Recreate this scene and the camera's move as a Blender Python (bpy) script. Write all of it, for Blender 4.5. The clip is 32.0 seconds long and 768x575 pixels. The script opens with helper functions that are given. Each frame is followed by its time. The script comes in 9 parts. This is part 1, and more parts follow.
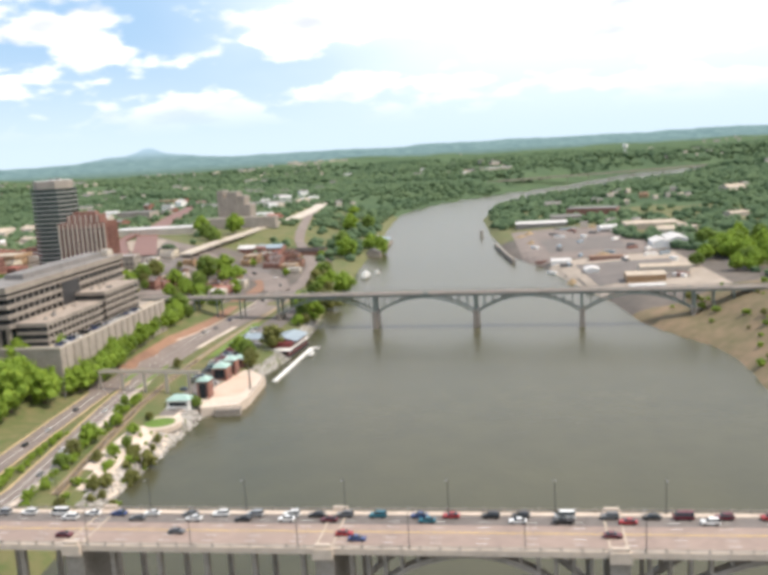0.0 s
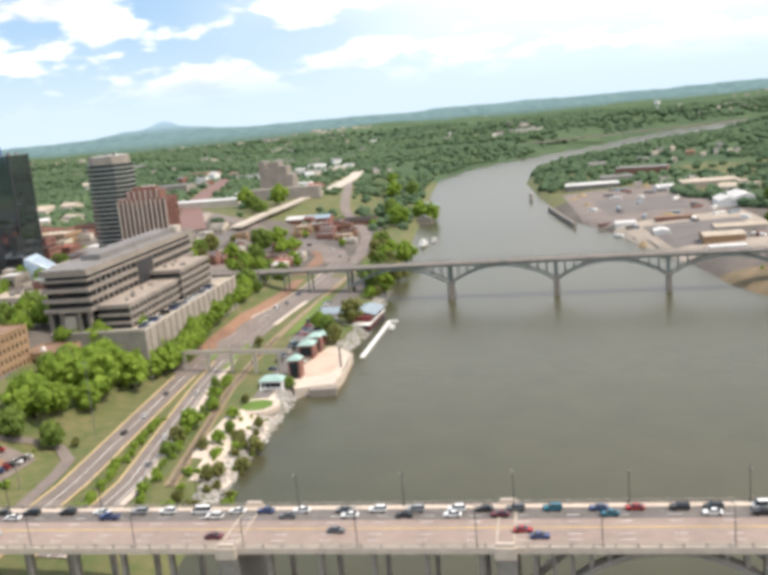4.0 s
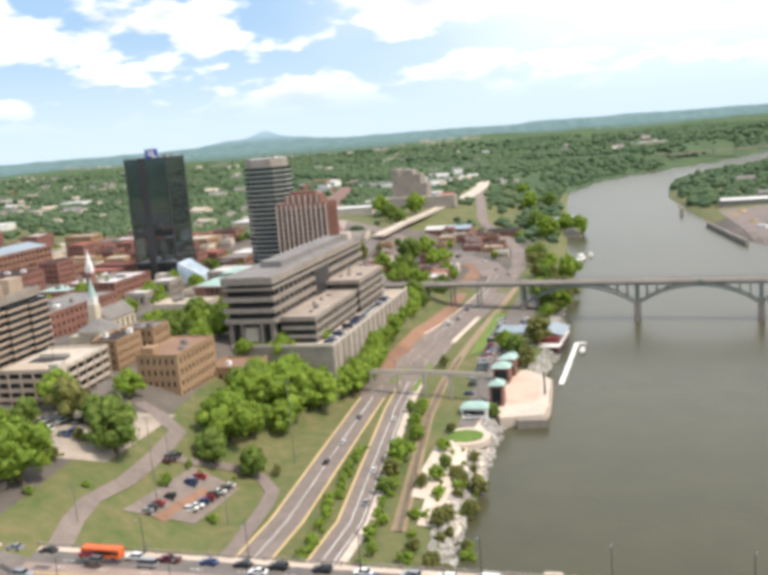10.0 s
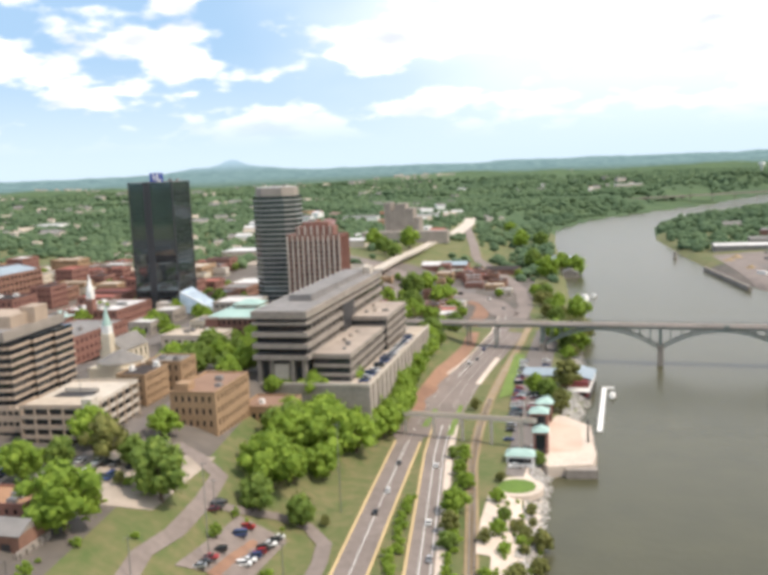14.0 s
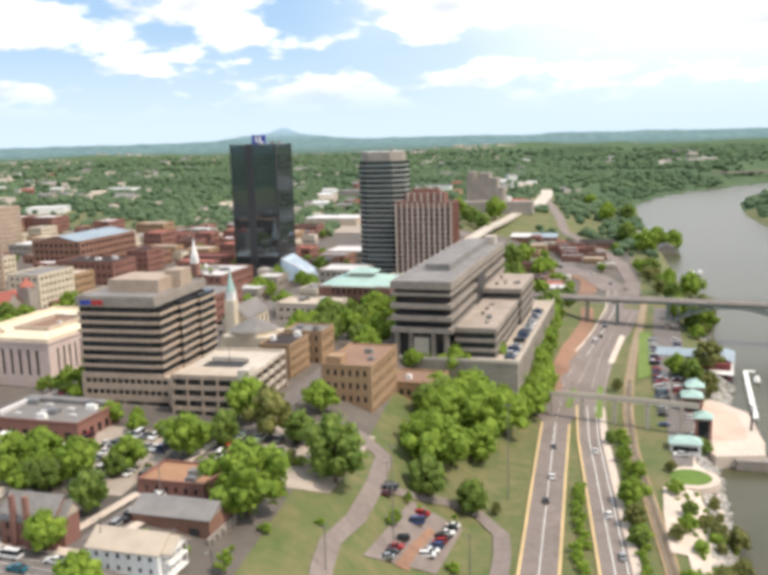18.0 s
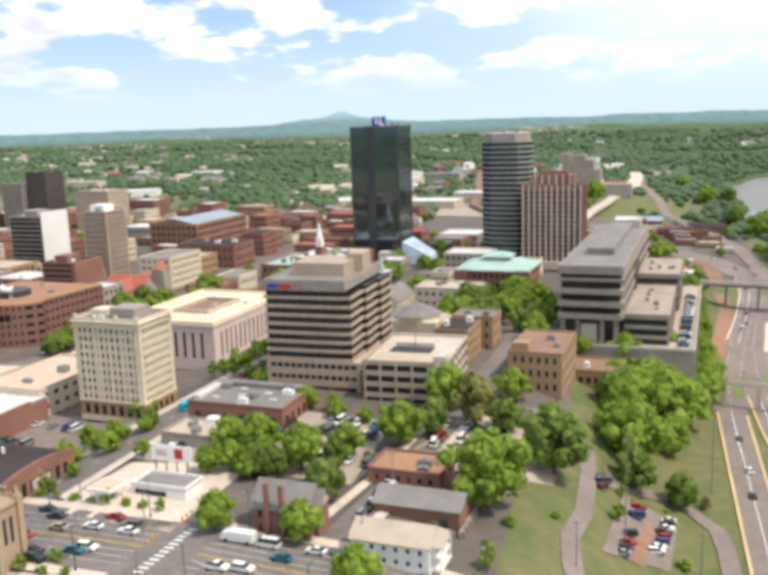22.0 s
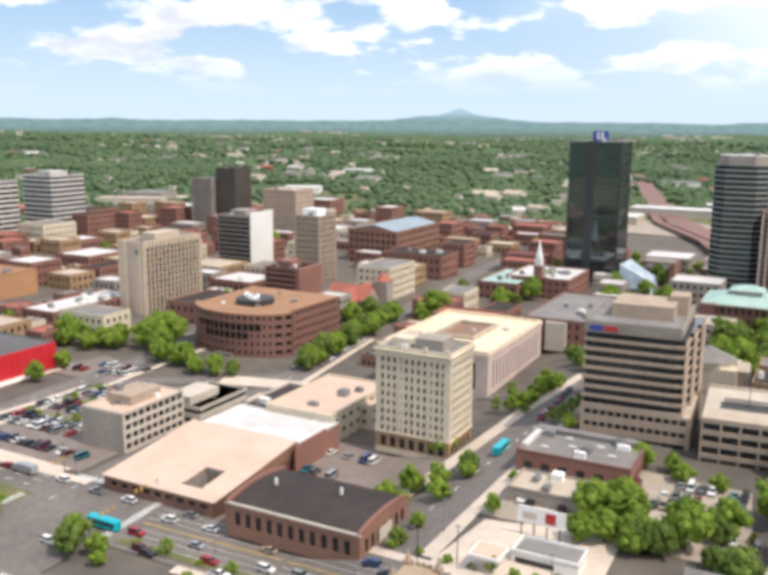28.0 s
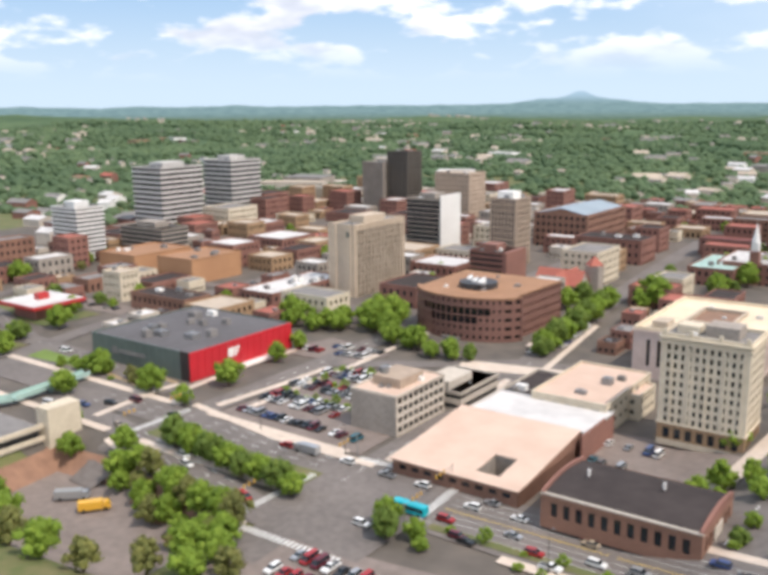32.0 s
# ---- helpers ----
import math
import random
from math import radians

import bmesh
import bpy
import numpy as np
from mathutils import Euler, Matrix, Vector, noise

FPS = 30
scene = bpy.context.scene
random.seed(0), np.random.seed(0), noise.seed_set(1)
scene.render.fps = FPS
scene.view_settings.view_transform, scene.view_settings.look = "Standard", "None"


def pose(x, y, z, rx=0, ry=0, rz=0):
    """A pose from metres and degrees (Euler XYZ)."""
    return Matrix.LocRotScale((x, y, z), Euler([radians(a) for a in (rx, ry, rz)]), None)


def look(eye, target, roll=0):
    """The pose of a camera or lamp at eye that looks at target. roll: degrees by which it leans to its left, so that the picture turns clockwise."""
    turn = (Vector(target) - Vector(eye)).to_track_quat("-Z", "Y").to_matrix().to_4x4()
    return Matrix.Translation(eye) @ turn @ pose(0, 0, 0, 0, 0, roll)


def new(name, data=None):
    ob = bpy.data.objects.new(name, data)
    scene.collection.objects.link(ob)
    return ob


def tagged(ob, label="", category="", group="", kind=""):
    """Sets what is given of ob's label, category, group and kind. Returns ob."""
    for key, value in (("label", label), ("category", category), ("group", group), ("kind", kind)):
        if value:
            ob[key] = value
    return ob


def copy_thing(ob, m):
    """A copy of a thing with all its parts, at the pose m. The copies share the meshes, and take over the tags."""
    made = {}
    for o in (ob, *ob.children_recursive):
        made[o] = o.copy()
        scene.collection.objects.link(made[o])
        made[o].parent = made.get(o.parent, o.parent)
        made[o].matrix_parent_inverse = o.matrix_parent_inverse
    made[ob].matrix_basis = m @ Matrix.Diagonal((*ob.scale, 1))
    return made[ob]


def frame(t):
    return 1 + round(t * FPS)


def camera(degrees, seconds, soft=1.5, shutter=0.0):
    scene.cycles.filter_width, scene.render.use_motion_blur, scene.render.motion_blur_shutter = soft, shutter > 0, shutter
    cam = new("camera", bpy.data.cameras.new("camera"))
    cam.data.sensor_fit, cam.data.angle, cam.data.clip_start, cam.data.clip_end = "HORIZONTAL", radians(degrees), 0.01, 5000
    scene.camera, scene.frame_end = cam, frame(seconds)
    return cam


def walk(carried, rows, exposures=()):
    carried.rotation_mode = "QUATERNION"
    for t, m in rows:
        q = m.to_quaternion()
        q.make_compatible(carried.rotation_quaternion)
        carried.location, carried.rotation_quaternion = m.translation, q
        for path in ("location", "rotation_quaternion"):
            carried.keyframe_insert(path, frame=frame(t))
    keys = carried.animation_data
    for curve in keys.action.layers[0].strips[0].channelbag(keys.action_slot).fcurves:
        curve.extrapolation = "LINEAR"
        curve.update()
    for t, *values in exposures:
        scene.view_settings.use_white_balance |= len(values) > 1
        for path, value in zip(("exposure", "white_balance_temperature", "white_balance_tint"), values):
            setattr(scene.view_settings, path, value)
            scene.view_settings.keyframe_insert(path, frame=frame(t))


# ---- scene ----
cam = camera(47.00, 32.0, soft=4.4)
ROWS = [
    (0.0, -44.48, -5.97, 126.67, 80.801, 3.389, 1.804),
    (0.5, -49.10, -3.61, 128.30, 80.546, 3.769, 1.617),
    (1.0, -54.01, -1.38, 128.77, 80.455, 4.144, 1.440),
    (1.5, -59.13, 1.15, 128.82, 80.204, 4.481, 1.380),
    (2.0, -63.89, 3.18, 129.08, 79.740, 4.641, 1.480),
    (2.5, -68.56, 5.26, 129.11, 79.261, 4.924, 1.658),
    (3.0, -73.14, 7.80, 128.93, 78.977, 5.051, 1.993),
    (3.5, -77.55, 10.46, 128.48, 78.832, 5.183, 2.398),
    (5.5, -96.31, 23.22, 127.53, 78.515, 4.714, 4.042),
    (6.0, -100.56, 26.37, 126.60, 78.741, 4.514, 4.598),
    (6.5, -105.31, 31.73, 126.72, 78.822, 4.459, 5.152),
    (7.0, -110.49, 35.53, 126.87, 78.955, 4.452, 5.656),
    (7.5, -115.32, 37.91, 126.97, 79.073, 4.390, 6.230),
    (8.0, -120.17, 40.77, 127.04, 79.177, 4.484, 6.770),
    (8.5, -124.79, 43.96, 126.93, 79.281, 4.640, 7.344),
    (9.0, -129.50, 46.51, 126.93, 79.423, 4.745, 7.901),
    (9.5, -134.00, 49.06, 126.75, 79.640, 4.751, 8.468),
    (10.0, -138.16, 51.16, 126.64, 79.972, 4.570, 9.009),
    (10.5, -142.00, 52.74, 126.79, 80.313, 4.311, 9.417),
    (11.0, -146.28, 54.29, 126.98, 80.737, 3.802, 9.572),
    (11.5, -150.88, 56.12, 127.02, 81.188, 3.279, 9.392),
    (12.0, -155.19, 57.67, 127.07, 81.583, 2.882, 8.908),
    (12.5, -159.43, 58.88, 127.37, 81.892, 2.587, 8.441),
    (13.0, -164.72, 60.92, 128.07, 81.994, 2.246, 7.902),
    (13.5, -169.22, 62.59, 127.47, 82.100, 2.424, 7.452),
    (15.5, -190.49, 71.32, 127.60, 80.913, 1.863, 5.784),
    (16.0, -196.19, 74.06, 127.47, 80.604, 1.995, 6.530),
    (16.5, -201.34, 76.27, 126.28, 80.545, 2.073, 7.688),
    (17.0, -206.61, 78.41, 125.44, 80.451, 2.155, 8.643),
    (17.5, -212.42, 79.97, 125.23, 80.363, 1.716, 9.488),
    (18.0, -217.81, 81.07, 125.11, 80.210, 1.549, 10.174),
    (18.5, -223.52, 81.10, 125.35, 79.946, 1.589, 10.706),
    (19.0, -229.90, 80.88, 125.69, 79.595, 1.342, 11.151),
    (19.5, -235.94, 81.23, 124.75, 79.434, 1.136, 11.609),
    (20.0, -242.16, 81.86, 123.98, 79.256, 1.300, 11.997),
    (20.5, -247.29, 81.52, 123.73, 79.039, 1.438, 12.499),
    (21.0, -252.49, 81.10, 123.83, 78.770, 1.582, 12.942),
    (21.5, -257.25, 80.91, 124.51, 78.717, 1.820, 13.434),
    (22.0, -262.09, 79.71, 125.41, 79.240, 1.892, 13.873),
    (22.5, -267.64, 78.35, 126.42, 79.921, 1.781, 14.235),
    (23.0, -272.52, 76.67, 127.33, 80.608, 1.616, 14.680),
    (23.5, -278.74, 76.84, 127.60, 81.218, 1.386, 15.233),
    (24.0, -283.79, 78.04, 127.79, 81.402, 1.243, 16.132),
    (24.5, -289.65, 79.63, 128.09, 81.463, 1.109, 16.936),
    (25.0, -296.36, 81.92, 129.60, 81.317, 0.657, 17.686),
    (25.5, -302.08, 83.48, 130.52, 81.219, 0.285, 18.385),
    (27.5, -325.62, 79.29, 134.37, 79.192, -0.597, 20.895),
    (28.0, -332.29, 80.03, 134.95, 79.156, -0.429, 21.393),
    (28.5, -340.27, 80.48, 135.69, 79.328, -0.147, 21.743),
    (29.0, -347.44, 81.33, 135.63, 79.576, 0.261, 22.297),
    (29.5, -353.58, 81.65, 135.06, 79.742, 0.663, 23.072),
    (30.0, -358.66, 80.36, 134.76, 79.401, 1.236, 24.250),
    (30.5, -362.73, 78.62, 135.63, 78.520, 1.637, 25.762),
    (31.0, -367.49, 76.22, 136.05, 77.955, 1.605, 27.086),
    (31.5, -373.23, 72.48, 135.32, 77.816, 1.217, 28.195),
    (32.0, -381.79, 66.13, 132.74, 78.181, 0.413, 28.863),
]
walk(cam, [(t, pose(x, y, z, rx, ry, rz)) for t, x, y, z, rx, ry, rz in ROWS],
     [(0.0, 0.22, 6500, 13), (26.0, 0.17, 6450, 14), (32.0, 0.08, 6300, 15)])

# ---- sky, sun and exposure ----
SUN_AZ, SUN_EL = -0.27, 0.98        # radians: from +x towards +y, and above the horizon
scene.view_settings.exposure = 0.2
world = bpy.data.worlds.new("sky")
scene.world = world
world.use_nodes = True
wt = world.node_tree
wt.nodes.clear()


def wnode(kind, **props):
    n = wt.nodes.new(kind)
    for k, v in props.items():
        if k == "operation":
            n.operation = v
        elif k == "blend_type":
            n.blend_type = v
        elif k == "data_type":
            n.data_type = v
    return n


def wmath(op, a, b=None, c=None, clamp=False):
    n = wnode("ShaderNodeMath", operation=op)
    n.use_clamp = clamp
    for i, v in enumerate((a, b, c)):
        if v is None:
            continue
        if isinstance(v, (int, float)):
            n.inputs[i].default_value = v
        else:
            wt.links.new(v, n.inputs[i])
    return n.outputs[0]


def wmix(fac, a, b):
    n = wnode("ShaderNodeMix", data_type="RGBA")
    for i, v in ((0, fac), (6, a), (7, b)):
        if isinstance(v, (int, float)):
            n.inputs[i].default_value = v
        elif isinstance(v, tuple):
            n.inputs[i].default_value = (*v, 1)
        else:
            wt.links.new(v, n.inputs[i])
    return n.outputs[2]


def wramp(x, lo, hi):
    n = wt.nodes.new("ShaderNodeMapRange")
    n.interpolation_type = "SMOOTHSTEP"
    wt.links.new(x, n.inputs[0])
    n.inputs[1].default_value, n.inputs[2].default_value = lo, hi
    return n.outputs[0]


sky = wt.nodes.new("ShaderNodeTexSky")
sky.sky_type = "NISHITA"
sky.sun_disc = False
sky.sun_elevation, sky.sun_rotation = SUN_EL, math.pi / 2 - SUN_AZ
sky.air_density, sky.dust_density, sky.ozone_density = 1.0, 1.2, 1.5
tc = wt.nodes.new("ShaderNodeTexCoord")
sep = wt.nodes.new("ShaderNodeSeparateXYZ")
wt.links.new(tc.outputs["Generated"], sep.inputs[0])
dx, dy, dz = sep.outputs
# the cloud layer: directions laid out on a level plane far above
up = wmath("MAXIMUM", dz, 0.0)
den = wmath("ADD", up, 0.34)
comb = wt.nodes.new("ShaderNodeCombineXYZ")
wt.links.new(wmath("DIVIDE", dx, den), comb.inputs[0])
wt.links.new(wmath("DIVIDE", dy, den), comb.inputs[1])
wt.links.new(wmath("MULTIPLY", wmath("DIVIDE", dz, den), 1.3), comb.inputs[2])


def wnoise(scale, detail, rough, shift):
    mp = wt.nodes.new("ShaderNodeMapping")
    wt.links.new(comb.outputs[0], mp.inputs[0])
    mp.inputs[1].default_value = shift
    n = wt.nodes.new("ShaderNodeTexNoise")
    wt.links.new(mp.outputs[0], n.inputs["Vector"])
    n.inputs["Scale"].default_value = scale
    n.inputs["Detail"].default_value = detail
    n.inputs["Roughness"].default_value = rough
    return n.outputs["Fac"]


billow = wnoise(4.6, 6.0, 0.5, (3.3, 1.7, 0.4))
shade = wnoise(4.6, 3.0, 0.5, (3.3, 1.7, 0.5))
veil = wnoise(1.0, 4.0, 0.5, (8.1, 2.2, 0.0))
# the veil of thin bright cloud lies towards the sun
sunward = wmath("ADD", wmath("MULTIPLY", dx, 0.95), wmath("MULTIPLY", veil, 0.55))
thin = wramp(sunward, 0.0, 0.42)
clouds = wmath("MULTIPLY", wramp(billow, 0.465, 0.57), wramp(dz, 0.02, 0.08))
body = wramp(shade, 0.50, 0.72)
cloud_colour = wmix(body, (11.5, 11.6, 11.8), (7.4, 7.9, 8.6))
pale = wmix(0.82, sky.outputs[0], (4.1, 6.4, 8.9))
tinted = wmix(wmath("MULTIPLY", thin, 0.85), pale, (10.6, 11.2, 11.6))
low = wmix(wmath("SUBTRACT", 1.0, wramp(dz, 0.0, 0.14)), tinted, (6.6, 8.2, 9.2))
cloudy = wmix(wmath("MULTIPLY", clouds, 0.95), low, cloud_colour)
# ridges far beyond the city, their blue a painted haze: one round-topped mountain and a long low crest
az = wmath("ARCTAN2", dx, dy)
ridge_wave = wt.nodes.new("ShaderNodeTexNoise")
ridge_wave.noise_dimensions = "1D"
wt.links.new(az, ridge_wave.inputs["W"])
ridge_wave.inputs["Scale"].default_value = 14.0
ridge_wave.inputs["Detail"].default_value = 5.0
peak_off = wmath("DIVIDE", wmath("ADD", az, 0.2895), 0.014)
peak = wmath("MULTIPLY", wmath("POWER", 2.718, wmath("MULTIPLY", wmath("MULTIPLY", peak_off, peak_off), -1.0)), 0.0065)
wide_off = wmath("DIVIDE", wmath("ADD", az, 0.297), 0.055)
wide = wmath("MULTIPLY", wmath("POWER", 2.718, wmath("MULTIPLY", wmath("MULTIPLY", wide_off, wide_off), -1.0)), 0.0075)
crest = wmath("ADD", wmath("ADD", wmath("MULTIPLY", ridge_wave.outputs["Fac"], 0.007), -0.006), wmath("ADD", peak, wide))
inside = wramp(wmath("SUBTRACT", crest, dz), -0.0006, 0.0012)
mottle = wt.nodes.new("ShaderNodeTexNoise")
stretch = wt.nodes.new("ShaderNodeMapping")
wt.links.new(tc.outputs["Generated"], stretch.inputs[0])
stretch.inputs[3].default_value = (60, 60, 420)
wt.links.new(stretch.outputs[0], mottle.inputs["Vector"])
mottle.inputs["Detail"].default_value = 4
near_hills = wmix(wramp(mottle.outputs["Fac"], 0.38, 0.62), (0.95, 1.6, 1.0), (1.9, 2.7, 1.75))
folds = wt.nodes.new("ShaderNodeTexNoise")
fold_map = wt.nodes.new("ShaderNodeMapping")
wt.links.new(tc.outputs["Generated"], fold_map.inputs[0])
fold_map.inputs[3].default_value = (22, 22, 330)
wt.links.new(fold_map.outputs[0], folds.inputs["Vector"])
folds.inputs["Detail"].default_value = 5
# haze painted into the backdrop: hills go from green to pale blue upwards
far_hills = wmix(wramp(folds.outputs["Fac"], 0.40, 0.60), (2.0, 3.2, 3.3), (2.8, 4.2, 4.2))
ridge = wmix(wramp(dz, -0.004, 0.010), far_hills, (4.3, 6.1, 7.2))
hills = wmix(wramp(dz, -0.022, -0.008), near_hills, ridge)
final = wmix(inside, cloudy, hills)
bg = wt.nodes.new("ShaderNodeBackground")
bg.inputs[1].default_value = 0.1
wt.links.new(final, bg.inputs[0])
out = wt.nodes.new("ShaderNodeOutputWorld")
wt.links.new(bg.outputs[0], out.inputs[0])

sun_data = bpy.data.lights.new("sun", "SUN")
sun_data.energy, sun_data.angle, sun_data.color = 3.6, radians(0.53), (1.0, 0.9, 0.76)
sun = new("sun", sun_data)
sun.matrix_world = look((400 * math.cos(SUN_AZ), 400 * math.sin(SUN_AZ), 400 * math.tan(SUN_EL)), (0, 0, 0))

# ---- materials ----


def material(name, colour, rough=0.8, metal=0.0, second=None, grain=1.0, broad=0.05, bump=0.0, per_object=0.0, island=0.0, spec=0.5):
    """A surface with two scales of variation, grain (1/m) and broad (1/m), from colour to second."""
    m = bpy.data.materials.new(name)
    m.use_nodes = True
    nt = m.node_tree
    b = nt.nodes["Principled BSDF"]
    b.inputs["Roughness"].default_value = rough
    b.inputs["Metallic"].default_value = metal
    b.inputs["Specular IOR Level"].default_value = spec
    if second is None:
        second = tuple(c * 0.78 for c in colour)
    geo = nt.nodes.new("ShaderNodeNewGeometry")
    fine = nt.nodes.new("ShaderNodeTexNoise")
    fine.inputs["Scale"].default_value = grain
    fine.inputs["Detail"].default_value = 5
    wide_n = nt.nodes.new("ShaderNodeTexNoise")
    wide_n.inputs["Scale"].default_value = broad
    wide_n.inputs["Detail"].default_value = 4
    for n in (fine, wide_n):
        nt.links.new(geo.outputs["Position"], n.inputs["Vector"])
    add = nt.nodes.new("ShaderNodeMath")
    add.operation = "MULTIPLY_ADD"
    nt.links.new(fine.outputs["Fac"], add.inputs[0])
    add.inputs[1].default_value = 0.5
    half = nt.nodes.new("ShaderNodeMath")
    half.operation = "MULTIPLY"
    nt.links.new(wide_n.outputs["Fac"], half.inputs[0])
    half.inputs[1].default_value = 0.5
    nt.links.new(half.outputs[0], add.inputs[2])
    rng = nt.nodes.new("ShaderNodeMapRange")
    nt.links.new(add.outputs[0], rng.inputs[0])
    rng.inputs[1].default_value = 0.36
    rng.inputs[2].default_value = 0.64
    mix = nt.nodes.new("ShaderNodeMix")
    mix.data_type = "RGBA"
    nt.links.new(rng.outputs[0], mix.inputs[0])
    mix.inputs[6].default_value, mix.inputs[7].default_value = (*second, 1), (*colour, 1)
    result = mix.outputs[2]
    if per_object or island:
        hsv = nt.nodes.new("ShaderNodeHueSaturation")
        src = nt.nodes.new("ShaderNodeObjectInfo").outputs["Random"] if per_object else geo.outputs["Random Per Island"]
        r2 = nt.nodes.new("ShaderNodeMapRange")
        nt.links.new(src, r2.inputs[0])
        amount = per_object or island
        r2.inputs[3].default_value, r2.inputs[4].default_value = 1 - amount, 1 + amount
        nt.links.new(r2.outputs[0], hsv.inputs["Value"])
        r3 = nt.nodes.new("ShaderNodeMapRange")
        nt.links.new(src, r3.inputs[0])
        r3.inputs[3].default_value, r3.inputs[4].default_value = 0.5 + 0.04 * amount, 0.5 - 0.06 * amount
        nt.links.new(r3.outputs[0], hsv.inputs["Hue"])
        nt.links.new(result, hsv.inputs["Color"])
        result = hsv.outputs[0]
    nt.links.new(result, b.inputs["Base Color"])
    if bump:
        bp = nt.nodes.new("ShaderNodeBump")
        bp.inputs["Strength"].default_value = min(1.0, bump)
        bp.inputs["Distance"].default_value = bump
        nt.links.new(fine.outputs["Fac"], bp.inputs["Height"])
        nt.links.new(bp.outputs[0], b.inputs["Normal"])
    return m


def glass(name, colour, rough=0.08, metal=0.0, spec=0.5):
    m = material(name, colour, rough, metal, second=tuple(c * 0.6 for c in colour), grain=0.25, broad=0.06, per_object=0.25, spec=spec)
    return m


M = {}
M["water"] = material("river_water", (0.073, 0.07, 0.038), 0.26, second=(0.059, 0.058, 0.033), grain=0.05, broad=0.006, spec=0.2)
wn = M["water"].node_tree
rip = wn.nodes.new("ShaderNodeTexNoise")
rip.inputs["Scale"].default_value = 0.22
rip.inputs["Detail"].default_value = 6
bmp = wn.nodes.new("ShaderNodeBump")
bmp.inputs["Strength"].default_value, bmp.inputs["Distance"].default_value = 0.3, 0.45
wn.links.new(wn.nodes.new("ShaderNodeNewGeometry").outputs["Position"], rip.inputs["Vector"])
wn.links.new(rip.outputs["Fac"], bmp.inputs["Height"])
wn.links.new(bmp.outputs[0], wn.nodes["Principled BSDF"].inputs["Normal"])
M["grass"] = material("grass_ground", (0.16, 0.14, 0.062), 0.95, second=(0.075, 0.108, 0.028), grain=0.25, broad=0.06, bump=0.2)
M["bank_earth"] = material("weedy_bank_earth", (0.23, 0.16, 0.1), 0.95, second=(0.12, 0.108, 0.052), grain=0.15, broad=0.04, bump=0.3)
M["lawn_green"] = material("green_lawn", (0.15, 0.22, 0.045), 0.95, second=(0.11, 0.16, 0.035), grain=0.5, broad=0.08)
M["city_ground"] = material("city_paving", (0.145, 0.12, 0.1), 0.9, second=(0.08, 0.07, 0.06), grain=0.12, broad=0.02)
M["asphalt"] = material("asphalt", (0.18, 0.157, 0.143), 0.88, second=(0.12, 0.105, 0.096), grain=0.5, broad=0.06)
M["old_asphalt"] = material("worn_asphalt", (0.225, 0.184, 0.162), 0.9, second=(0.155, 0.126, 0.11), grain=0.4, broad=0.07)
M["concrete"] = material("concrete", (0.36, 0.315, 0.27), 0.85, second=(0.25, 0.22, 0.19), grain=0.8, broad=0.1)
M["pale_concrete"] = material("pale_concrete", (0.54, 0.48, 0.405), 0.85, second=(0.42, 0.37, 0.31), grain=0.6, broad=0.08)
M["dark_concrete"] = material("weathered_concrete", (0.31, 0.27, 0.23), 0.88, second=(0.21, 0.183, 0.157), grain=0.5, broad=0.1)
M["sidewalk"] = material("sidewalk", (0.62, 0.52, 0.43), 0.9, second=(0.48, 0.4, 0.33), grain=0.5, broad=0.08)
M["clay"] = material("bare_clay", (0.29, 0.165, 0.105), 0.95, second=(0.19, 0.105, 0.07), grain=0.3, broad=0.04, bump=0.3)
M["dirt"] = material("brown_earth", (0.34, 0.25, 0.15), 0.95, second=(0.22, 0.16, 0.09), grain=0.3, broad=0.05, bump=0.3)
M["rock"] = material("riprap_stone", (0.45, 0.43, 0.4), 0.9, second=(0.25, 0.235, 0.21), grain=0.9, broad=0.1, bump=0.5, island=0.3)
M["white_line"] = material("white_road_paint", (0.75, 0.75, 0.72), 0.7, second=(0.6, 0.6, 0.57))
M["yellow_line"] = material("yellow_road_paint", (0.75, 0.52, 0.12), 0.7, second=(0.6, 0.42, 0.12))
M["steel"] = material("green_grey_steel", (0.2, 0.24, 0.215), 0.55, second=(0.14, 0.165, 0.15), grain=0.6, broad=0.1)
M["grey_metal"] = material("grey_metal", (0.32, 0.32, 0.32), 0.45, 0.6)
M["dark_metal"] = material("dark_metal", (0.055, 0.055, 0.058), 0.5, 0.3)
M["white_paint"] = material("white_paint", (0.8, 0.79, 0.76), 0.6, second=(0.66, 0.65, 0.62))
M["leaf"] = material("leaves", (0.28, 0.4, 0.06), 0.75, second=(0.185, 0.28, 0.042), grain=0.35, broad=0.02, island=0.2, spec=0.2)
M["leaf_dark"] = material("dark_leaves", (0.2, 0.29, 0.062), 0.75, second=(0.13, 0.195, 0.042), grain=0.3, broad=0.02, island=0.28, spec=0.2)
M["leaf_brown"] = material("olive_leaves", (0.25, 0.265, 0.085), 0.8, second=(0.17, 0.18, 0.06), grain=0.3, broad=0.02, island=0.28, spec=0.2)
# distant crowns: haze is painted into the base colour, paler and bluer
M["wood_hazed"] = material("far_woodland", (0.165, 0.235, 0.125), 0.95, second=(0.108, 0.17, 0.1), grain=0.02, broad=0.0025, island=0.14, spec=0.05)
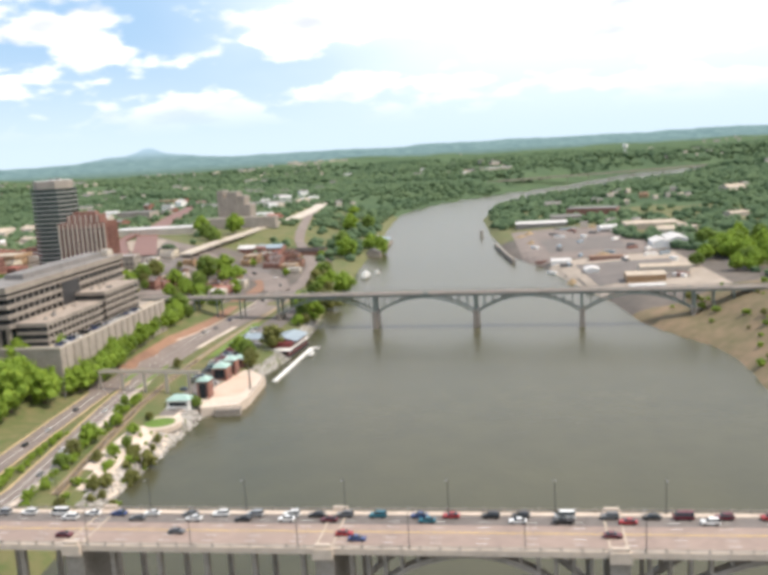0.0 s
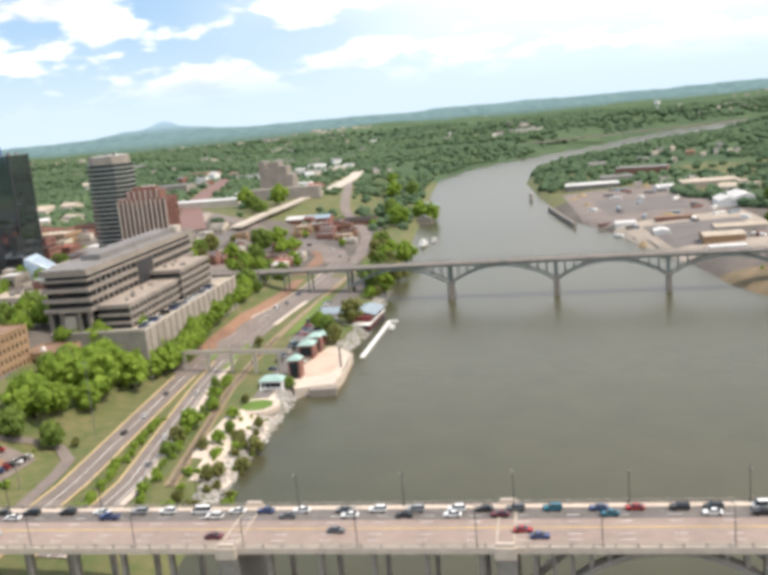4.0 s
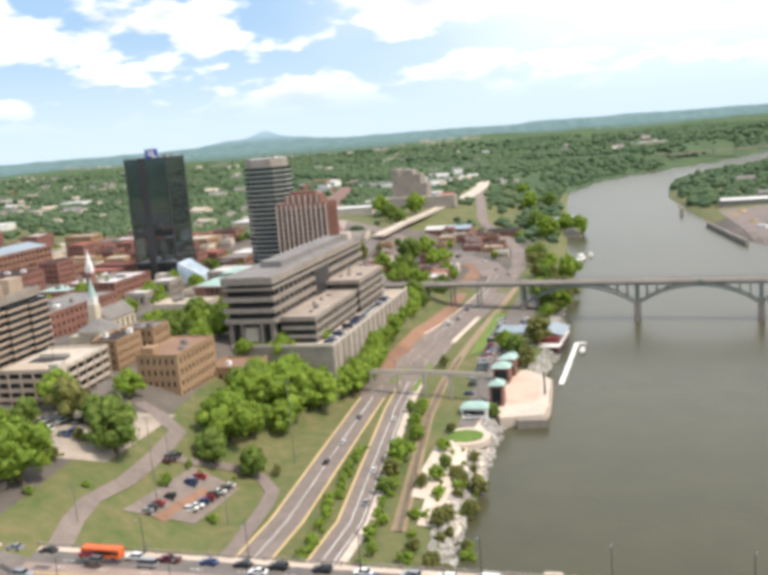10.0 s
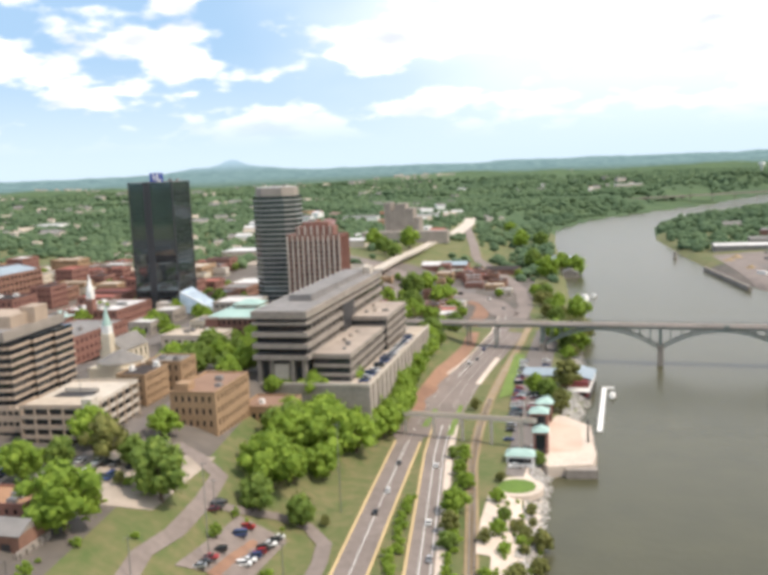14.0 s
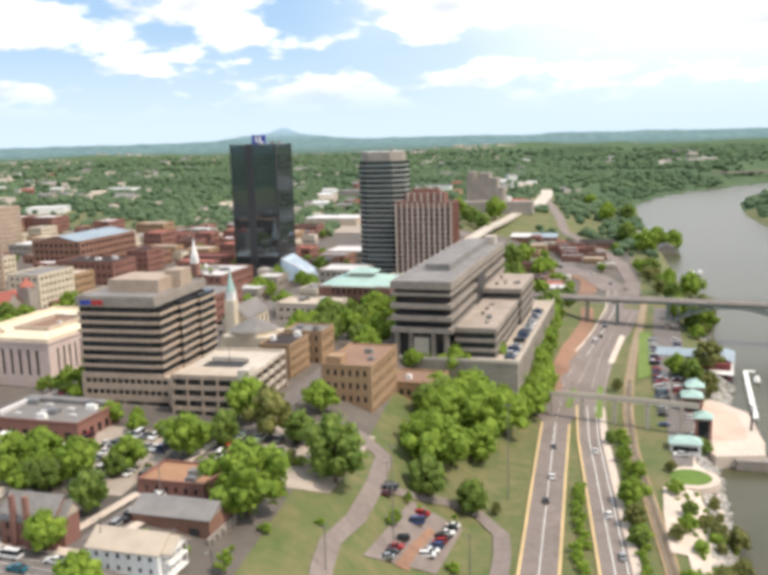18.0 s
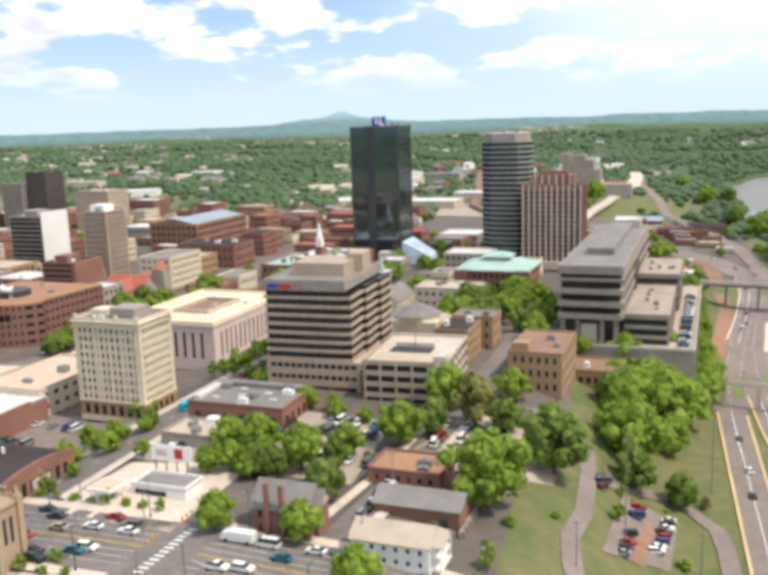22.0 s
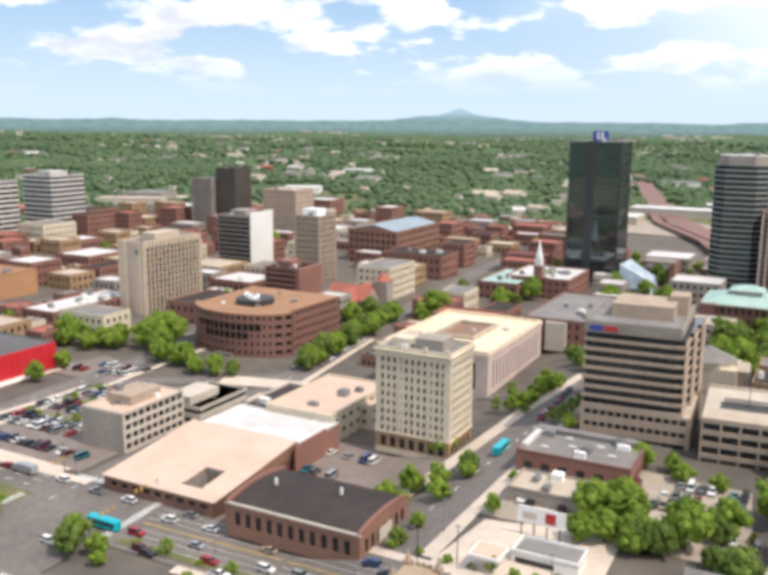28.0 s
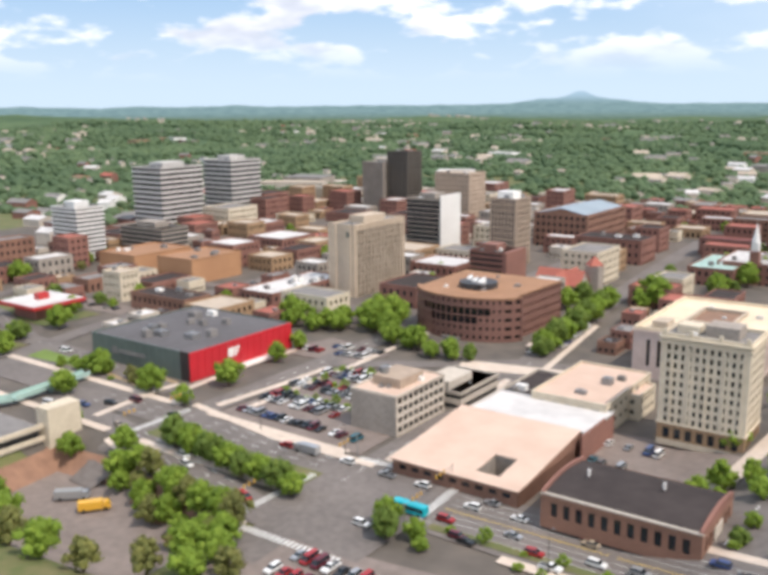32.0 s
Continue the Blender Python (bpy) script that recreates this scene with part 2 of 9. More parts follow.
for leafy in ("leaf", "leaf_dark", "leaf_brown", "wood_hazed"):
    # thin leaves let some light through
    lt = M[leafy].node_tree
    pb = lt.nodes["Principled BSDF"]
    trans = lt.nodes.new("ShaderNodeBsdfTranslucent")
    lt.links.new(pb.inputs["Base Color"].links[0].from_socket, trans.inputs[0])
    both = lt.nodes.new("ShaderNodeMixShader")
    both.inputs[0].default_value = 0.42
    lt.links.new(pb.outputs[0], both.inputs[1])
    lt.links.new(trans.outputs[0], both.inputs[2])
    lt.links.new(both.outputs[0], lt.nodes["Material Output"].inputs[0])
M["bark"] = material("bark", (0.14, 0.105, 0.075), 0.9, grain=3)
M["glass"] = glass("dark_glass", (0.022, 0.028, 0.034))
M["blue_glass"] = glass("mirror_glass", (0.2, 0.245, 0.265), 0.03, 0.85)
M["green_glass"] = glass("green_tower_glass", (0.06, 0.085, 0.088), 0.06, 0.6)
M["cream"] = material("cream_terracotta", (0.62, 0.545, 0.42), 0.8, second=(0.51, 0.44, 0.33), grain=0.5, broad=0.08)
M["pink_stone"] = material("pink_marble", (0.62, 0.5, 0.45), 0.7, second=(0.5, 0.4, 0.36), grain=0.4, broad=0.08)
M["tan"] = material("tan_brick", (0.36, 0.235, 0.135), 0.88, second=(0.27, 0.175, 0.1), grain=1.5, broad=0.08)
M["brick"] = material("red_brick", (0.27, 0.13, 0.1), 0.9, second=(0.185, 0.09, 0.07), grain=1.8, broad=0.08)
M["brown_brick"] = material("brown_brick", (0.27, 0.145, 0.1), 0.9, second=(0.19, 0.1, 0.07), grain=1.8, broad=0.1)
M["rose"] = material("rose_granite", (0.215, 0.11, 0.086), 0.65, second=(0.165, 0.084, 0.067), grain=0.8, broad=0.1)
M["red_wall"] = material("bright_red_cladding", (0.5, 0.018, 0.028), 0.5, second=(0.42, 0.015, 0.024), grain=0.2, broad=0.05)
M["green_wall"] = material("grey_green_cladding", (0.11, 0.14, 0.125), 0.5, second=(0.085, 0.11, 0.1), grain=0.2, broad=0.05)
M["roof_grey"] = material("grey_membrane_roof", (0.235, 0.22, 0.21), 0.9, second=(0.155, 0.147, 0.14), grain=0.25, broad=0.08)
M["roof_dark"] = material("dark_membrane_roof", (0.062, 0.052, 0.05), 0.95, second=(0.045, 0.038, 0.037), grain=0.3, broad=0.08, spec=0.1)
M["roof_pale"] = material("pale_membrane_roof", (0.5, 0.42, 0.335), 0.85, second=(0.38, 0.32, 0.255), grain=0.25, broad=0.07, spec=0.2)
M["roof_white"] = material("white_membrane_roof", (0.62, 0.6, 0.58), 0.7, second=(0.47, 0.455, 0.44), grain=0.2, broad=0.06)
M["roof_brown"] = material("brown_gravel_roof", (0.27, 0.165, 0.11), 0.92, second=(0.21, 0.125, 0.085), grain=0.4, broad=0.08)
M["roof_orange"] = material("orange_gravel_roof", (0.35, 0.2, 0.12), 0.92, second=(0.27, 0.155, 0.093), grain=0.4, broad=0.08, spec=0.2)
M["roof_slate"] = material("grey_shingle_roof", (0.22, 0.205, 0.19), 0.85, second=(0.15, 0.14, 0.13), grain=1.2, broad=0.2)
M["roof_tile"] = material("red_tile_roof", (0.38, 0.12, 0.085), 0.85, second=(0.29, 0.09, 0.065), grain=0.8, broad=0.1)
M["roof_pink"] = material("pink_membrane_roof", (0.6, 0.45, 0.36), 0.85, second=(0.52, 0.38, 0.3), grain=0.12, broad=0.06, spec=0.2)
M["roof_pale_ground"] = material("pale_dusty_ground", (0.4, 0.335, 0.275), 0.95, second=(0.28, 0.235, 0.19), grain=0.15, broad=0.03)
M["copper"] = material("green_copper_roof", (0.36, 0.5, 0.45), 0.65, second=(0.28, 0.41, 0.37), grain=0.4, broad=0.1)
M["precast"] = material("grey_white_precast", (0.58, 0.56, 0.53), 0.8, second=(0.48, 0.46, 0.44), grain=0.4, broad=0.06)
M["barn_red"] = material("dull_red_paint", (0.2, 0.035, 0.035), 0.6, second=(0.14, 0.025, 0.026), grain=0.6, broad=0.1)
M["roof_cream"] = material("cream_membrane_roof", (0.72, 0.61, 0.45), 0.85, second=(0.58, 0.49, 0.36), grain=0.25, broad=0.07, spec=0.2)
M["teal"] = material("teal_paint", (0.02, 0.3, 0.33), 0.4, second=(0.018, 0.24, 0.27))
M["rubber"] = material("rubber", (0.02, 0.02, 0.02), 0.85)
M["red_paint"] = material("red_paint", (0.45, 0.03, 0.03), 0.45, second=(0.38, 0.025, 0.025))
M["orange_paint"] = material("orange_paint", (0.75, 0.16, 0.03), 0.5)
M["yellow_paint"] = material("yellow_paint", (0.72, 0.4, 0.05), 0.5)
M["stripe_tan"] = material("beige_spandrel", (0.4, 0.31, 0.235), 0.8, second=(0.32, 0.25, 0.19), grain=0.4, broad=0.1)
M["blue_sign"] = material("blue_sign", (0.03, 0.06, 0.35), 0.5)
M["kerb_tan"] = material("tan_kerb", (0.6, 0.44, 0.22), 0.85, second=(0.46, 0.34, 0.18))
M["blue_roof"] = material("blue_grey_metal_roof", (0.28, 0.34, 0.38), 0.5, second=(0.22, 0.27, 0.31), grain=0.3)
M["orange_brick"] = material("orange_brick", (0.45, 0.25, 0.13), 0.9, second=(0.36, 0.19, 0.1), grain=1.5)
M["hotel_beige"] = material("warm_beige_concrete", (0.56, 0.46, 0.35), 0.85, second=(0.46, 0.375, 0.285), grain=0.5, broad=0.06)
M["hall_roof"] = material("dark_grey_membrane_roof", (0.13, 0.125, 0.13), 0.9, second=(0.1, 0.095, 0.098), grain=0.3, broad=0.06, spec=0.2)
M["dark_bronze"] = material("dark_bronze_cladding", (0.09, 0.075, 0.06), 0.5, second=(0.065, 0.055, 0.045))

# ---- helpers for building ----
GRID = radians(-6.5)                      # the street grid against the x axis
EX, EY = Vector((math.cos(GRID), math.sin(GRID))), Vector((-math.sin(GRID), math.cos(GRID)))


def thing(name, x, y, z, turn=GRID, label="", category="", group="", kind=""):
    ob = new(name)
    ob.empty_display_size = 1.0
    ob.matrix_world = Matrix.Translation((x, y, z)) @ Matrix.Rotation(turn, 4, "Z")
    return tagged(ob, label, category, group, kind)


def mesh_of(name, bm, mat):
    me = bpy.data.meshes.new(name)
    bm.to_mesh(me)
    bm.free()
    for m in (mat if isinstance(mat, (list, tuple)) else [mat]):
        me.materials.append(m)
    return me


def part(name, bm, mat, parent, label="", at=None):
    me = bm if isinstance(bm, bpy.types.Mesh) else mesh_of(name, bm, mat)
    ob = new(name, me)
    ob.parent = parent
    if at is not None:
        ob.matrix_basis = at
    return tagged(ob, label)


def box(bm, x0, y0, z0, x1, y1, z1, mi=0):
    v = [bm.verts.new(p) for p in ((x0, y0, z0), (x1, y0, z0), (x1, y1, z0), (x0, y1, z0), (x0, y0, z1), (x1, y0, z1), (x1, y1, z1), (x0, y1, z1))]
    for f in ((0, 3, 2, 1), (4, 5, 6, 7), (0, 1, 5, 4), (1, 2, 6, 5), (2, 3, 7, 6), (3, 0, 4, 7)):
        bm.faces.new([v[i] for i in f]).material_index = mi
    return bm


def boxes(*list_of):
    bm = bmesh.new()
    for b in list_of:
        box(bm, *b)
    return bm


def prism(points, z0, z1, bm=None, mi=0, cap_mi=None):
    bm = bm or bmesh.new()
    lo = [bm.verts.new((x, y, z0)) for x, y in points]
    hi = [bm.verts.new((x, y, z1)) for x, y in points]
    n = len(points)
    for i in range(n):
        bm.faces.new((lo[i], lo[(i + 1) % n], hi[(i + 1) % n], hi[i])).material_index = mi
    bm.faces.new(hi).material_index = mi if cap_mi is None else cap_mi
    bm.faces.new(lo[::-1]).material_index = mi
    return bm


def tube(bm, a, b, r0, r1, n=8):
    a, b = Vector(a), Vector(b)
    q = (b - a).to_track_quat("Z", "Y")
    ra = [bm.verts.new(a + q @ Vector((r0 * math.cos(6.2832 * i / n), r0 * math.sin(6.2832 * i / n), 0))) for i in range(n)]
    rb = [bm.verts.new(b + q @ Vector((r1 * math.cos(6.2832 * i / n), r1 * math.sin(6.2832 * i / n), 0))) for i in range(n)]
    for i in range(n):
        bm.faces.new((ra[i], ra[(i + 1) % n], rb[(i + 1) % n], rb[i]))
    bm.faces.new(rb)
    bm.faces.new(ra[::-1])
    return bm


def smooth(x, a, b):
    t = min(1.0, max(0.0, (x - a) / (b - a)))
    return t * t * (3 - 2 * t)


def lerp_table(x, table):
    if x <= table[0][0]:
        return table[0][1]
    for (x0, v0), (x1, v1) in zip(table, table[1:]):
        if x <= x1:
            return v0 + (v1 - v0) * (x - x0) / (x1 - x0)
    return table[-1][1]


# ---- the ground ----
RIVER = [(-40, -900, 150), (-26, 150, 145), (-24, 300, 142), (-18, 406, 136), (-5, 472, 131), (-11, 564, 113), (-11, 645, 109), (-17, 834, 93), (-25, 930, 80),
         (-20, 1164, 73), (-13, 1387, 72), (12, 1600, 80), (90, 1800, 82), (230, 1980, 84), (430, 2160, 118), (690, 2560, 130), (1200, 3000, 85), (1900, 3300, 85)]
WEST = [(-40, -4), (-4, -2.5), (0, -0.6), (3, 2.5), (8, 4.6), (20, 6.5), (60, 8.0), (72, 8.8), (86, 13.5), (104, 19.5), (150, 26), (220, 27.5), (900, 32)]
EAST = [(-40, -4), (-4, -2.5), (0, -0.6), (3, 2.0), (14, 5.0), (60, 8.0), (220, 11), (600, 20)]


def river_gap(x, y):
    """Distance from the river's edge (negative in the water), and which side: -1 west, 1 east."""
    best, side = 1e9, -1
    for (x0, y0, w0), (x1, y1, w1) in zip(RIVER, RIVER[1:]):
        ax, ay = x1 - x0, y1 - y0
        t = min(1.0, max(0.0, ((x - x0) * ax + (y - y0) * ay) / (ax * ax + ay * ay)))
        px, py = x0 + t * ax, y0 + t * ay
        d = math.hypot(x - px, y - py) - (w0 + t * (w1 - w0))
        if d < best:
            best, side = d, (1 if ax * (y - py) - ay * (x - px) < 0 else -1)
    return best, side


def cut(x, y):
    """The truck yard's cut below the street: 1 on its floor, 0 outside."""
    rim = min(254, 252 - 0.43 * (x + 570))
    return smooth(x, -608, -598) * (1 - smooth(x, -528, -516)) * smooth(y, 192, 206) * (1 - smooth(y, rim - 10, rim))


def ground(x, y):
    d, side = river_gap(x, y)
    if side < 0:
        late = 60 * smooth(y, 640, 760) * (1 - smooth(y, 1000, 1200))
        z = lerp_table(d if d < 70 else max(70, d - late), WEST)
        # the cut where trucks park beside the far end of the street
        pit = cut(x, y)
        z -= 9 * pit
    else:
        z = lerp_table(d, EAST)
        z += 15 * smooth(x, 118, 178) * (1 - smooth(y, 575, 650)) * smooth(d, 0, 45)
    r = math.hypot(x + 250, y - 500)
    if r > 650:
        far = smooth(r, 650, 2600)
        n = noise.fractal(Vector((x / 620, y / 620, 0.3)), 0.9, 2.1, 4)
        n2 = noise.fractal(Vector((x / 1900, y / 1900, 4.3)), 0.9, 2.1, 2)
        hill = (26 * n + 34 * n2 + 8) * far
        hill *= smooth(d, 0, 160)
        z += max(hill, -0.6 * max(z, 0)) if d > 0 else 0
    return z


# a camera position on the flight; scaling about it leaves the view from there unchanged
VIEW_POINT = Vector((-257, 81, 124.5))


def view_share(x, y):
    """Scale that fits the hill quarter to the camera's view: smaller, nearer, and up to twelve metres above the streets
    round it.
    """
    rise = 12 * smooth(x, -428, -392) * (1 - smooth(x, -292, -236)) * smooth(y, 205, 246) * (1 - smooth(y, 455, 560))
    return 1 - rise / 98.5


def hill_to_view(x, y, z):
    k = view_share(x, y)
    return VIEW_POINT + (Vector((x, y, z)) - VIEW_POINT) * k, k


def axis(lo, hi, core_lo, core_hi, fine):
    out = list(np.arange(core_lo, core_hi + 0.1, fine))
    step, p = fine, core_hi
    while p < hi:
        step = min(step * 1.12, 75 if p < 3600 else 260)
        p += step
        out.append(p)
    step, p = fine, core_lo
    while p > lo:
        step = min(step * 1.12, 75 if p > -3100 else 260)
        p -= step
        out.insert(0, p)
    return out


XS, YS = axis(-6800, 6000, -760, 260, 6.0), axis(-300, 7200, 130, 960, 6.0)
COARSE = {}


def make_ground():
    verts, faces, slot = [], [], []
    for y in YS:
        for x in XS:
            verts.append((x, y, ground(x, y)))
    nx = len(XS)
    for j in range(len(YS) - 1):
        for i in range(nx - 1):
            a = j * nx + i
            faces.append((a, a + 1, a + nx + 1, a + nx))
            x, y = (XS[i] + XS[i + 1]) / 2, (YS[j] + YS[j + 1]) / 2
            d, side = river_gap(x, y)
            r = math.hypot(x + 250, y - 500)
            k = 0
            if side < 0 and (d > 118 and 255 < y < 1000 or d > 34 and 690 < y < 960) and -1000 < x:
                k = 1
            elif cut(x, y) > 0.9:
                k = 5
            elif cut(x, y) > 0.04 and y > 206:
                k = 4
            elif side < 0 and d > 128 and 100 < y <= 255 and not (-640 < x < -500 and y < 236):
                k = 1
            elif side > 0 and d < 150 and 600 < y < 1050:
                k = 1
            elif side > 0 and y < 620 and x < 260:
                k = 2
            elif r > 1000:
                k = 3
            slot.append(k)
    me = bpy.data.meshes.new("ground")
    me.from_pydata(verts, [], faces)
    for m in (M["grass"], M["city_ground"], M["bank_earth"], M["wood_hazed"], M["clay"], M["old_asphalt"]):
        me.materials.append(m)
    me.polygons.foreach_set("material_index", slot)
    me.polygons.foreach_set("use_smooth", [True] * len(faces))
    tagged(new("ground", me), "rolling ground of grass, paving and far woodland", "ground", kind="structure")


make_ground()


def surface(x, y):
    """Height of the ground's mesh, as its facets lie."""
    i = min(len(XS) - 2, max(0, int(np.searchsorted(XS, x)) - 1))
    j = min(len(YS) - 2, max(0, int(np.searchsorted(YS, y)) - 1))
    u, v = (x - XS[i]) / (XS[i + 1] - XS[i]), (y - YS[j]) / (YS[j + 1] - YS[j])
    key = lambda a, b: COARSE.setdefault((a, b), ground(XS[a], YS[b]))
    return (key(i, j) * (1 - u) + key(i + 1, j) * u) * (1 - v) + (key(i, j + 1) * (1 - u) + key(i + 1, j + 1) * u) * v


def make_water():
    bm = bmesh.new()
    for x0, x1, y0, y1 in ((-420, 420, -300, 1500), (-420, 2100, 1500, 3600)):
        bm.faces.new([bm.verts.new(p) for p in ((x0, y0, 0), (x1, y0, 0), (x1, y1, 0), (x0, y1, 0))])
    tagged(new("water", mesh_of("water", bm, M["water"])), "calm olive-green river between wooded banks", "river", kind="structure")


make_water()


LINES = []


def ribbon(points, width, lift, name, mat, label, step=6.0, kind="structure", category="road", skirt=0.0, level=None):
    """A strip that lies on the ground along a line of points; width may change from point to point."""
    line = []
    for k in range(len(points) - 1):
        (x0, y0), (x1, y1) = points[k][:2], points[k + 1][:2]
        w0 = points[k][2] if len(points[k]) > 2 else width
        w1 = points[k + 1][2] if len(points[k + 1]) > 2 else width
        n = max(1, int(math.hypot(x1 - x0, y1 - y0) / step))
        for i in range(n):
            t = i / n
            line.append((x0 + t * (x1 - x0), y0 + t * (y1 - y0), w0 + t * (w1 - w0)))
    line.append((*points[-1][:2], points[-1][2] if len(points[-1]) > 2 else width))
    LINES.extend(line)
    bm, rows = bmesh.new(), []
    for k, (x, y, w) in enumerate(line):
        a, b = line[max(0, k - 1)], line[min(len(line) - 1, k + 1)]
        d = Vector((b[0] - a[0], b[1] - a[1])).normalized()
        nx, ny = -d.y, d.x
        cells = max(1, int(w / 5))
        row = []
        for c in range(cells + 1):
            s = w * (c / cells - 0.5)
            px, py = x + nx * s, y + ny * s
            z = (surface(px, py) if level is None else level) + lift
            row.append((px, py, z))
        rows.append(row)
    # rows of equal length
    n = max(len(r) for r in rows)
    made = []
    for r in rows:
        rr = [Vector(r[0]).lerp(Vector(r[-1]), c / (n - 1)) for c in range(n)]
        for p in rr:
            p.z = (surface(p.x, p.y) if level is None else level) + lift
        made.append([bm.verts.new(p) for p in rr])
    for r0, r1 in zip(made, made[1:]):
        for c in range(n - 1):
            bm.faces.new((r0[c + 1], r0[c], r1[c], r1[c + 1]))
    ob = new(name, mesh_of(name, bm, mat))
    return tagged(ob, label, category, kind=kind)


def patch(points, lift, name, mat, label, category="ground", step=6.0, kind="structure"):
    """A paved or planted area: a quadrilateral laid on the ground, corners in order."""
    p = [Vector(q) for q in points]
    nu = max(2, int(max((p[1] - p[0]).length, (p[2] - p[3]).length) / step))
    nv = max(2, int(max((p[3] - p[0]).length, (p[2] - p[1]).length) / step))
    bm, g = bmesh.new(), []
    for j in range(nv + 1):
        row = []
        for i in range(nu + 1):
            q = p[0].lerp(p[1], i / nu).lerp(p[3].lerp(p[2], i / nu), j / nv)
            row.append(bm.verts.new((q.x, q.y, surface(q.x, q.y) + lift)))
        g.append(row)
    for j in range(nv):
        for i in range(nu):
            f = bm.faces.new((g[j][i], g[j][i + 1], g[j + 1][i + 1], g[j + 1][i]))
    bmesh.ops.recalc_face_normals(bm, faces=bm.faces)
    for f in bm.faces:
        if f.normal.z < 0:
            f.normal_flip()
    return tagged(new(name, mesh_of(name, bm, mat)), label, category, kind=kind)

# ---- roads and paved places ----
HEN_A, HEN_B = Vector((60, 198)), Vector((-172, 226))          # the near bridge's middle line over the water
HD = (HEN_B - HEN_A).normalized()
HN = Vector((-HD.y, HD.x))
if HN.y < 0:
    HN = -HN


def hen(s, off=0.0):
    """A point s metres along the near bridge's line from its east end, off metres to the north."""
    p = HEN_A + HD * s + HN * off
    return (p.x, p.y)


DRIFT = [(236, 0), (300, 3), (400, 7), (450, 4), (500, 0), (560, -1), (900, -1)]


def street(s, off=0.0):
    """As hen(), but from the middle of the wide street beyond the bridge, which swings a little."""
    return hen(s, off + lerp_table(s, DRIFT))


ribbon([street(s) for s in (328, 360, 400, 450, 500, 540)], 28, 0.30, "road", M["asphalt"], "wide asphalt city street with many lanes")
ribbon([hen(540, -0.5), hen(580, 5), hen(640, 5), hen(700, 3), hen(860, 0)], 14, 0.30, "road", M["asphalt"], "asphalt roadway north of the hedge")
ribbon([hen(700, -4), hen(645, -14), hen(605, -22), hen(570, -30), hen(540, -30)], 10.5, 0.32, "road", M["asphalt"], "asphalt roadway south of the hedge")
patch([hen(577, -36), hen(577, 10), hen(538, 12), hen(538, -36)], 0.31, "road_junction", M["asphalt"], "wide asphalt junction with worn crossings", "road")
patch([hen(572, -62), hen(572, -38), hen(440, -17), hen(440, -58)], 0.28, "parking_lot", M["old_asphalt"], "asphalt lot beside the junction", "parking lot")
# riverside drive: two carriageways with a planted median
ribbon([(-226, 250), (-219, 304), (-216, 370), (-213, 430), (-208, 480), (-196, 540), (-184, 600), (-172, 670), (-166, 740), (-182, 810), (-220, 870), (-300, 930)], 11.5, 0.32, "road", M["old_asphalt"], "worn asphalt carriageway of the riverside drive")
ribbon([(-204, 250), (-197, 304), (-198, 360), (-199, 415), (-198, 470), (-188, 540), (-174, 605), (-160, 672)], 12.5, 0.34, "road", M["old_asphalt"], "worn asphalt carriageway with a striped median")
ribbon([(-222, 440), (-212, 445), (-203, 452), (-200, 478)], 20, 0.30, "road", M["old_asphalt"], "wide asphalt junction beside the footbridge")
ribbon([(-183, 300), (-184, 360), (-185, 405), (-183, 450), (-178, 500), (-170, 560), (-158, 640), (-150, 700)], 4.5, 0.36, "railway", M["dirt"], "single railway track on brown ballast", category="railway")
ribbon([(-164, 395), (-160, 450), (-156, 520), (-148, 600), (-138, 680)], 16, 0.30, "parking_lot", M["asphalt"], "narrow riverside parking lot", category="parking lot")
# streets of the grid
ribbon([(-412, 262), (-406, 330), (-398, 400), (-389, 455), (-380, 540), (-372, 640)], 11, 0.34, "road", M["asphalt"], "asphalt side street between the blocks")
ribbon([(-326, 262), (-318, 310), (-312, 356), (-306, 420), (-298, 520)], 8, 0.34, "road", M["asphalt"], "narrow asphalt side street")
ribbon([(-505, 215), (-503, 262), (-498, 330), (-497, 406), (-498, 470), (-498, 530), (-496, 620), (-490, 760)], 12, 0.36, "road", M["asphalt"], "asphalt cross street through downtown")
ribbon([(-584, 240), (-578, 290), (-572, 355), (-566, 440), (-560, 540), (-545, 700)], 11, 0.34, "road", M["asphalt"], "asphalt cross street beside the red hall")
ribbon([(-690, 300), (-640, 298), (-590, 285), (-578, 275)], 12, 0.33, "road", M["asphalt"], "asphalt street at the junction")
ribbon([(-575, 355), (-540, 372), (-500, 396), (-440, 402), (-395, 410), (-330, 404), (-300, 398)], 9, 0.32, "road", M["asphalt"], "asphalt street crossing the grid")
ribbon([(-264, 252), (-269, 280), (-270, 294), (-267, 310), (-266, 335), (-267, 356), (-278, 372), (-288, 382)], 5, 0.34, "drive", M["old_asphalt"], "pale curving park drive", category="drive")
ribbon([(-233, 252), (-230, 285), (-229, 313), (-230, 326), (-237, 336), (-247, 337), (-258, 334), (-266, 334)], 5, 0.36, "drive", M["old_asphalt"], "looping access ramp beside the drive", category="drive")
patch([(-402, 305), (-330, 300), (-330, 352), (-396, 360)], 0.28, "parking_lot", M["roof_pale_ground"], "sunlit asphalt parking lot between trees", "parking lot")
patch([(-470, 306), (-418, 300), (-414, 336), (-462, 338)], 0.30, "parking_lot", M["old_asphalt"], "asphalt parking lot behind the school", "parking lot")
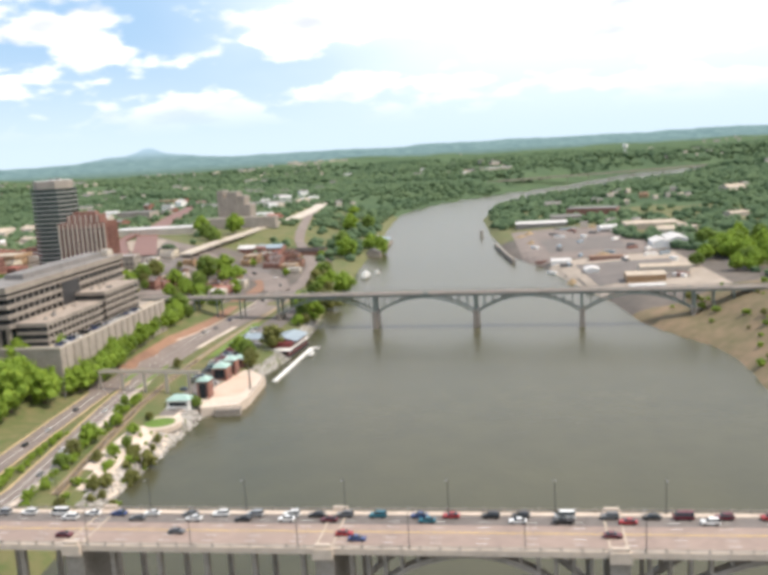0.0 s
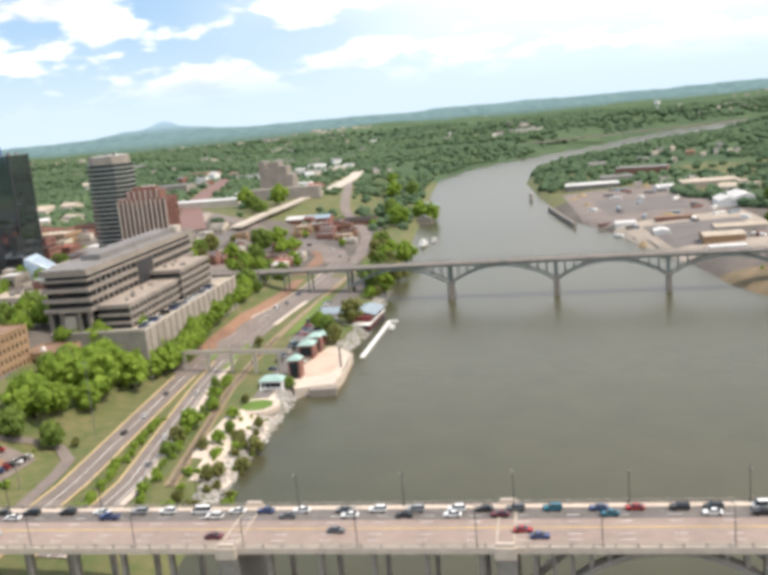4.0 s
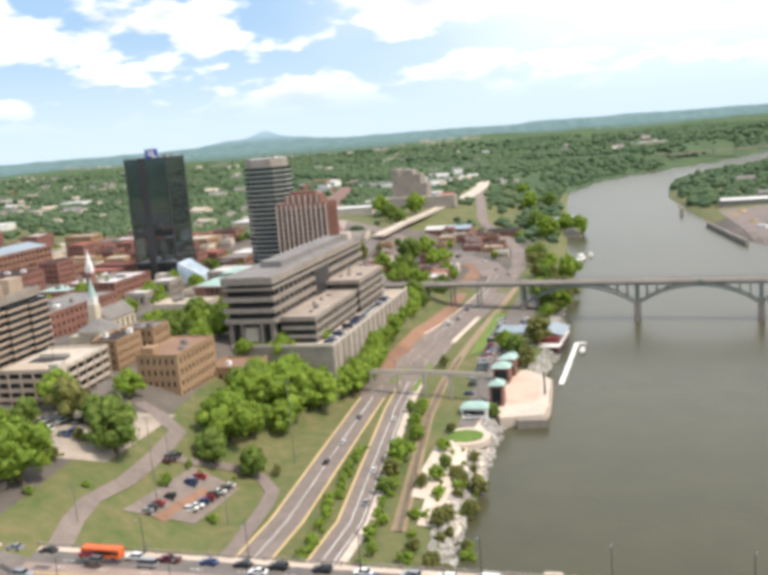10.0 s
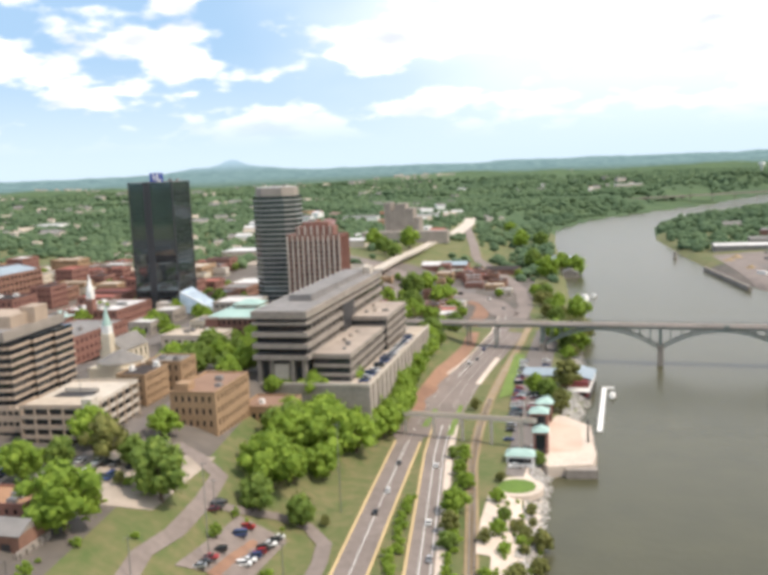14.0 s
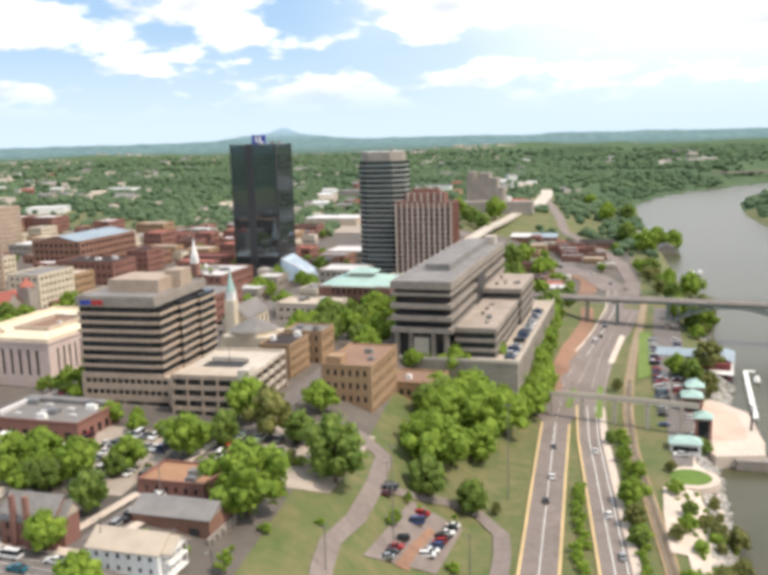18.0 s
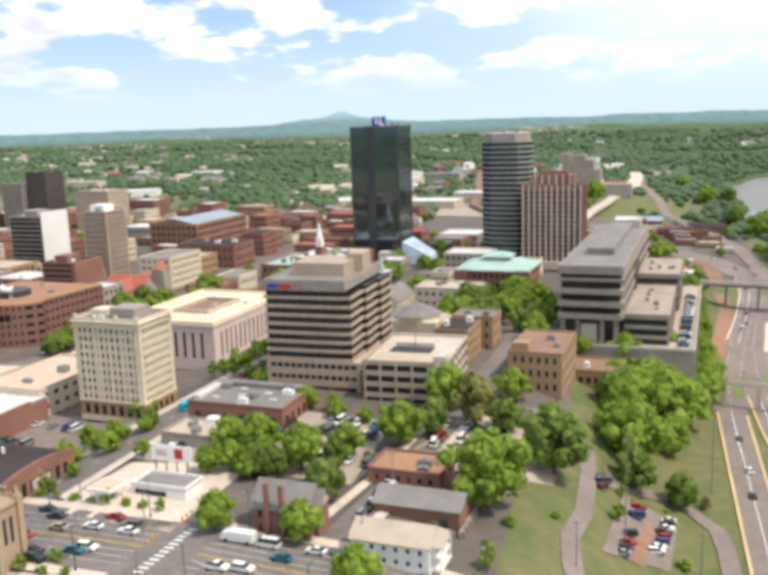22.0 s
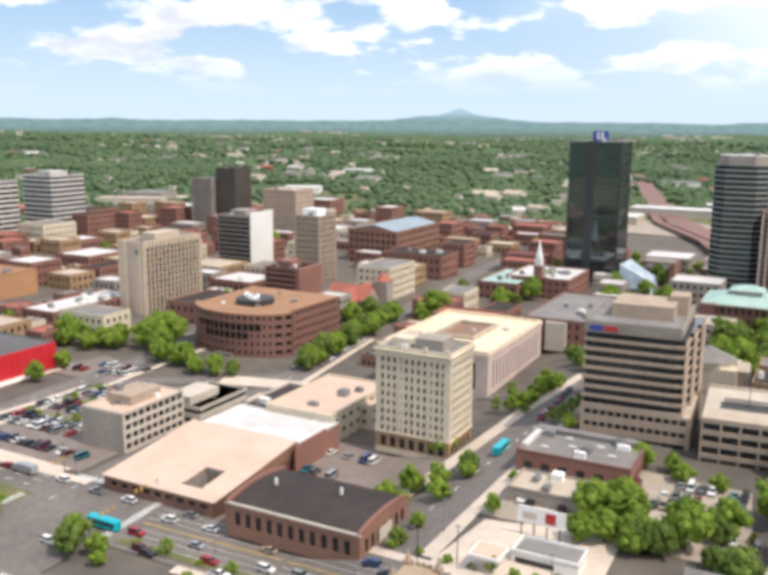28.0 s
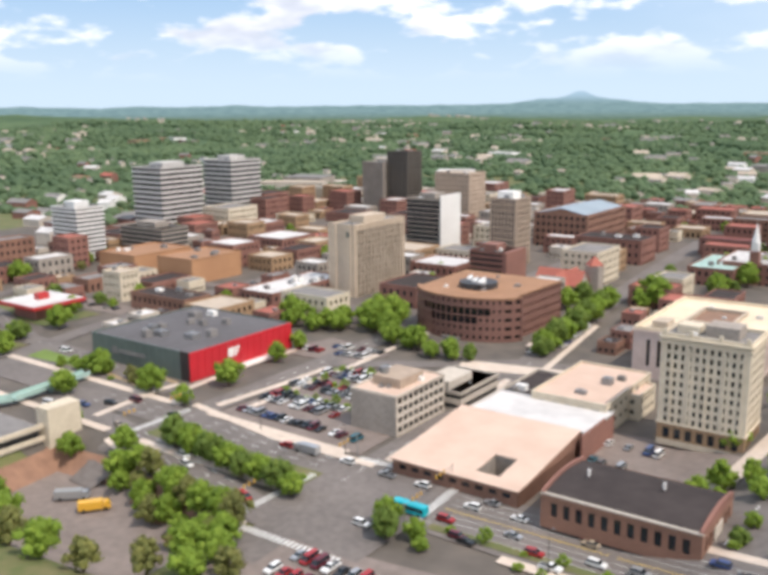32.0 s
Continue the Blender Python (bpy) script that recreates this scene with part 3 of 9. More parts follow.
patch([(-572, 290), (-510, 282), (-504, 372), (-560, 352)], 0.28, "parking_lot", M["old_asphalt"], "large asphalt parking lot with planted strips", "parking lot")
patch([(-322, 318), (-276, 322), (-272, 372), (-306, 368)], 0.28, "parking_lot", M["roof_pale_ground"], "shaded asphalt parking lot among trees", "parking lot")
patch([(-262, 292), (-245, 295), (-241, 324), (-256, 331)], 0.28, "parking_lot", M["old_asphalt"], "small worn grey-brown parking place on the grass", "parking lot")
ribbon([(-253, 292), (-251, 305), (-248, 318)], 3.5, 0.36, "dirt_track", M["clay"], "strip of bare clay between parked cars", category="dirt track")
patch([(-178, 306), (-164, 308), (-158, 386), (-176, 378)], 0.3, "garden_terrace", M["sidewalk"], "pale stone garden terrace with shrubs", "terrace")
patch([(-174, 500), (-167, 510), (-157, 600), (-163, 606), (-177, 545)], 0.45, "lawn", M["lawn_green"], "green grass island beside the drive", "lawn")
patch([(100, 700), (172, 696), (182, 800), (100, 812)], 0.5, "yard", M["asphalt"], "dark asphalt depot yard by the river", "yard")
patch([(90, 900), (170, 890), (176, 1000), (95, 1010)], 0.5, "yard", M["asphalt"], "dark asphalt storage yard", "yard")
ribbon([(-215, 468), (-211, 500), (-205, 540), (-199, 575), (-192, 620), (-190, 670)], 8, 0.36, "building_site", M["clay"], "narrow strip of red clay road works", category="building site")
ribbon([(-193, 690), (-186, 735), (-184, 777), (-198, 815), (-225, 847), (-258, 862)], 12, 0.4, "building_site", M["clay"], "curved cut of bare red clay", category="building site")
patch([(-258, 640), (-216, 640), (-212, 700), (-250, 705)], 0.3, "parking_lot", M["old_asphalt"], "asphalt lot below the far bridge", "parking lot")
ribbon([(-262, 655), (-240, 735), (-236, 800), (-262, 845), (-330, 870)], 9, 0.38, "road", M["old_asphalt"], "asphalt ramp rising from the riverside", step=8)
ribbon([(-300, 640), (-290, 720), (-286, 800), (-290, 900)], 10, 0.4, "road", M["asphalt"], "asphalt street behind the terraced offices", step=8)
# roads beyond the far bridge
ribbon([(-166, 735), (-178, 800), (-215, 860), (-268, 930), (-330, 1010), (-400, 1120)], 22, 0.6, "road", M["old_asphalt"], "broad curving highway approach", step=10)
ribbon([(-160, 700), (-150, 780), (-152, 880), (-168, 980), (-196, 1120), (-214, 1400), (-210, 1700)], 12, 0.6, "road", M["old_asphalt"], "riverside road north of the far bridge", step=12)
ribbon([(-330, 900), (-400, 1150), (-440, 1420), (-500, 1900)], 26, 1.2, "road", M["rose"], "wide reddish boulevard towards the hills", step=16)
ribbon([(-230, 1280), (-214, 1500), (-215, 1720)], 18, 1.0, "road", M["pale_concrete"], "pale concrete road climbing the rise", step=16)
ribbon([(-640, 960), (-780, 1010), (-900, 1030), (-1100, 1080)], 22, 1.2, "road", M["pale_concrete"], "pale elevated highway beyond downtown", step=16)
patch([(-250, 830), (-196, 800), (-190, 880), (-240, 910)], 0.5, "parking_lot", M["asphalt"], "asphalt car park by the riverside restaurants", "parking lot", 8)
patch([(-470, 960), (-330, 940), (-350, 1060), (-480, 1080)], 0.7, "parking_lot", M["roof_pale_ground"], "pale gravel car park beyond the towers", "parking lot", 10)
patch([(-640, 1040), (-520, 1020), (-540, 1150), (-650, 1160)], 0.8, "parking_lot", M["roof_pale_ground"], "pale open lot among the trees", "parking lot", 10)

ribbon([(-600, 300), (-650, 315), (-709, 326), (-760, 351), (-830, 372)], 10, 0.36, "road", M["asphalt"], "asphalt street leading out of downtown", step=8)
ribbon([(-690, 300), (-698, 350), (-700, 420), (-692, 520), (-680, 620), (-660, 760)], 10, 0.36, "road", M["asphalt"], "asphalt street west of the red hall", step=8)
ribbon([(-800, 330), (-800, 420), (-790, 540), (-780, 700)], 10, 0.36, "road", M["asphalt"], "asphalt street at the edge of downtown", step=8)
ribbon([(-572, 440), (-640, 448), (-700, 455), (-800, 470)], 9, 0.38, "road", M["asphalt"], "asphalt street between brick rows", step=8)
patch([(-690, 352), (-668, 352), (-668, 384), (-690, 386)], 0.3, "parking_lot", M["old_asphalt"], "asphalt lot behind the red hall", "parking lot")
patch([(-790, 345), (-720, 345), (-715, 375), (-788, 380)], 0.3, "lawn", M["grass"], "worn grass plot beside the street", "lawn")

patch([(-600, 363), (-563, 360), (-552, 380), (-588, 392)], 0.33, "parking_lot", M["old_asphalt"], "asphalt parking lot below the hotel", "parking lot")
patch([(-520, 376), (-480, 384), (-480, 394), (-523, 388)], 0.42, "forecourt", M["sidewalk"], "tan paved forecourt of the round office", "pavement")
# pavements round the large lot and the junction
for pts in ([(-584, 293), (-540, 281), (-502, 277)], [(-576, 296), (-570, 325), (-566, 352)], [(-500, 282), (-498, 330), (-497, 372)], [(-606, 268), (-606, 300), (-604, 308)], [(-598, 300), (-596, 340), (-592, 368)], [hen(573, -38), hen(610, -28), hen(650, -20)], [hen(506, -22), hen(470, -20), hen(440, -14)]):
    ribbon(pts, 3.2, 0.46, "pavement", M["sidewalk"], "pale pavement beside the lot", category="pavement")

patch([(-690, 306), (-652, 305), (-654, 314), (-690, 318)], 0.34, "lawn", M["lawn_green"], "green verge beside the street", "lawn")
patch([(-664, 322), (-664, 300), (-610, 296), (-606, 310)], 0.3, "planting_bed", M["dirt"], "brown mulched bed before the red hall", "planting bed")
patch([(-800, 300), (-700, 296), (-700, 318), (-790, 326)], 0.3, "lawn", M["grass"], "rough grass slope beside the street", "lawn")
patch([(-780, 384), (-706, 378), (-706, 394), (-780, 398)], 0.3, "parking_lot", M["old_asphalt"], "asphalt lot beside the yellow building", "parking lot")

# ---- the near bridge: concrete arches, six lanes ----
def near_bridge():
    zd, half = 27.0, 11.6
    b = thing("concrete_bridge", *hen(-130), 0, turn=math.atan2(HD.y, HD.x), label="long concrete arch road bridge with six lanes over the river", category="bridge")
    # local: x along the bridge towards the west, y to the south
    L = 466
    part("deck", boxes((0, -half, zd - 1.3, L, half, zd)), M["sidewalk"], b, "pale concrete deck slab")
    part("roadway", boxes((0, -half + 2.4, zd, L, half - 2.2, zd + 0.06)), M["bridge_lane"], b, "worn pinkish concrete roadway")
    part("roadway", boxes((0, -half + 2.4, zd + 0.06, L, -half + 8.2, zd + 0.075)), M["asphalt"], b, "darker asphalt lanes")
    for y0, y1 in ((-half + 0.35, -half + 2.3), (half - 2.1, half - 0.35)):
        part("sidewalk", boxes((0, y0, zd, L, y1, zd + 0.22)), M["sidewalk"], b, "raised pale footway")
    dashes = bmesh.new()
    for y in (-5.4, -2.0, 4.3, 7.3):
        for k in range(int(L / 12)):
            box(dashes, 4.4 + 12 * k, y - 0.08, zd + 0.08, 7.6 + 12 * k, y + 0.08, zd + 0.1)
    tagged(part("lane_marks", dashes, M["white_line"], b, "worn white lane dashes"), kind="stuff")
    for y in (0.95, 1.3):
        part("lane_mark", boxes((0, y, zd + 0.062, L, y + 0.14, zd + 0.085)), M["yellow_line"], b, "worn yellow centre line")
    # railings: post, two rails and a base kerb each side
    post = mesh_of("rail_post", boxes((-0.16, -0.16, 0, 0.16, 0.16, 1.25), (-0.2, -0.2, 1.25, 0.2, 0.2, 1.38)), M["concrete"])
    for s in (-1, 1):
        y = s * (half - 0.2)
        part("rail_base", boxes((0, y - 0.2, zd, L, y + 0.2, zd + 0.3)), M["sidewalk"], b)
        part("rail", boxes((0, y - 0.09, zd + 0.98, L, y + 0.09, zd + 1.16)), M["concrete"], b)
        part("rail", boxes((0, y - 0.06, zd + 0.6, L, y + 0.06, zd + 0.72)), M["concrete"], b)
        for k in range(int(L / 4.9)):
            part("rail_post", post, None, b, at=Matrix.Translation((2 + 4.9 * k, y, zd)))
    # expansion joints with paired kerbs, and the thick pier lookouts beside them
    for x in (27, 108, 189, 262, 330):
        for dx in (-2.2, 1.9):
            part("joint", boxes((x + dx, -half + 2.4, zd + 0.06, x + dx + 0.5, half - 2.2, zd + 0.12)), M["roof_pale"], b, "pale expansion joint")
        for s in (-1, 1):
            part("lookout", boxes((x - 2.6, s * half - 0.9, zd - 2.4, x + 2.6, s * half + 0.9, zd + 0.5), (x - 2.0, s * half - 0.5, zd + 0.5, x + 2.0, s * half + 0.5, zd + 1.5)), M["sidewalk"], b, "square concrete lookout")
        part("pier", boxes((x - 2.4, -half + 1, -3, x + 2.4, half - 1, zd - 1.3)), M["concrete"], b, "broad concrete pier")
    # open-spandrel arch ribs with columns
    piers = [27, 108, 189, 262]
    spans = list(zip(piers, piers[1:])) + [(-54, 27)]
    for x0, x1 in spans:
        for y in (-7.5, 7.5):
            bm, prev = bmesh.new(), None
            n = 22
            for k in range(n + 1):
                u = k / n
                x = x0 + 2.4 + (x1 - x0 - 4.8) * u
                z = 4.5 + (zd - 4.5 - 3.0) * (1 - (2 * u - 1) ** 2)
                ring = [bm.verts.new((x, y + a, z + c)) for a, c in ((-1.5, 0), (1.5, 0), (1.5, 1.5), (-1.5, 1.5))]
                if prev:
                    for i in range(4):
                        bm.faces.new((prev[i], prev[(i + 1) % 4], ring[(i + 1) % 4], ring[i]))
                prev = ring
            part("arch_rib", bm, M["concrete"], b, "concrete arch rib")
            for k in range(1, 16):
                u = k / 16
                x = x0 + 2.4 + (x1 - x0 - 4.8) * u
                z = 5.6 + (zd - 4.5 - 3.0) * (1 - (2 * u - 1) ** 2)
                if zd - 1.4 - z > 1.0:
                    part("spandrel_column", boxes((x - 0.5, y - 1.0, z, x + 0.5, y + 1.0, zd - 1.3)), M["concrete"], b)
    for k in range(14):
        x = 268 + 13 * k
        for y in (-8.5, 8.5):
            part("column", boxes((x - 0.6, y - 0.8, 0, x + 0.6, y + 0.8, zd - 1.3)), M["concrete"], b)
    lamp = None
    for k in range(16):
        x = 4 + 28.5 * k
        for s in (-1, 1):
            p = HEN_A + HD * (x - 130 + (8 if s > 0 else 0)) - HN * (s * (half - 0.45))
            m = Matrix.Translation((p.x, p.y, zd + 0.22)) @ Matrix.Rotation(math.atan2(HD.y, HD.x) + (math.pi if s > 0 else 0), 4, "Z")
            if lamp is None:
                lamp = street_lamp(m)
            else:
                copy_thing(lamp, m)


def street_lamp(m, h=9.5):
    o = tagged(new("street_lamp"), "tall slim dark street lamp with a single arm", "street lamp", "street lamps")
    o.matrix_world = m
    part("pole", tube(bmesh.new(), (0, 0, 0), (0, 0, h), 0.13, 0.08, 6), M["dark_metal"], o)
    part("base", tube(bmesh.new(), (0, 0, 0), (0, 0, 0.8), 0.24, 0.2, 6), M["dark_metal"], o)
    arm = part("arm", tube(bmesh.new(), (0, 0, h), (0, 1.8, h + 0.25), 0.06, 0.05, 5), M["dark_metal"], o)
    part("lamp_head", boxes((-0.16, 1.6, h + 0.15, 0.16, 2.5, h + 0.36)), M["grey_metal"], arm)
    return o


M["bridge_lane"] = material("worn_bridge_lane", (0.33, 0.25, 0.21), 0.88, second=(0.245, 0.185, 0.16), grain=0.3, broad=0.05)
near_bridge()


# ---- the far bridge: steel deck arches on slender concrete piers ----
def far_bridge():
    a, c = Vector((-76, 604)), Vector((62.6, 576.5))
    turn = math.atan2(c.y - a.y, c.x - a.x)
    span = (c - a).length / 2
    b = thing("steel_bridge", a.x, a.y, 0, turn=turn, label="green-grey steel deck-arch bridge on tall narrow concrete piers", category="bridge")
    zd, half = 24.2, 5.6
    x0, x1 = -205, 265
    part("deck", boxes((x0, -half, zd - 0.8, x1, half, zd)), M["concrete"], b, "pale concrete deck")
    part("roadway", boxes((x0, -half + 1.6, zd, x1, half - 1.6, zd + 0.06)), M["old_asphalt"], b)
    for s in (-1, 1):
        part("girder", boxes((x0, s * 4.6 - 0.25, zd - 2.0, x1, s * 4.6 + 0.25, zd - 0.8)), M["steel"], b, "steel edge girder")
        part("rail", boxes((x0, s * half - 0.06, zd + 0.85, x1, s * half + 0.06, zd + 1.05)), M["steel"], b)
        part("rail", boxes((x0, s * half - 0.04, zd + 0.45, x1, s * half + 0.04, zd + 0.55)), M["steel"], b)
        post = mesh_of("rail_post", boxes((-0.08, -0.08, 0, 0.08, 0.08, 1.05)), M["steel"])
        for k in range(int((x1 - x0) / 9.4)):
            part("rail_post", post, None, b, at=Matrix.Translation((x0 + 2 + 9.4 * k, s * half, zd)))
    arches = [(-span, 0), (0, span), (span, 2 * span), (2 * span, 3 * span), (-2 * span, -span)]
    zs = 10.5
    for k, (xa, xb) in enumerate(arches):
        for y in (-4.6, 4.6):
            bm, prev = bmesh.new(), None
            n = 24
            rise = zd - 2.6 - zs
            for i in range(n + 1):
                u = i / n
                x = xa + 0.8 + (xb - xa - 1.6) * u
                z = zs + rise * (1 - (2 * u - 1) ** 2)
                ring = [bm.verts.new((x, y + p, z + q)) for p, q in ((-0.4, -0.55), (0.4, -0.55), (0.4, 0.55), (-0.4, 0.55))]
                if prev:
                    for j in range(4):
                        bm.faces.new((prev[j], prev[(j + 1) % 4], ring[(j + 1) % 4], ring[j]))
                prev = ring
            if k < 4:
                part("arch_rib", bm, M["steel"], b, "curved green-grey steel rib")
                for i in range(1, 12):
                    u = i / 12
                    x = xa + (xb - xa) * u
                    z = zs + rise * (1 - (2 * u - 1) ** 2)
                    if zd - 2.0 - z > 0.8:
                        part("hanger_post", boxes((x - 0.28, y - 0.28, z, x + 0.28, y + 0.28, zd - 1.9)), M["steel"], b)
            else:
                bm.free()
    for x in (-span, 0, span, 2 * span, 3 * span):
        bm = bmesh.new()
        lo = [(-1.9, -6.2), (1.9, -6.2), (1.9, 6.2), (-1.9, 6.2)]
        vlo = [bm.verts.new((x + p, q, -3)) for p, q in lo]
        vhi = [bm.verts.new((x + p * 0.75, q * 0.95, zs + 0.4)) for p, q in lo]
        for i in range(4):
            bm.faces.new((vlo[i], vlo[(i + 1) % 4], vhi[(i + 1) % 4], vhi[i]))
        bm.faces.new(vhi)
        part("pier", bm, M["dark_concrete"], b, "tapered weathered concrete pier")
        part("pier_cap", boxes((x - 1.9, -6.4, zs + 0.4, x + 1.9, 6.4, zs + 1.2)), M["dark_concrete"], b)
        for y in (-4.6, 4.6):
            part("tower_post", boxes((x - 0.9, y - 0.6, zs + 1.2, x + 0.9, y + 0.6, zd - 0.8)), M["steel"], b)
    for x in (-190, -172, -154, -136, -118, -100, 3 * span + 12, 3 * span + 24, 3 * span + 36, 3 * span + 48):
        for y in (-4.4, 4.4):
            part("trestle_post", boxes((x - 0.45, y - 0.45, 0.5, x + 0.45, y + 0.45, zd - 0.8)), M["steel"], b)
    part("lookout", boxes((-33 + 70 - 1.5, -half - 0.8, zd - 0.8, -33 + 70 + 1.5, -half, zd + 1.4)), M["steel"], b)


far_bridge()


def beam_bridge(pts, width, z, depth, name, label, mat, piers, rail=True):
    """A flat viaduct along a few points, with square piers."""
    o = thing(name, pts[0][0], pts[0][1], 0, turn=0, label=label, category="bridge")
    for (xa, ya), (xb, yb) in zip(pts, pts[1:]):
        d = Vector((xb - xa, yb - ya))
        n = Vector((-d.y, d.x)).normalized() * width / 2
        q = [(xa - pts[0][0] + n.x, ya - pts[0][1] + n.y), (xa - pts[0][0] - n.x, ya - pts[0][1] - n.y), (xb - pts[0][0] - n.x, yb - pts[0][1] - n.y), (xb - pts[0][0] + n.x, yb - pts[0][1] + n.y)]
        part("deck", prism(q, z - depth, z), M[mat], o)
        for s in (-1, 1):
            e = n * s
            f = n * s * 0.93
            q2 = [(xa - pts[0][0] + e.x, ya - pts[0][1] + e.y), (xb - pts[0][0] + e.x, yb - pts[0][1] + e.y), (xb - pts[0][0] + f.x, yb - pts[0][1] + f.y), (xa - pts[0][0] + f.x, ya - pts[0][1] + f.y)]
            if s > 0:
                q2 = q2[::-1]
            if rail:
                part("parapet", prism(q2, z, z + 1.0), M[mat], o)
        for k in range(piers):
            u = (k + 0.5) / piers
            px, py = xa + (xb - xa) * u, ya + (yb - ya) * u
            g = surface(px, py)
            part("pier", boxes((px - pts[0][0] - 0.7, py - pts[0][1] - 0.7, g - 0.5, px - pts[0][0] + 0.7, py - pts[0][1] + 0.7, z - depth)), M[mat], o)
    return o


beam_bridge([(-234, 444), (-196, 436), (-158.5, 427)], 2.8, 18, 0.7, "footbridge", "long pale concrete footbridge over the riverside drive", "pale_concrete", 3)
beam_bridge([(-286, 900), (-276, 1000), (-262, 1080), (-240, 1250)], 11, 27, 1.6, "viaduct", "pale concrete road viaduct leaving downtown", "pale_concrete", 4)
beam_bridge([(-330, 790), (-350, 900), (-400, 1040), (-420, 1200)], 11, 31, 1.4, "viaduct", "reddish road viaduct with low parapets", "rose", 4)
beam_bridge([(-60, 2120), (200, 2190), (480, 2290), (900, 2480)], 15, 22, 1.6, "highway_bridge", "distant grey highway bridge over the river bend", "dark_concrete", 5)
beam_bridge([(-640, 296), (-640, 262), (-655, 238)], 4, 32, 0.8, "footbridge", "pale green steel footbridge across the street", "copper", 1)

# ---- kit for buildings: the south-east corner of each stands at the thing's origin, x in [-w, 0], y in [0, d] ----
def sides(w, d):
    return {"S": ((-w, 0), (1, 0), (0, -1), w), "E": ((0, 0), (0, 1), (1, 0), d), "N": ((0, d), (-1, 0), (0, 1), w), "W": ((-w, d), (0, -1), (-1, 0), d)}


def punched(o, w, d, z0, z1, floors, bays_s, bays_e, wf, hf, wall, pane_mat="glass", depth=0.4, base=0.25, brow=None, single=160, inset=(0, 0), margin=1.2, wall_label="", pane_label="", w_bay=None, skip=()):
    """Walls with real openings, and a pane in each; single: how many of the panes are parts of their own."""
    bm = bmesh.new()
    glaze = bmesh.new()
    made, pane_cache = 0, {}
    x_in, y_in = inset
    for key, (p0, al, no, length) in sides(w, d).items():
        bays = bays_s if key in "SN" else bays_e
        px, py = p0[0] + x_in, p0[1] + y_in

        def P(s, z, dep=0.0):
            return bm.verts.new((px + al[0] * s - no[0] * dep, py + al[1] * s - no[1] * dep, z))

        def quad(s0, s1, za, zb):
            if s1 - s0 > 1e-4 and zb - za > 1e-4:
                bm.faces.new((P(s0, za), P(s1, za), P(s1, zb), P(s0, zb)))

        if key in skip or bays == 0:
            quad(0, length, z0, z1)
            continue
        bw, fh = (length - 2 * margin) / bays, (z1 - z0) / floors
        ww, wh = bw * wf, fh * hf
        quad(0, margin, z0, z1)
        quad(length - margin, length, z0, z1)
        for f in range(floors):
            za = z0 + f * fh + fh * base
            zb = za + wh
            quad(margin, length - margin, z0 + f * fh, za)
            quad(margin, length - margin, zb, z0 + (f + 1) * fh)
            for b in range(bays):
                s0 = margin + b * bw
                a0 = s0 + (bw - ww) / 2
                a1 = a0 + ww
                quad(s0, a0, za, zb)
                quad(a1, s0 + bw, za, zb)
                for q in (((a0, za, 0), (a0, za, depth), (a0, zb, depth), (a0, zb, 0)), ((a1, za, depth), (a1, za, 0), (a1, zb, 0), (a1, zb, depth)),
                          ((a0, zb, 0), (a0, zb, depth), (a1, zb, depth), (a1, zb, 0)), ((a0, za, depth), (a0, za, 0), (a1, za, 0), (a1, za, depth))):
                    bm.faces.new([P(*v) for v in q])
                cx, cy = px + al[0] * (a0 + a1) / 2 - no[0] * depth, py + al[1] * (a0 + a1) / 2 - no[1] * depth
                if key in "SE" and made < single:
                    kk = (round(ww, 2), round(wh, 2))
                    if kk not in pane_cache:
                        pane_cache[kk] = mesh_of("window_pane", boxes((-ww / 2, -0.05, 0, ww / 2, 0.05, wh)), M[pane_mat])
                    m = Matrix.Translation((cx, cy, za)) @ Matrix.Rotation(math.atan2(al[1], al[0]), 4, "Z")
                    part("window_pane", pane_cache[kk], None, o, pane_label, at=m)
                    made += 1
                else:
                    hx, hy = al[0] * ww / 2, al[1] * ww / 2
                    v = [glaze.verts.new(q) for q in ((cx - hx, cy - hy, za), (cx + hx, cy + hy, za), (cx + hx, cy + hy, zb), (cx - hx, cy - hy, zb))]
                    glaze.faces.new(v)
    if brow:
        # the wall runs on above the roof as a parapet
        for q in ((-w, 0, 0, 0.4), (-w, d - 0.4, 0, d), (-w, 0.4, -w + 0.4, d - 0.4), (-0.4, 0.4, 0, d - 0.4)):
            box(bm, q[0], q[1], z1 - 0.02, q[2], q[3], z1 + brow)
    part("wall", bm, M[wall], o, wall_label)
    if glaze.verts:
        tagged(part("glazing", glaze, M[pane_mat], o), kind="stuff")
    else:
        glaze.free()


def flat_roof(o, w, d, z, roof, wall, parapet=0.9, thick=0.4, x0=0.0, y0=0.0, label=""):
    part("roof", boxes((x0 - w + thick, y0 + thick, z - 0.4, x0 - thick, y0 + d - thick, z + 0.05)), M[roof], o, label)
    bm = bmesh.new()
    for b in ((-w, 0, 0, thick), (-w, d - thick, 0, d), (-w, thick, -w + thick, d - thick), (-thick, thick, 0, d - thick)):
        box(bm, x0 + b[0], y0 + b[1], z - 0.5, x0 + b[2], y0 + b[3], z + parapet)
    part("parapet", bm, M[wall], o)


RNG = random.Random(7)
UNIT = {}


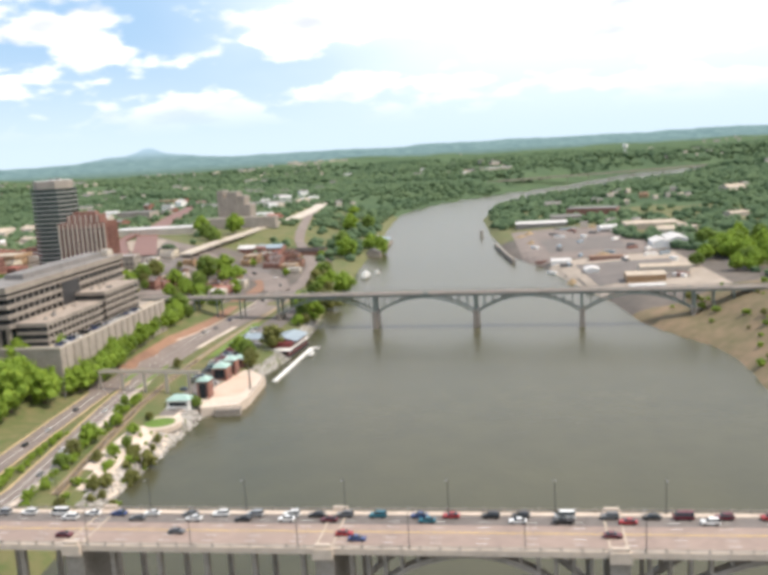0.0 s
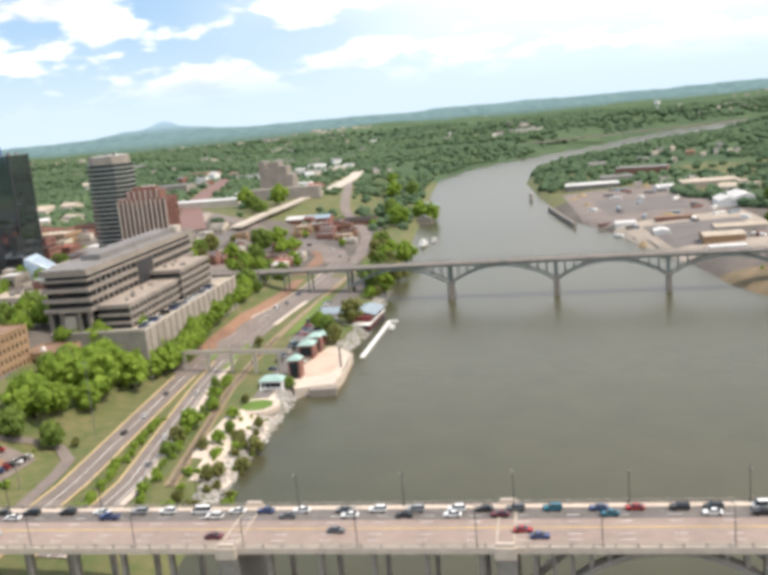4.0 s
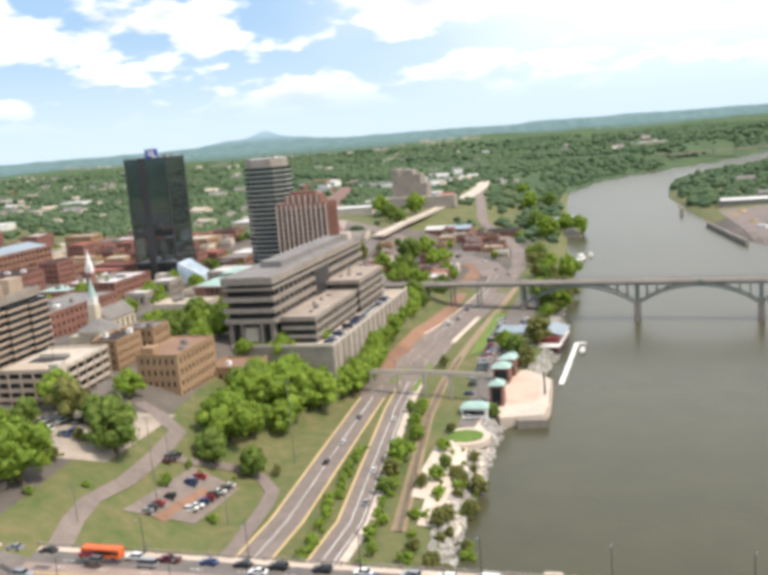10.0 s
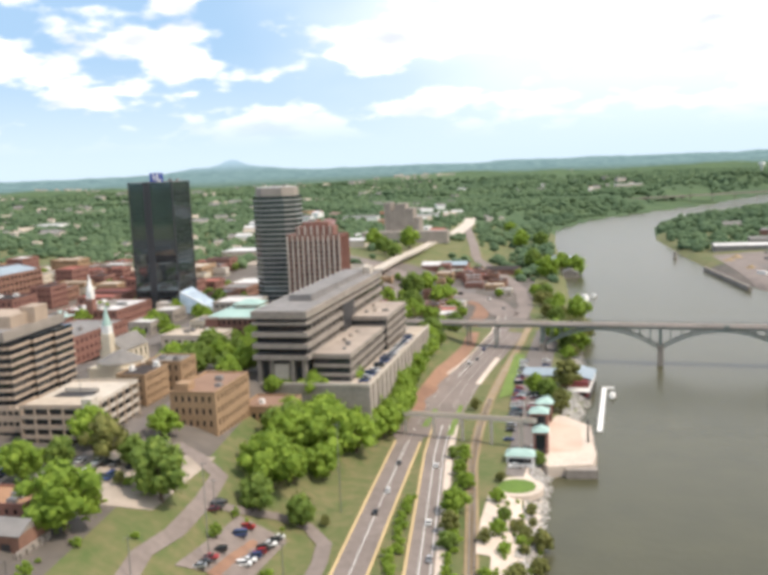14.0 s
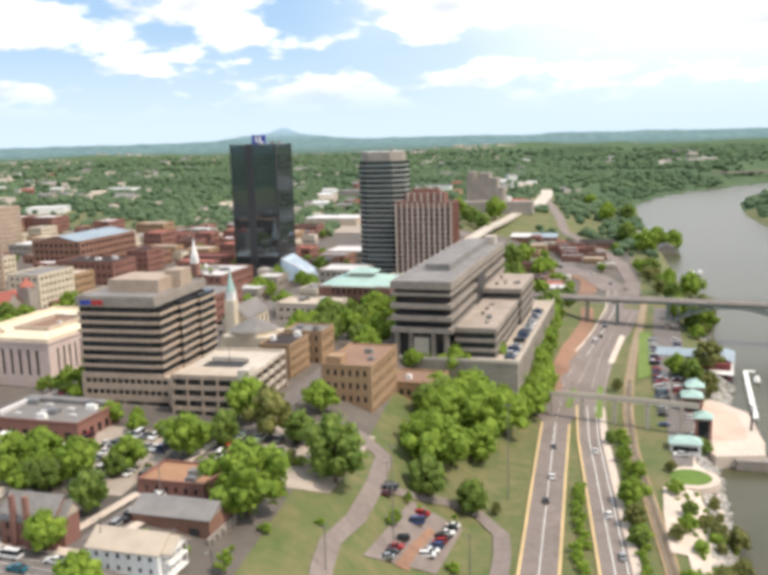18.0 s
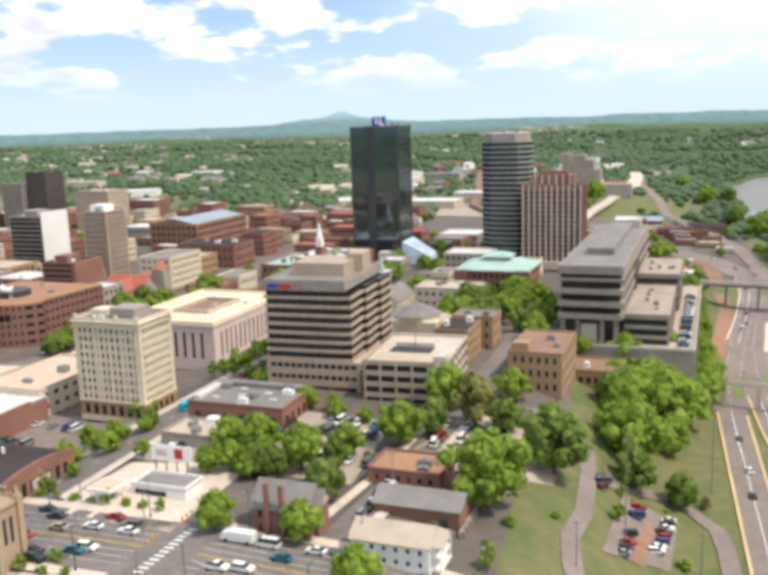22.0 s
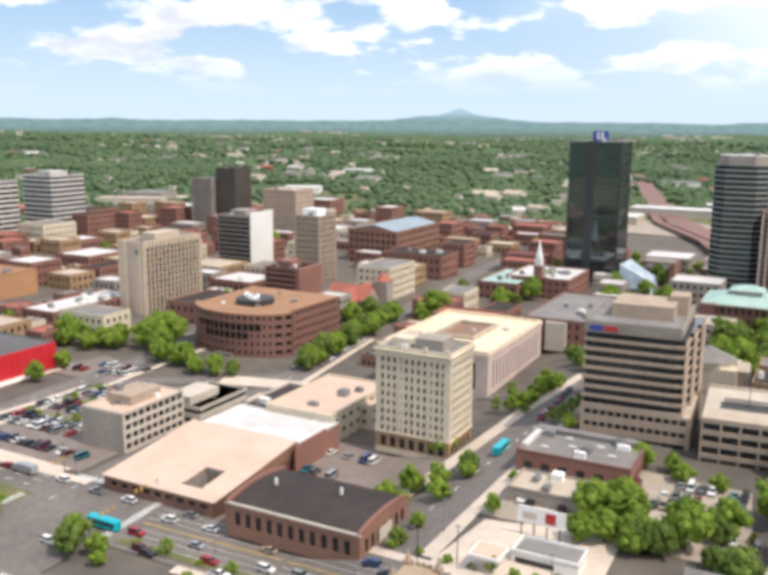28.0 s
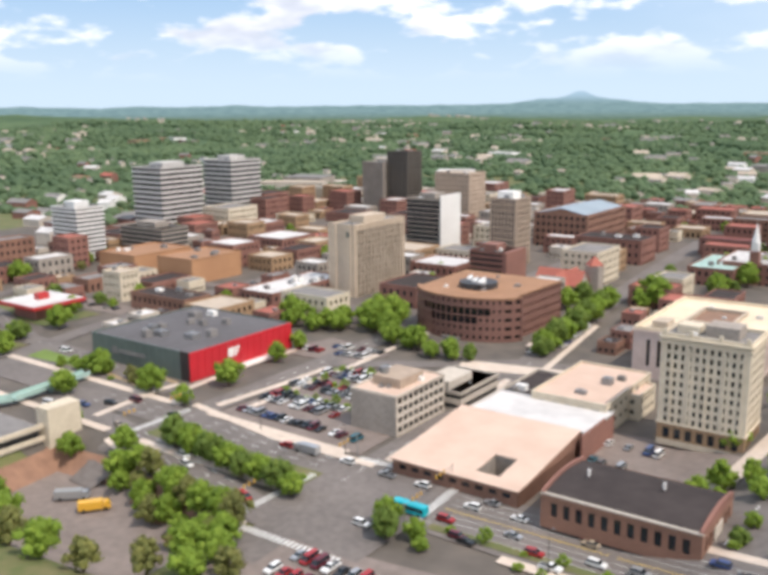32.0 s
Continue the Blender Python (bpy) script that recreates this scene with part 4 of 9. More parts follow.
def roof_units(o, w, d, z, n, x0=0.0, y0=0.0, big=3.0, mats=("grey_metal", "white_paint", "roof_grey")):
    """Machines on a flat roof: a housing on a curb with a fan drum."""
    for k in range(n):
        sx, sy, sz = RNG.uniform(0.4, 1.0) * big, RNG.uniform(0.4, 0.9) * big, RNG.uniform(0.3, 0.6) * big
        x, y = x0 - RNG.uniform(0.14, 0.86) * w, y0 + RNG.uniform(0.14, 0.86) * d
        bm = boxes((x - sx / 2, y - sy / 2, z, x + sx / 2, y + sy / 2, z + sz), (x - sx / 2 - 0.1, y - sy / 2 - 0.1, z, x + sx / 2 + 0.1, y + sy / 2 + 0.1, z + 0.25))
        tube(bm, (x, y, z + sz), (x, y, z + sz + 0.3), min(sx, sy) * 0.35, min(sx, sy) * 0.35, 8)
        part("roof_unit", bm, M[RNG.choice(mats)], o)


def banded(o, w, d, z0, z1, floors, wall, glass_mat, share=0.5, inset=0.7, mull=0, x0=0.0, y0=0.0, wall_label=""):
    """Ribbon windows between continuous spandrels; one spandrel a storey."""
    part("glazing", boxes((x0 - w + inset, y0 + inset, z0, x0 - inset, y0 + d - inset, z1 - 0.2)), M[glass_mat], o, "dark ribbon glazing")
    fh = (z1 - z0) / floors
    sp = mesh_of("spandrel", boxes((-w, 0, 0, 0, d, fh * share)), M[wall])
    for f in range(floors):
        part("spandrel", sp, None, o, wall_label, at=Matrix.Translation((x0, y0, z0 + f * fh)))
    part("spandrel", boxes((x0 - w, y0, z1 - 0.25, x0, y0 + d, z1 + 0.05)), M[wall], o, wall_label)
    if mull:
        bm = bmesh.new()
        for s in range(1, int(w / mull)):
            x = x0 - w + s * w / int(w / mull)
            box(bm, x - 0.12, y0 + inset - 0.15, z0, x + 0.12, y0 + inset + 0.02, z1 - 0.3)
        for s in range(1, int(d / mull)):
            y = y0 + s * d / int(d / mull)
            box(bm, x0 - inset - 0.02, y - 0.12, z0, x0 - inset + 0.15, y + 0.12, z1 - 0.3)
        part("mullion_grid", bm, M["dark_metal"], o)


def gable(o, w, d, z, rise, roof, wall, along="x", over=0.5, x0=0.0, y0=0.0):
    bm = bmesh.new()
    if along == "x":
        a, b, m = y0 - over, y0 + d + over, y0 + d / 2
        for s, e in ((a, m), (b, m)):
            zs = z - over * rise / (d / 2)
            v = [(x0 - w - over, s, zs), (x0 + over, s, zs), (x0 + over, e, z + rise), (x0 - w - over, e, z + rise)]
            vv = [bm.verts.new(p) for p in v] + [bm.verts.new((p[0], p[1], p[2] + 0.25)) for p in v]
            for f in ((0, 1, 2, 3), (7, 6, 5, 4), (0, 4, 5, 1), (1, 5, 6, 2), (2, 6, 7, 3), (3, 7, 4, 0)):
                bm.faces.new([vv[i] for i in f])
        for x in (x0 - w, x0):
            gb = bmesh.new()
            gb.faces.new([gb.verts.new(p) for p in ((x, y0, z), (x, y0 + d, z), (x, m, z + rise))])
            part("gable_wall", gb, M[wall], o)
    else:
        a, b, m = x0 - w - over, x0 + over, x0 - w / 2
        for s, e in ((a, m), (b, m)):
            zs = z - over * rise / (w / 2)
            v = [(s, y0 - over, zs), (s, y0 + d + over, zs), (e, y0 + d + over, z + rise), (e, y0 - over, z + rise)]
            vv = [bm.verts.new(p) for p in v] + [bm.verts.new((p[0], p[1], p[2] + 0.25)) for p in v]
            for f in ((0, 1, 2, 3), (7, 6, 5, 4), (0, 4, 5, 1), (1, 5, 6, 2), (2, 6, 7, 3), (3, 7, 4, 0)):
                bm.faces.new([vv[i] for i in f])
        for y in (y0, y0 + d):
            gb = bmesh.new()
            gb.faces.new([gb.verts.new(p) for p in ((x0 - w, y, z), (x0, y, z), (m, y, z + rise))])
            part("gable_wall", gb, M[wall], o)
    bmesh.ops.recalc_face_normals(bm, faces=bm.faces)
    part("roof", bm, M[roof], o)


def hipped(o, w, d, z, rise, roof, ridge=0.4, over=0.6, x0=0.0, y0=0.0):
    bm = bmesh.new()
    lo = [bm.verts.new(p) for p in ((x0 - w - over, y0 - over, z), (x0 + over, y0 - over, z), (x0 + over, y0 + d + over, z), (x0 - w - over, y0 + d + over, z))]
    if w > d:
        r = (w - d) / 2 + d * ridge * 0.2
        hi = [bm.verts.new((x0 - w / 2 - r, y0 + d / 2, z + rise)), bm.verts.new((x0 - w / 2 + r, y0 + d / 2, z + rise))]
        faces = ((lo[0], lo[1], hi[1], hi[0]), (lo[1], lo[2], hi[1]), (lo[2], lo[3], hi[0], hi[1]), (lo[3], lo[0], hi[0]))
    else:
        r = (d - w) / 2 + w * ridge * 0.2
        hi = [bm.verts.new((x0 - w / 2, y0 + d / 2 - r, z + rise)), bm.verts.new((x0 - w / 2, y0 + d / 2 + r, z + rise))]
        faces = ((lo[0], lo[1], hi[0]), (lo[1], lo[2], hi[1], hi[0]), (lo[2], lo[3], hi[1]), (lo[3], lo[0], hi[0], hi[1]))
    for f in faces:
        bm.faces.new(f)
    bm.faces.new(lo[::-1])
    part("roof", bm, M[roof], o)


def house_block(name, c, z0, w, d, z1, floors, bs, be, wall, roof, label, category="building", wf=0.5, hf=0.5, units=2, group="", single=60, parapet=0.8, pane="glass", turn=GRID, margin=1.2):
    """A plain flat-roofed building with windows on all sides."""
    o = thing(name, c[0], c[1], z0 - 1.5, turn, label, category, group)
    h = z1 - z0 + 1.5
    punched(o, w, d, 0, h, floors, bs, be, wf, hf, wall, pane, single=single, margin=margin, brow=None if single else parapet)
    if single:
        flat_roof(o, w, d, h, roof, wall, parapet)
    else:
        part("roof", boxes((-w + 0.4, 0.4, h - 0.4, -0.4, d - 0.4, h + 0.05)), M[roof], o)
    roof_units(o, w, d, h + 0.05, units, big=min(4.0, 0.12 * (w + d)))
    return o


# ---- downtown: the buildings nearest the flight ----
def striped_office():
    w, d = 37, 45
    o = thing("striped_office_tower", -349.3, 380.5, 25, radians(-3), label="ten-storey office block with beige bands and dark ribbon windows", category="office building")
    h = 43
    punched(o, w, d, 0, 13, 3, 13, 14, 0.8, 0.42, "stripe_tan", base=0.35, single=45, wall_label="beige concrete podium")
    z = 13
    banded(o, w - 5, d, z, h - 3.2, 8, "stripe_tan", "glass", 0.34, 0.8, 3.0, x0=-5, wall_label="beige concrete spandrel")
    # the stepped eastern corner bays
    for k in range(3):
        yy = 1.2 + k * 14.6
        part("corner_glazing", boxes((-6, yy, z, -3.3 + 1.3 * k, yy + 13.6, h - 4)), M["glass"], o)
        sp = mesh_of("corner_spandrel", boxes((-6, yy - 0.6, 0, -2.8 + 1.3 * k, yy + 14.0, 1.15)), M["stripe_tan"])
        for f in range(8):
            part("corner_spandrel", sp, None, o, at=Matrix.Translation((0, 0, z + f * (h - 3.2 - z) / 8)))
    part("cornice", boxes((-w, -0.3, h - 3.2, -4.5, d + 0.3, h)), M["dark_concrete"], o, "dark grey top band")
    part("podium_roof", boxes((-6, 0.3, 12.6, -0.3, d - 0.3, 13.05)), M["roof_pale"], o)
    flat_roof(o, w - 5, d, h, "roof_grey", "dark_concrete", 0.7, x0=-5)
    part("penthouse", boxes((-30, 12, h, -9, 32, h + 5)), M["stripe_tan"], o, "beige rooftop machine house")
    part("penthouse", boxes((-12, 24, h, -5.5, 34, h + 7)), M["stripe_tan"], o)
    part("sign", boxes((-35, -0.5, h - 2.6, -30.6, -0.3, h - 0.8)), M["blue_sign"], o, "blue rooftop sign panel")
    part("sign", boxes((-30.2, -0.5, h - 2.6, -25.6, -0.3, h - 0.8)), M["red_paint"], o, "red rooftop sign panel")
    # dark panels on the wall face paint the shade of open bays
    for x in (-33, -24, -15, -6):
        part("entrance_bay", boxes((x - 3.2, -0.05, -1.5, x + 3.2, 0.02, 3.4)), M["glass"], o, "dark shaded ground-floor opening")
    roof_units(o, w - 8, d, h + 0.05, 6, x0=-6)


striped_office()


def parking_garage():
    w, d, h = 30, 41, 17
    o = thing("parking_garage", -316, 372, 24, radians(-2), label="pale concrete multi-storey parking garage with open ramps", category="parking garage")
    slab = mesh_of("floor_slab", boxes((-w, 0, 0, 0, d, 0.5)), M["pale_concrete"])
    for k in range(5):
        part("floor_slab", slab, None, o, at=Matrix.Translation((0, 0, k * 4.0)))
    edge_s = mesh_of("edge_wall", boxes((-w, -0.15, 0, 0, 0.25, 1.35)), M["stripe_tan"])
    edge_e = mesh_of("edge_wall", boxes((-0.25, 0, 0, 0.15, d, 1.35)), M["pale_concrete"])
    edge_n = mesh_of("edge_wall", boxes((-w, d - 0.25, 0, 0, d + 0.1, 1.35)), M["pale_concrete"])
    for k in range(1, 5):
        for e in (edge_s, edge_e, edge_n):
            part("edge_wall", e, None, o, at=Matrix.Translation((0, 0, k * 4.0 + 0.4)))
    # a dark-coloured block supplies the shade inside the open decks
    part("core_wall", boxes((-w + 0.6, 2.2, 0, -2.2, d - 1, 15.9)), M["dark_metal"], o, "dark interior")
    col = mesh_of("column", boxes((-0.35, -0.35, 0, 0.35, 0.35, 17.5)), M["stripe_tan"])
    for k in range(6):
        part("column", col, None, o, at=Matrix.Translation((-w + 0.4 + k * (w - 0.8) / 5, 0.1, 0)))
    for k in range(7):
        part("column", col, None, o, at=Matrix.Translation((0, 0.4 + k * (d - 0.8) / 6, 0)))
    part("stair_tower", boxes((-4, -0.4, 0, 0.4, 5, 20)), M["pale_concrete"], o, "plain pale corner stair tower")
    # the deck has no hole here; a dark sheet stands for its shade
    part("ramp_opening", boxes((-w + 5, 16, 16.55, -9, 24, 16.6)), M["dark_metal"], o, "dark ramp opening")
    part("ramp_wall", boxes((-w + 6, 24, 16.5, -9, 24.4, 18.3)), M["pale_concrete"], o)
    part("top_deck", boxes((-w + 0.5, 0.5, 16.5, -0.5, 15.8, 16.56)), M["roof_pale"], o)
    part("light_mast", tube(bmesh.new(), (-16, 22, 16.5), (-16, 22, 27), 0.12, 0.08, 6), M["dark_metal"], o)


parking_garage()


def cream_tower():
    w, d, h = 27, 19, 34
    o = thing("cream_terracotta_tower", -414, 340, 27, label="ten-storey cream terracotta office tower with arched ground floor", category="office building")
    part("plinth", boxes((-w, 0, -2, 0, d, 0)), M["cream"], o)
    punched(o, w, d, 5.2, h - 2.2, 9, 11, 9, 0.46, 0.6, "cream", single=96, margin=1.4, wall_label="cream terracotta walls")
    punched(o, w, d, 0, 5.2, 1, 7, 5, 0.6, 0.68, "tan", single=20, base=0.08, wall_label="tan stone ground floor")
    pil = mesh_of("pilaster", boxes((-0.35, -0.22, 0, 0.35, 0.1, h - 8.5)), M["cream"])
    for k in range(5):
        part("pilaster", pil, None, o, at=Matrix.Translation((-w + 1.4 + k * (w - 2.8) / 4.5 + 2.2, 0, 5.4)))
    for z, dz, e in ((5.2, 0.5, 0.35), (h - 2.4, 0.7, 0.5), (h - 0.6, 0.6, 0.8)):
        part("cornice", boxes((-w - e, -e, z, e, d + e, z + dz)), M["cream"], o, "projecting cream cornice")
    part("attic", boxes((-w + 0.1, 0.1, h - 1.8, -0.1, d - 0.1, h - 0.6)), M["cream"], o)
    flat_roof(o, w, d, h, "roof_grey", "cream", 1.0)
    part("penthouse", boxes((-15, 5, h, -5, 14, h + 3.6)), M["concrete"], o)
    part("penthouse", boxes((-24, 6, h, -17, 12, h + 2.6)), M["cream"], o)
    for x in (-26, -18, -9, -1):
        part("finial", boxes((x - 0.6, -0.3, h + 0.9, x + 0.6, 0.5, h + 2.2)), M["cream"], o)
    roof_units(o, w, d, h + 0.05, 5, big=2.2)


cream_tower()


def marble_hall():
    w, d, h = 46, 66, 17.5
    o = thing("marble_post_office", -417, 404, 27.5, label="pale pink marble government building with tall slot windows", category="government building")
    part("plinth", boxes((-w, 0, -2, 0, d, 1)), M["pink_stone"], o)
    punched(o, w, d, 1, h, 1, 9, 15, 0.36, 0.66, "pink_stone", base=0.12, depth=0.7, single=40, margin=4)
    part("cornice", boxes((-w - 0.4, -0.4, h - 0.9, 0.4, d + 0.4, h)), M["pink_stone"], o)
    flat_roof(o, w, d, h, "roof_cream", "roof_cream", 1.2, thick=0.8)
    part("light_court", boxes((-31, 20, h + 0.06, -15, 46, h + 0.12)), M["roof_brown"], o, "sunken brown light court")
    for b in ((-32, 19, -14, 20), (-32, 46, -14, 47), (-32, 20, -31, 46), (-15, 20, -14, 46)):
        part("court_wall", boxes((b[0], b[1], h, b[2], b[3], h + 1.6)), M["roof_pale"], o)
    part("penthouse", boxes((-40, 4, h, -34, 12, h + 3.2)), M["roof_pale"], o)
    roof_units(o, w, d, h + 0.05, 7, big=2.6, mats=("roof_pale", "white_paint", "roof_white"))


marble_hall()


def round_office():
    o = thing("round_fronted_office", -515, 414, 24.5, label="rose-brown granite office building with a broad curved front", category="office building")
    w, d, h = 53, 58, 23.5
    # plan: straight flanks and a bowed front between them
    front = [(-w + 2, 14)]
    for k in range(13):
        a = math.pi * (1.08 + 0.84 * k / 12)
        front.append((-w / 2 + 28.5 * math.cos(a), 20 + 20.5 * math.sin(a)))
    front.append((-2, 14))
    plan = front + [(0, d), (-w, d)]
    part("core", prism([(x * 0.96 - 0.9, y * 0.96 + 1.2) for x, y in plan], 0, h - 0.6), M["glass"], o, "dark glazing behind the walls")
    fh = h / 6
    n = len(plan)
    for i in range(n - 1):
        (xa, ya), (xb, yb) = plan[i], plan[i + 1]
        L = math.hypot(xb - xa, yb - ya)
        m = Matrix.Translation((xa, ya, 0)) @ Matrix.Rotation(math.atan2(yb - ya, xb - xa), 4, "Z")
        bm = bmesh.new()
        bays = max(1, round(L / 3.4))
        bw = L / bays
        for f in range(6):
            lo, hi = (0.05, 0.75) if f == 0 else (0.34, 0.78)
            glassy = f in (3, 4) and 4 <= i <= 9 and not (f == 3 and not 5 <= i <= 8)
            if glassy:
                lo, hi = 0.06, 0.94
            box(bm, 0, 0, f * fh, L, 0.8, f * fh + lo * fh)
            box(bm, 0, 0, f * fh + hi * fh, L, 0.8, (f + 1) * fh)
            for b in range(bays + 1):
                pw = 0.12 if glassy else 0.85
                box(bm, max(0, b * bw - pw), 0.003, f * fh + lo * fh, min(L, b * bw + pw), 0.8, f * fh + hi * fh)
        part("wall_segment", bm, M["rose"], o, at=m)
        if i in (1, 13):
            part("slot_window", boxes((L / 2 - 1, -0.06, 5, L / 2 + 1, 0.05, h - 3)), M["glass"], o, "tall dark slot window", at=m)
    part("entrance", boxes((-w / 2 - 4.5, -1.6, 0, -w / 2 + 4.5, 1.2, 5.4)), M["roof_grey"], o, "projecting grey entrance portal")
    part("entrance_glass", boxes((-w / 2 - 3.3, -1.75, 0, -w / 2 + 3.3, -1.62, 4.4)), M["glass"], o)
    part("roof", prism(plan, h - 0.6, h + 0.4), M["roof_orange"], o, "orange-brown gravel roof")
    bm = bmesh.new()
    tube(bm, (-w / 2, 24, h + 0.4), (-w / 2, 24, h + 3.0), 9, 9, 28)
    part("roof_drum", bm, M["dark_metal"], o, "dark round rooftop drum")
    for k in range(5):
        a = 0.5 + k * 0.65
        x, y = -w / 2 + 7.5 * math.cos(a - 1.2), 22 - 6 * math.sin(a)
        bm = tube(bmesh.new(), (x, y, h + 0.4), (x, y, h + 4.6), 0.12, 0.1, 6)
        tube(bm, (x, y, h + 4.2), (x - 0.3, y - 0.9, h + 5.2), 0.3, 1.5, 12)
        part("dish_aerial", bm, M["white_paint"], o, "white dish aerial")
    roof_units(o, w, d, h + 0.4, 5, big=2.5)
    part("terrace_wall", prism([(-w - 4, 6), (-w / 2 - 14, -8), (-w / 2 + 12, -9), (6, 4), (6, 6), (-w / 2 + 12, -7.6), (-w / 2 - 14, -6.6), (-w - 4, 7.4)][::1], -1.5, 1.2), M["roof_pink"], o, "low curved pinkish terrace wall")


round_office()


def slab_hotel():
    w, d, h = 17, 47, 50
    o = thing("slab_hotel", -622, 468, 18, label="tall beige concrete slab hotel with vertical window strips", category="hotel")
    part("body", boxes((-w, 0, -1, 0, d, h)), M["hotel_beige"], o, "plain beige end walls")
    fl = 14
    for s in range(14):
        y0 = 1.6 + s * (d - 3) / 14
        fh = (h - 7) / fl
        pane = UNIT.setdefault("hotel_pane", mesh_of("window_pane", boxes((-0.05, 0.45, 0.25, 0.06, 2.6, fh - 0.35)), M["glass"]))
        for f in range(fl):
            part("window_pane", pane, None, o, at=Matrix.Translation((0, y0, 5 + f * fh)))
        part("fin", boxes((0, y0 - 0.42, 4, 0.8, y0 + 0.42, h + 0.6)), M["hotel_beige"], o)
    part("fin", boxes((0, d - 0.9, 4, 0.7, d, h + 0.6)), M["hotel_beige"], o)
    for x in (-w - 0.5, -w / 2 + 1):
        part("end_rib", boxes((x, -0.6, 0, x + 5, 0.02, h + 1)), M["hotel_beige"], o)
    part("base", boxes((-w - 6, -1, -1, 3, d + 2, 4.5)), M["concrete"], o)
    part("sign", boxes((-5, -0.75, h - 6, -3, -0.62, h - 3)), M["green_wall"], o, "small dark square sign")
    flat_roof(o, w, d, h, "roof_grey", "hotel_beige", 1.0)
    part("penthouse", boxes((-w + 3, 14, h, -4, 34, h + 4)), M["hotel_beige"], o)
    roof_units(o, w, d, h + 0.05, 6, big=2.5)


slab_hotel()


def red_hall():
    w, d, h = 59, 58, 15.5
    o = thing("red_and_green_hall", -602, 312, 25, label="large windowless hall with red and grey-green cladding, dark roof", category="exhibition hall")
    part("east_wall", boxes((-0.5, 0, -1, 0, d, h)), M["red_wall"], o, "bright red cladding")
    part("south_wall", boxes((-w, 0, -1, -5.5, 0.5, h)), M["green_wall"], o, "grey-green cladding")
    part("south_wall", boxes((-5.5, 0.003, -1, -0.5, 0.5, h)), M["roof_dark"], o, "dark cladding at the corner")
    part("west_wall", boxes((-w, 0.5, -1, -w + 0.5, d, h)), M["green_wall"], o)
    part("north_wall", boxes((-w + 0.5, d - 0.5, -1, -0.5, d, h)), M["green_wall"], o)
    rib = mesh_of("cladding_rib", boxes((-0.1, -0.12, -1, 0.1, 0.0, h)), M["red_wall"])
    for k in range(1, 15):
        part("cladding_rib", rib, None, o, at=Matrix.Translation((0, k * d / 15, 0)) @ Matrix.Rotation(math.pi / 2, 4, "Z"))
    rib2 = mesh_of("cladding_rib", boxes((-0.1, -0.12, -1, 0.1, 0.0, h)), M["green_wall"])
    for k in range(1, 12):
        part("cladding_rib", rib2, None, o, at=Matrix.Translation((-w + k * (w - 6) / 12, 0, 0)))
    part("roof", boxes((-w + 0.5, 0.5, h - 1.2, -0.5, d - 0.5, h - 0.5)), M["hall_roof"], o, "dark grey membrane roof")
    part("emblem", boxes((0, 20, h - 6.5, 0.15, 23.2, h - 2.8), (0, 23.6, h - 6.5, 0.15, 24.6, h - 2.8), (0, 24.6, h - 3.8, 0.15, 26.4, h - 2.8), (0, 24.6, h - 5.2, 0.15, 25.9, h - 4.4)), M["white_paint"], o, "white emblem of plain bars")
    part("emblem", boxes((-46, -0.15, h - 7, -43, 0, h - 4), (-42, -0.15, h - 6.2, -26, 0, h - 4.8)), M["roof_grey"], o, "pale emblem of plain bars")
    part("entrance", boxes((0, 28, -1, 0.4, 42, 4.5)), M["glass"], o, "dark glazed entrance")
    part("canopy", boxes((0, 26, 4.5, 4, 46, 5)), M["white_paint"], o)
    roof_units(o, w, d, h - 0.5, 12, big=5)


red_hall()


def bank_office():
    o = thing("concrete_office", -507, 300, 25.5, label="five-storey pale concrete office with a gridded window front", category="office building")
    w, d, h = 18, 29, 16
    part("south_wall", boxes((-w, -0.3, -1, 0, 0, h)), M["concrete"], o, "plain pale grey end wall")
    part("core", boxes((-w + 0.5, 0, -1, -0.5, d, h)), M["pale_concrete"], o)
    punched(o, w, d, 0, h, 5, 0, 9, 0.78, 0.6, "pale_concrete", single=50, margin=0.6, depth=0.35)
    flat_roof(o, w, d, h, "roof_pink", "pale_concrete", 0.6)
    part("penthouse", boxes((-w + 3, 8, h, -4, 22, h + 3.2)), M["stripe_tan"], o)
    part("tank", tube(bmesh.new(), (-w + 5, 12, h + 3.2), (-w + 5, 12, h + 5.4), 1.6, 1.6, 12), M["grey_metal"], o)
    roof_units(o, w, d, h + 0.05, 5, big=2.4)
    p = thing("office_wing", -498, 330, 25.5, label="low pale concrete office wing with a ribbon window", category="office building")
    part("wall", boxes((-w, 0, -1, 0, 27, 2)), M["pale_concrete"], p)
    banded(p, w, 27, 2, 9.5, 2, "pale_concrete", "glass", 0.5, 0.4, 2.5)
    flat_roof(p, w, 27, 9.5, "roof_pink", "pale_concrete", 0.7)
    part("upper_room", boxes((-w + 2, 2, 9.5, -6, 18, 12.5)), M["pale_concrete"], p)
    roof_units(p, w, 27, 9.6, 4, big=2)


bank_office()


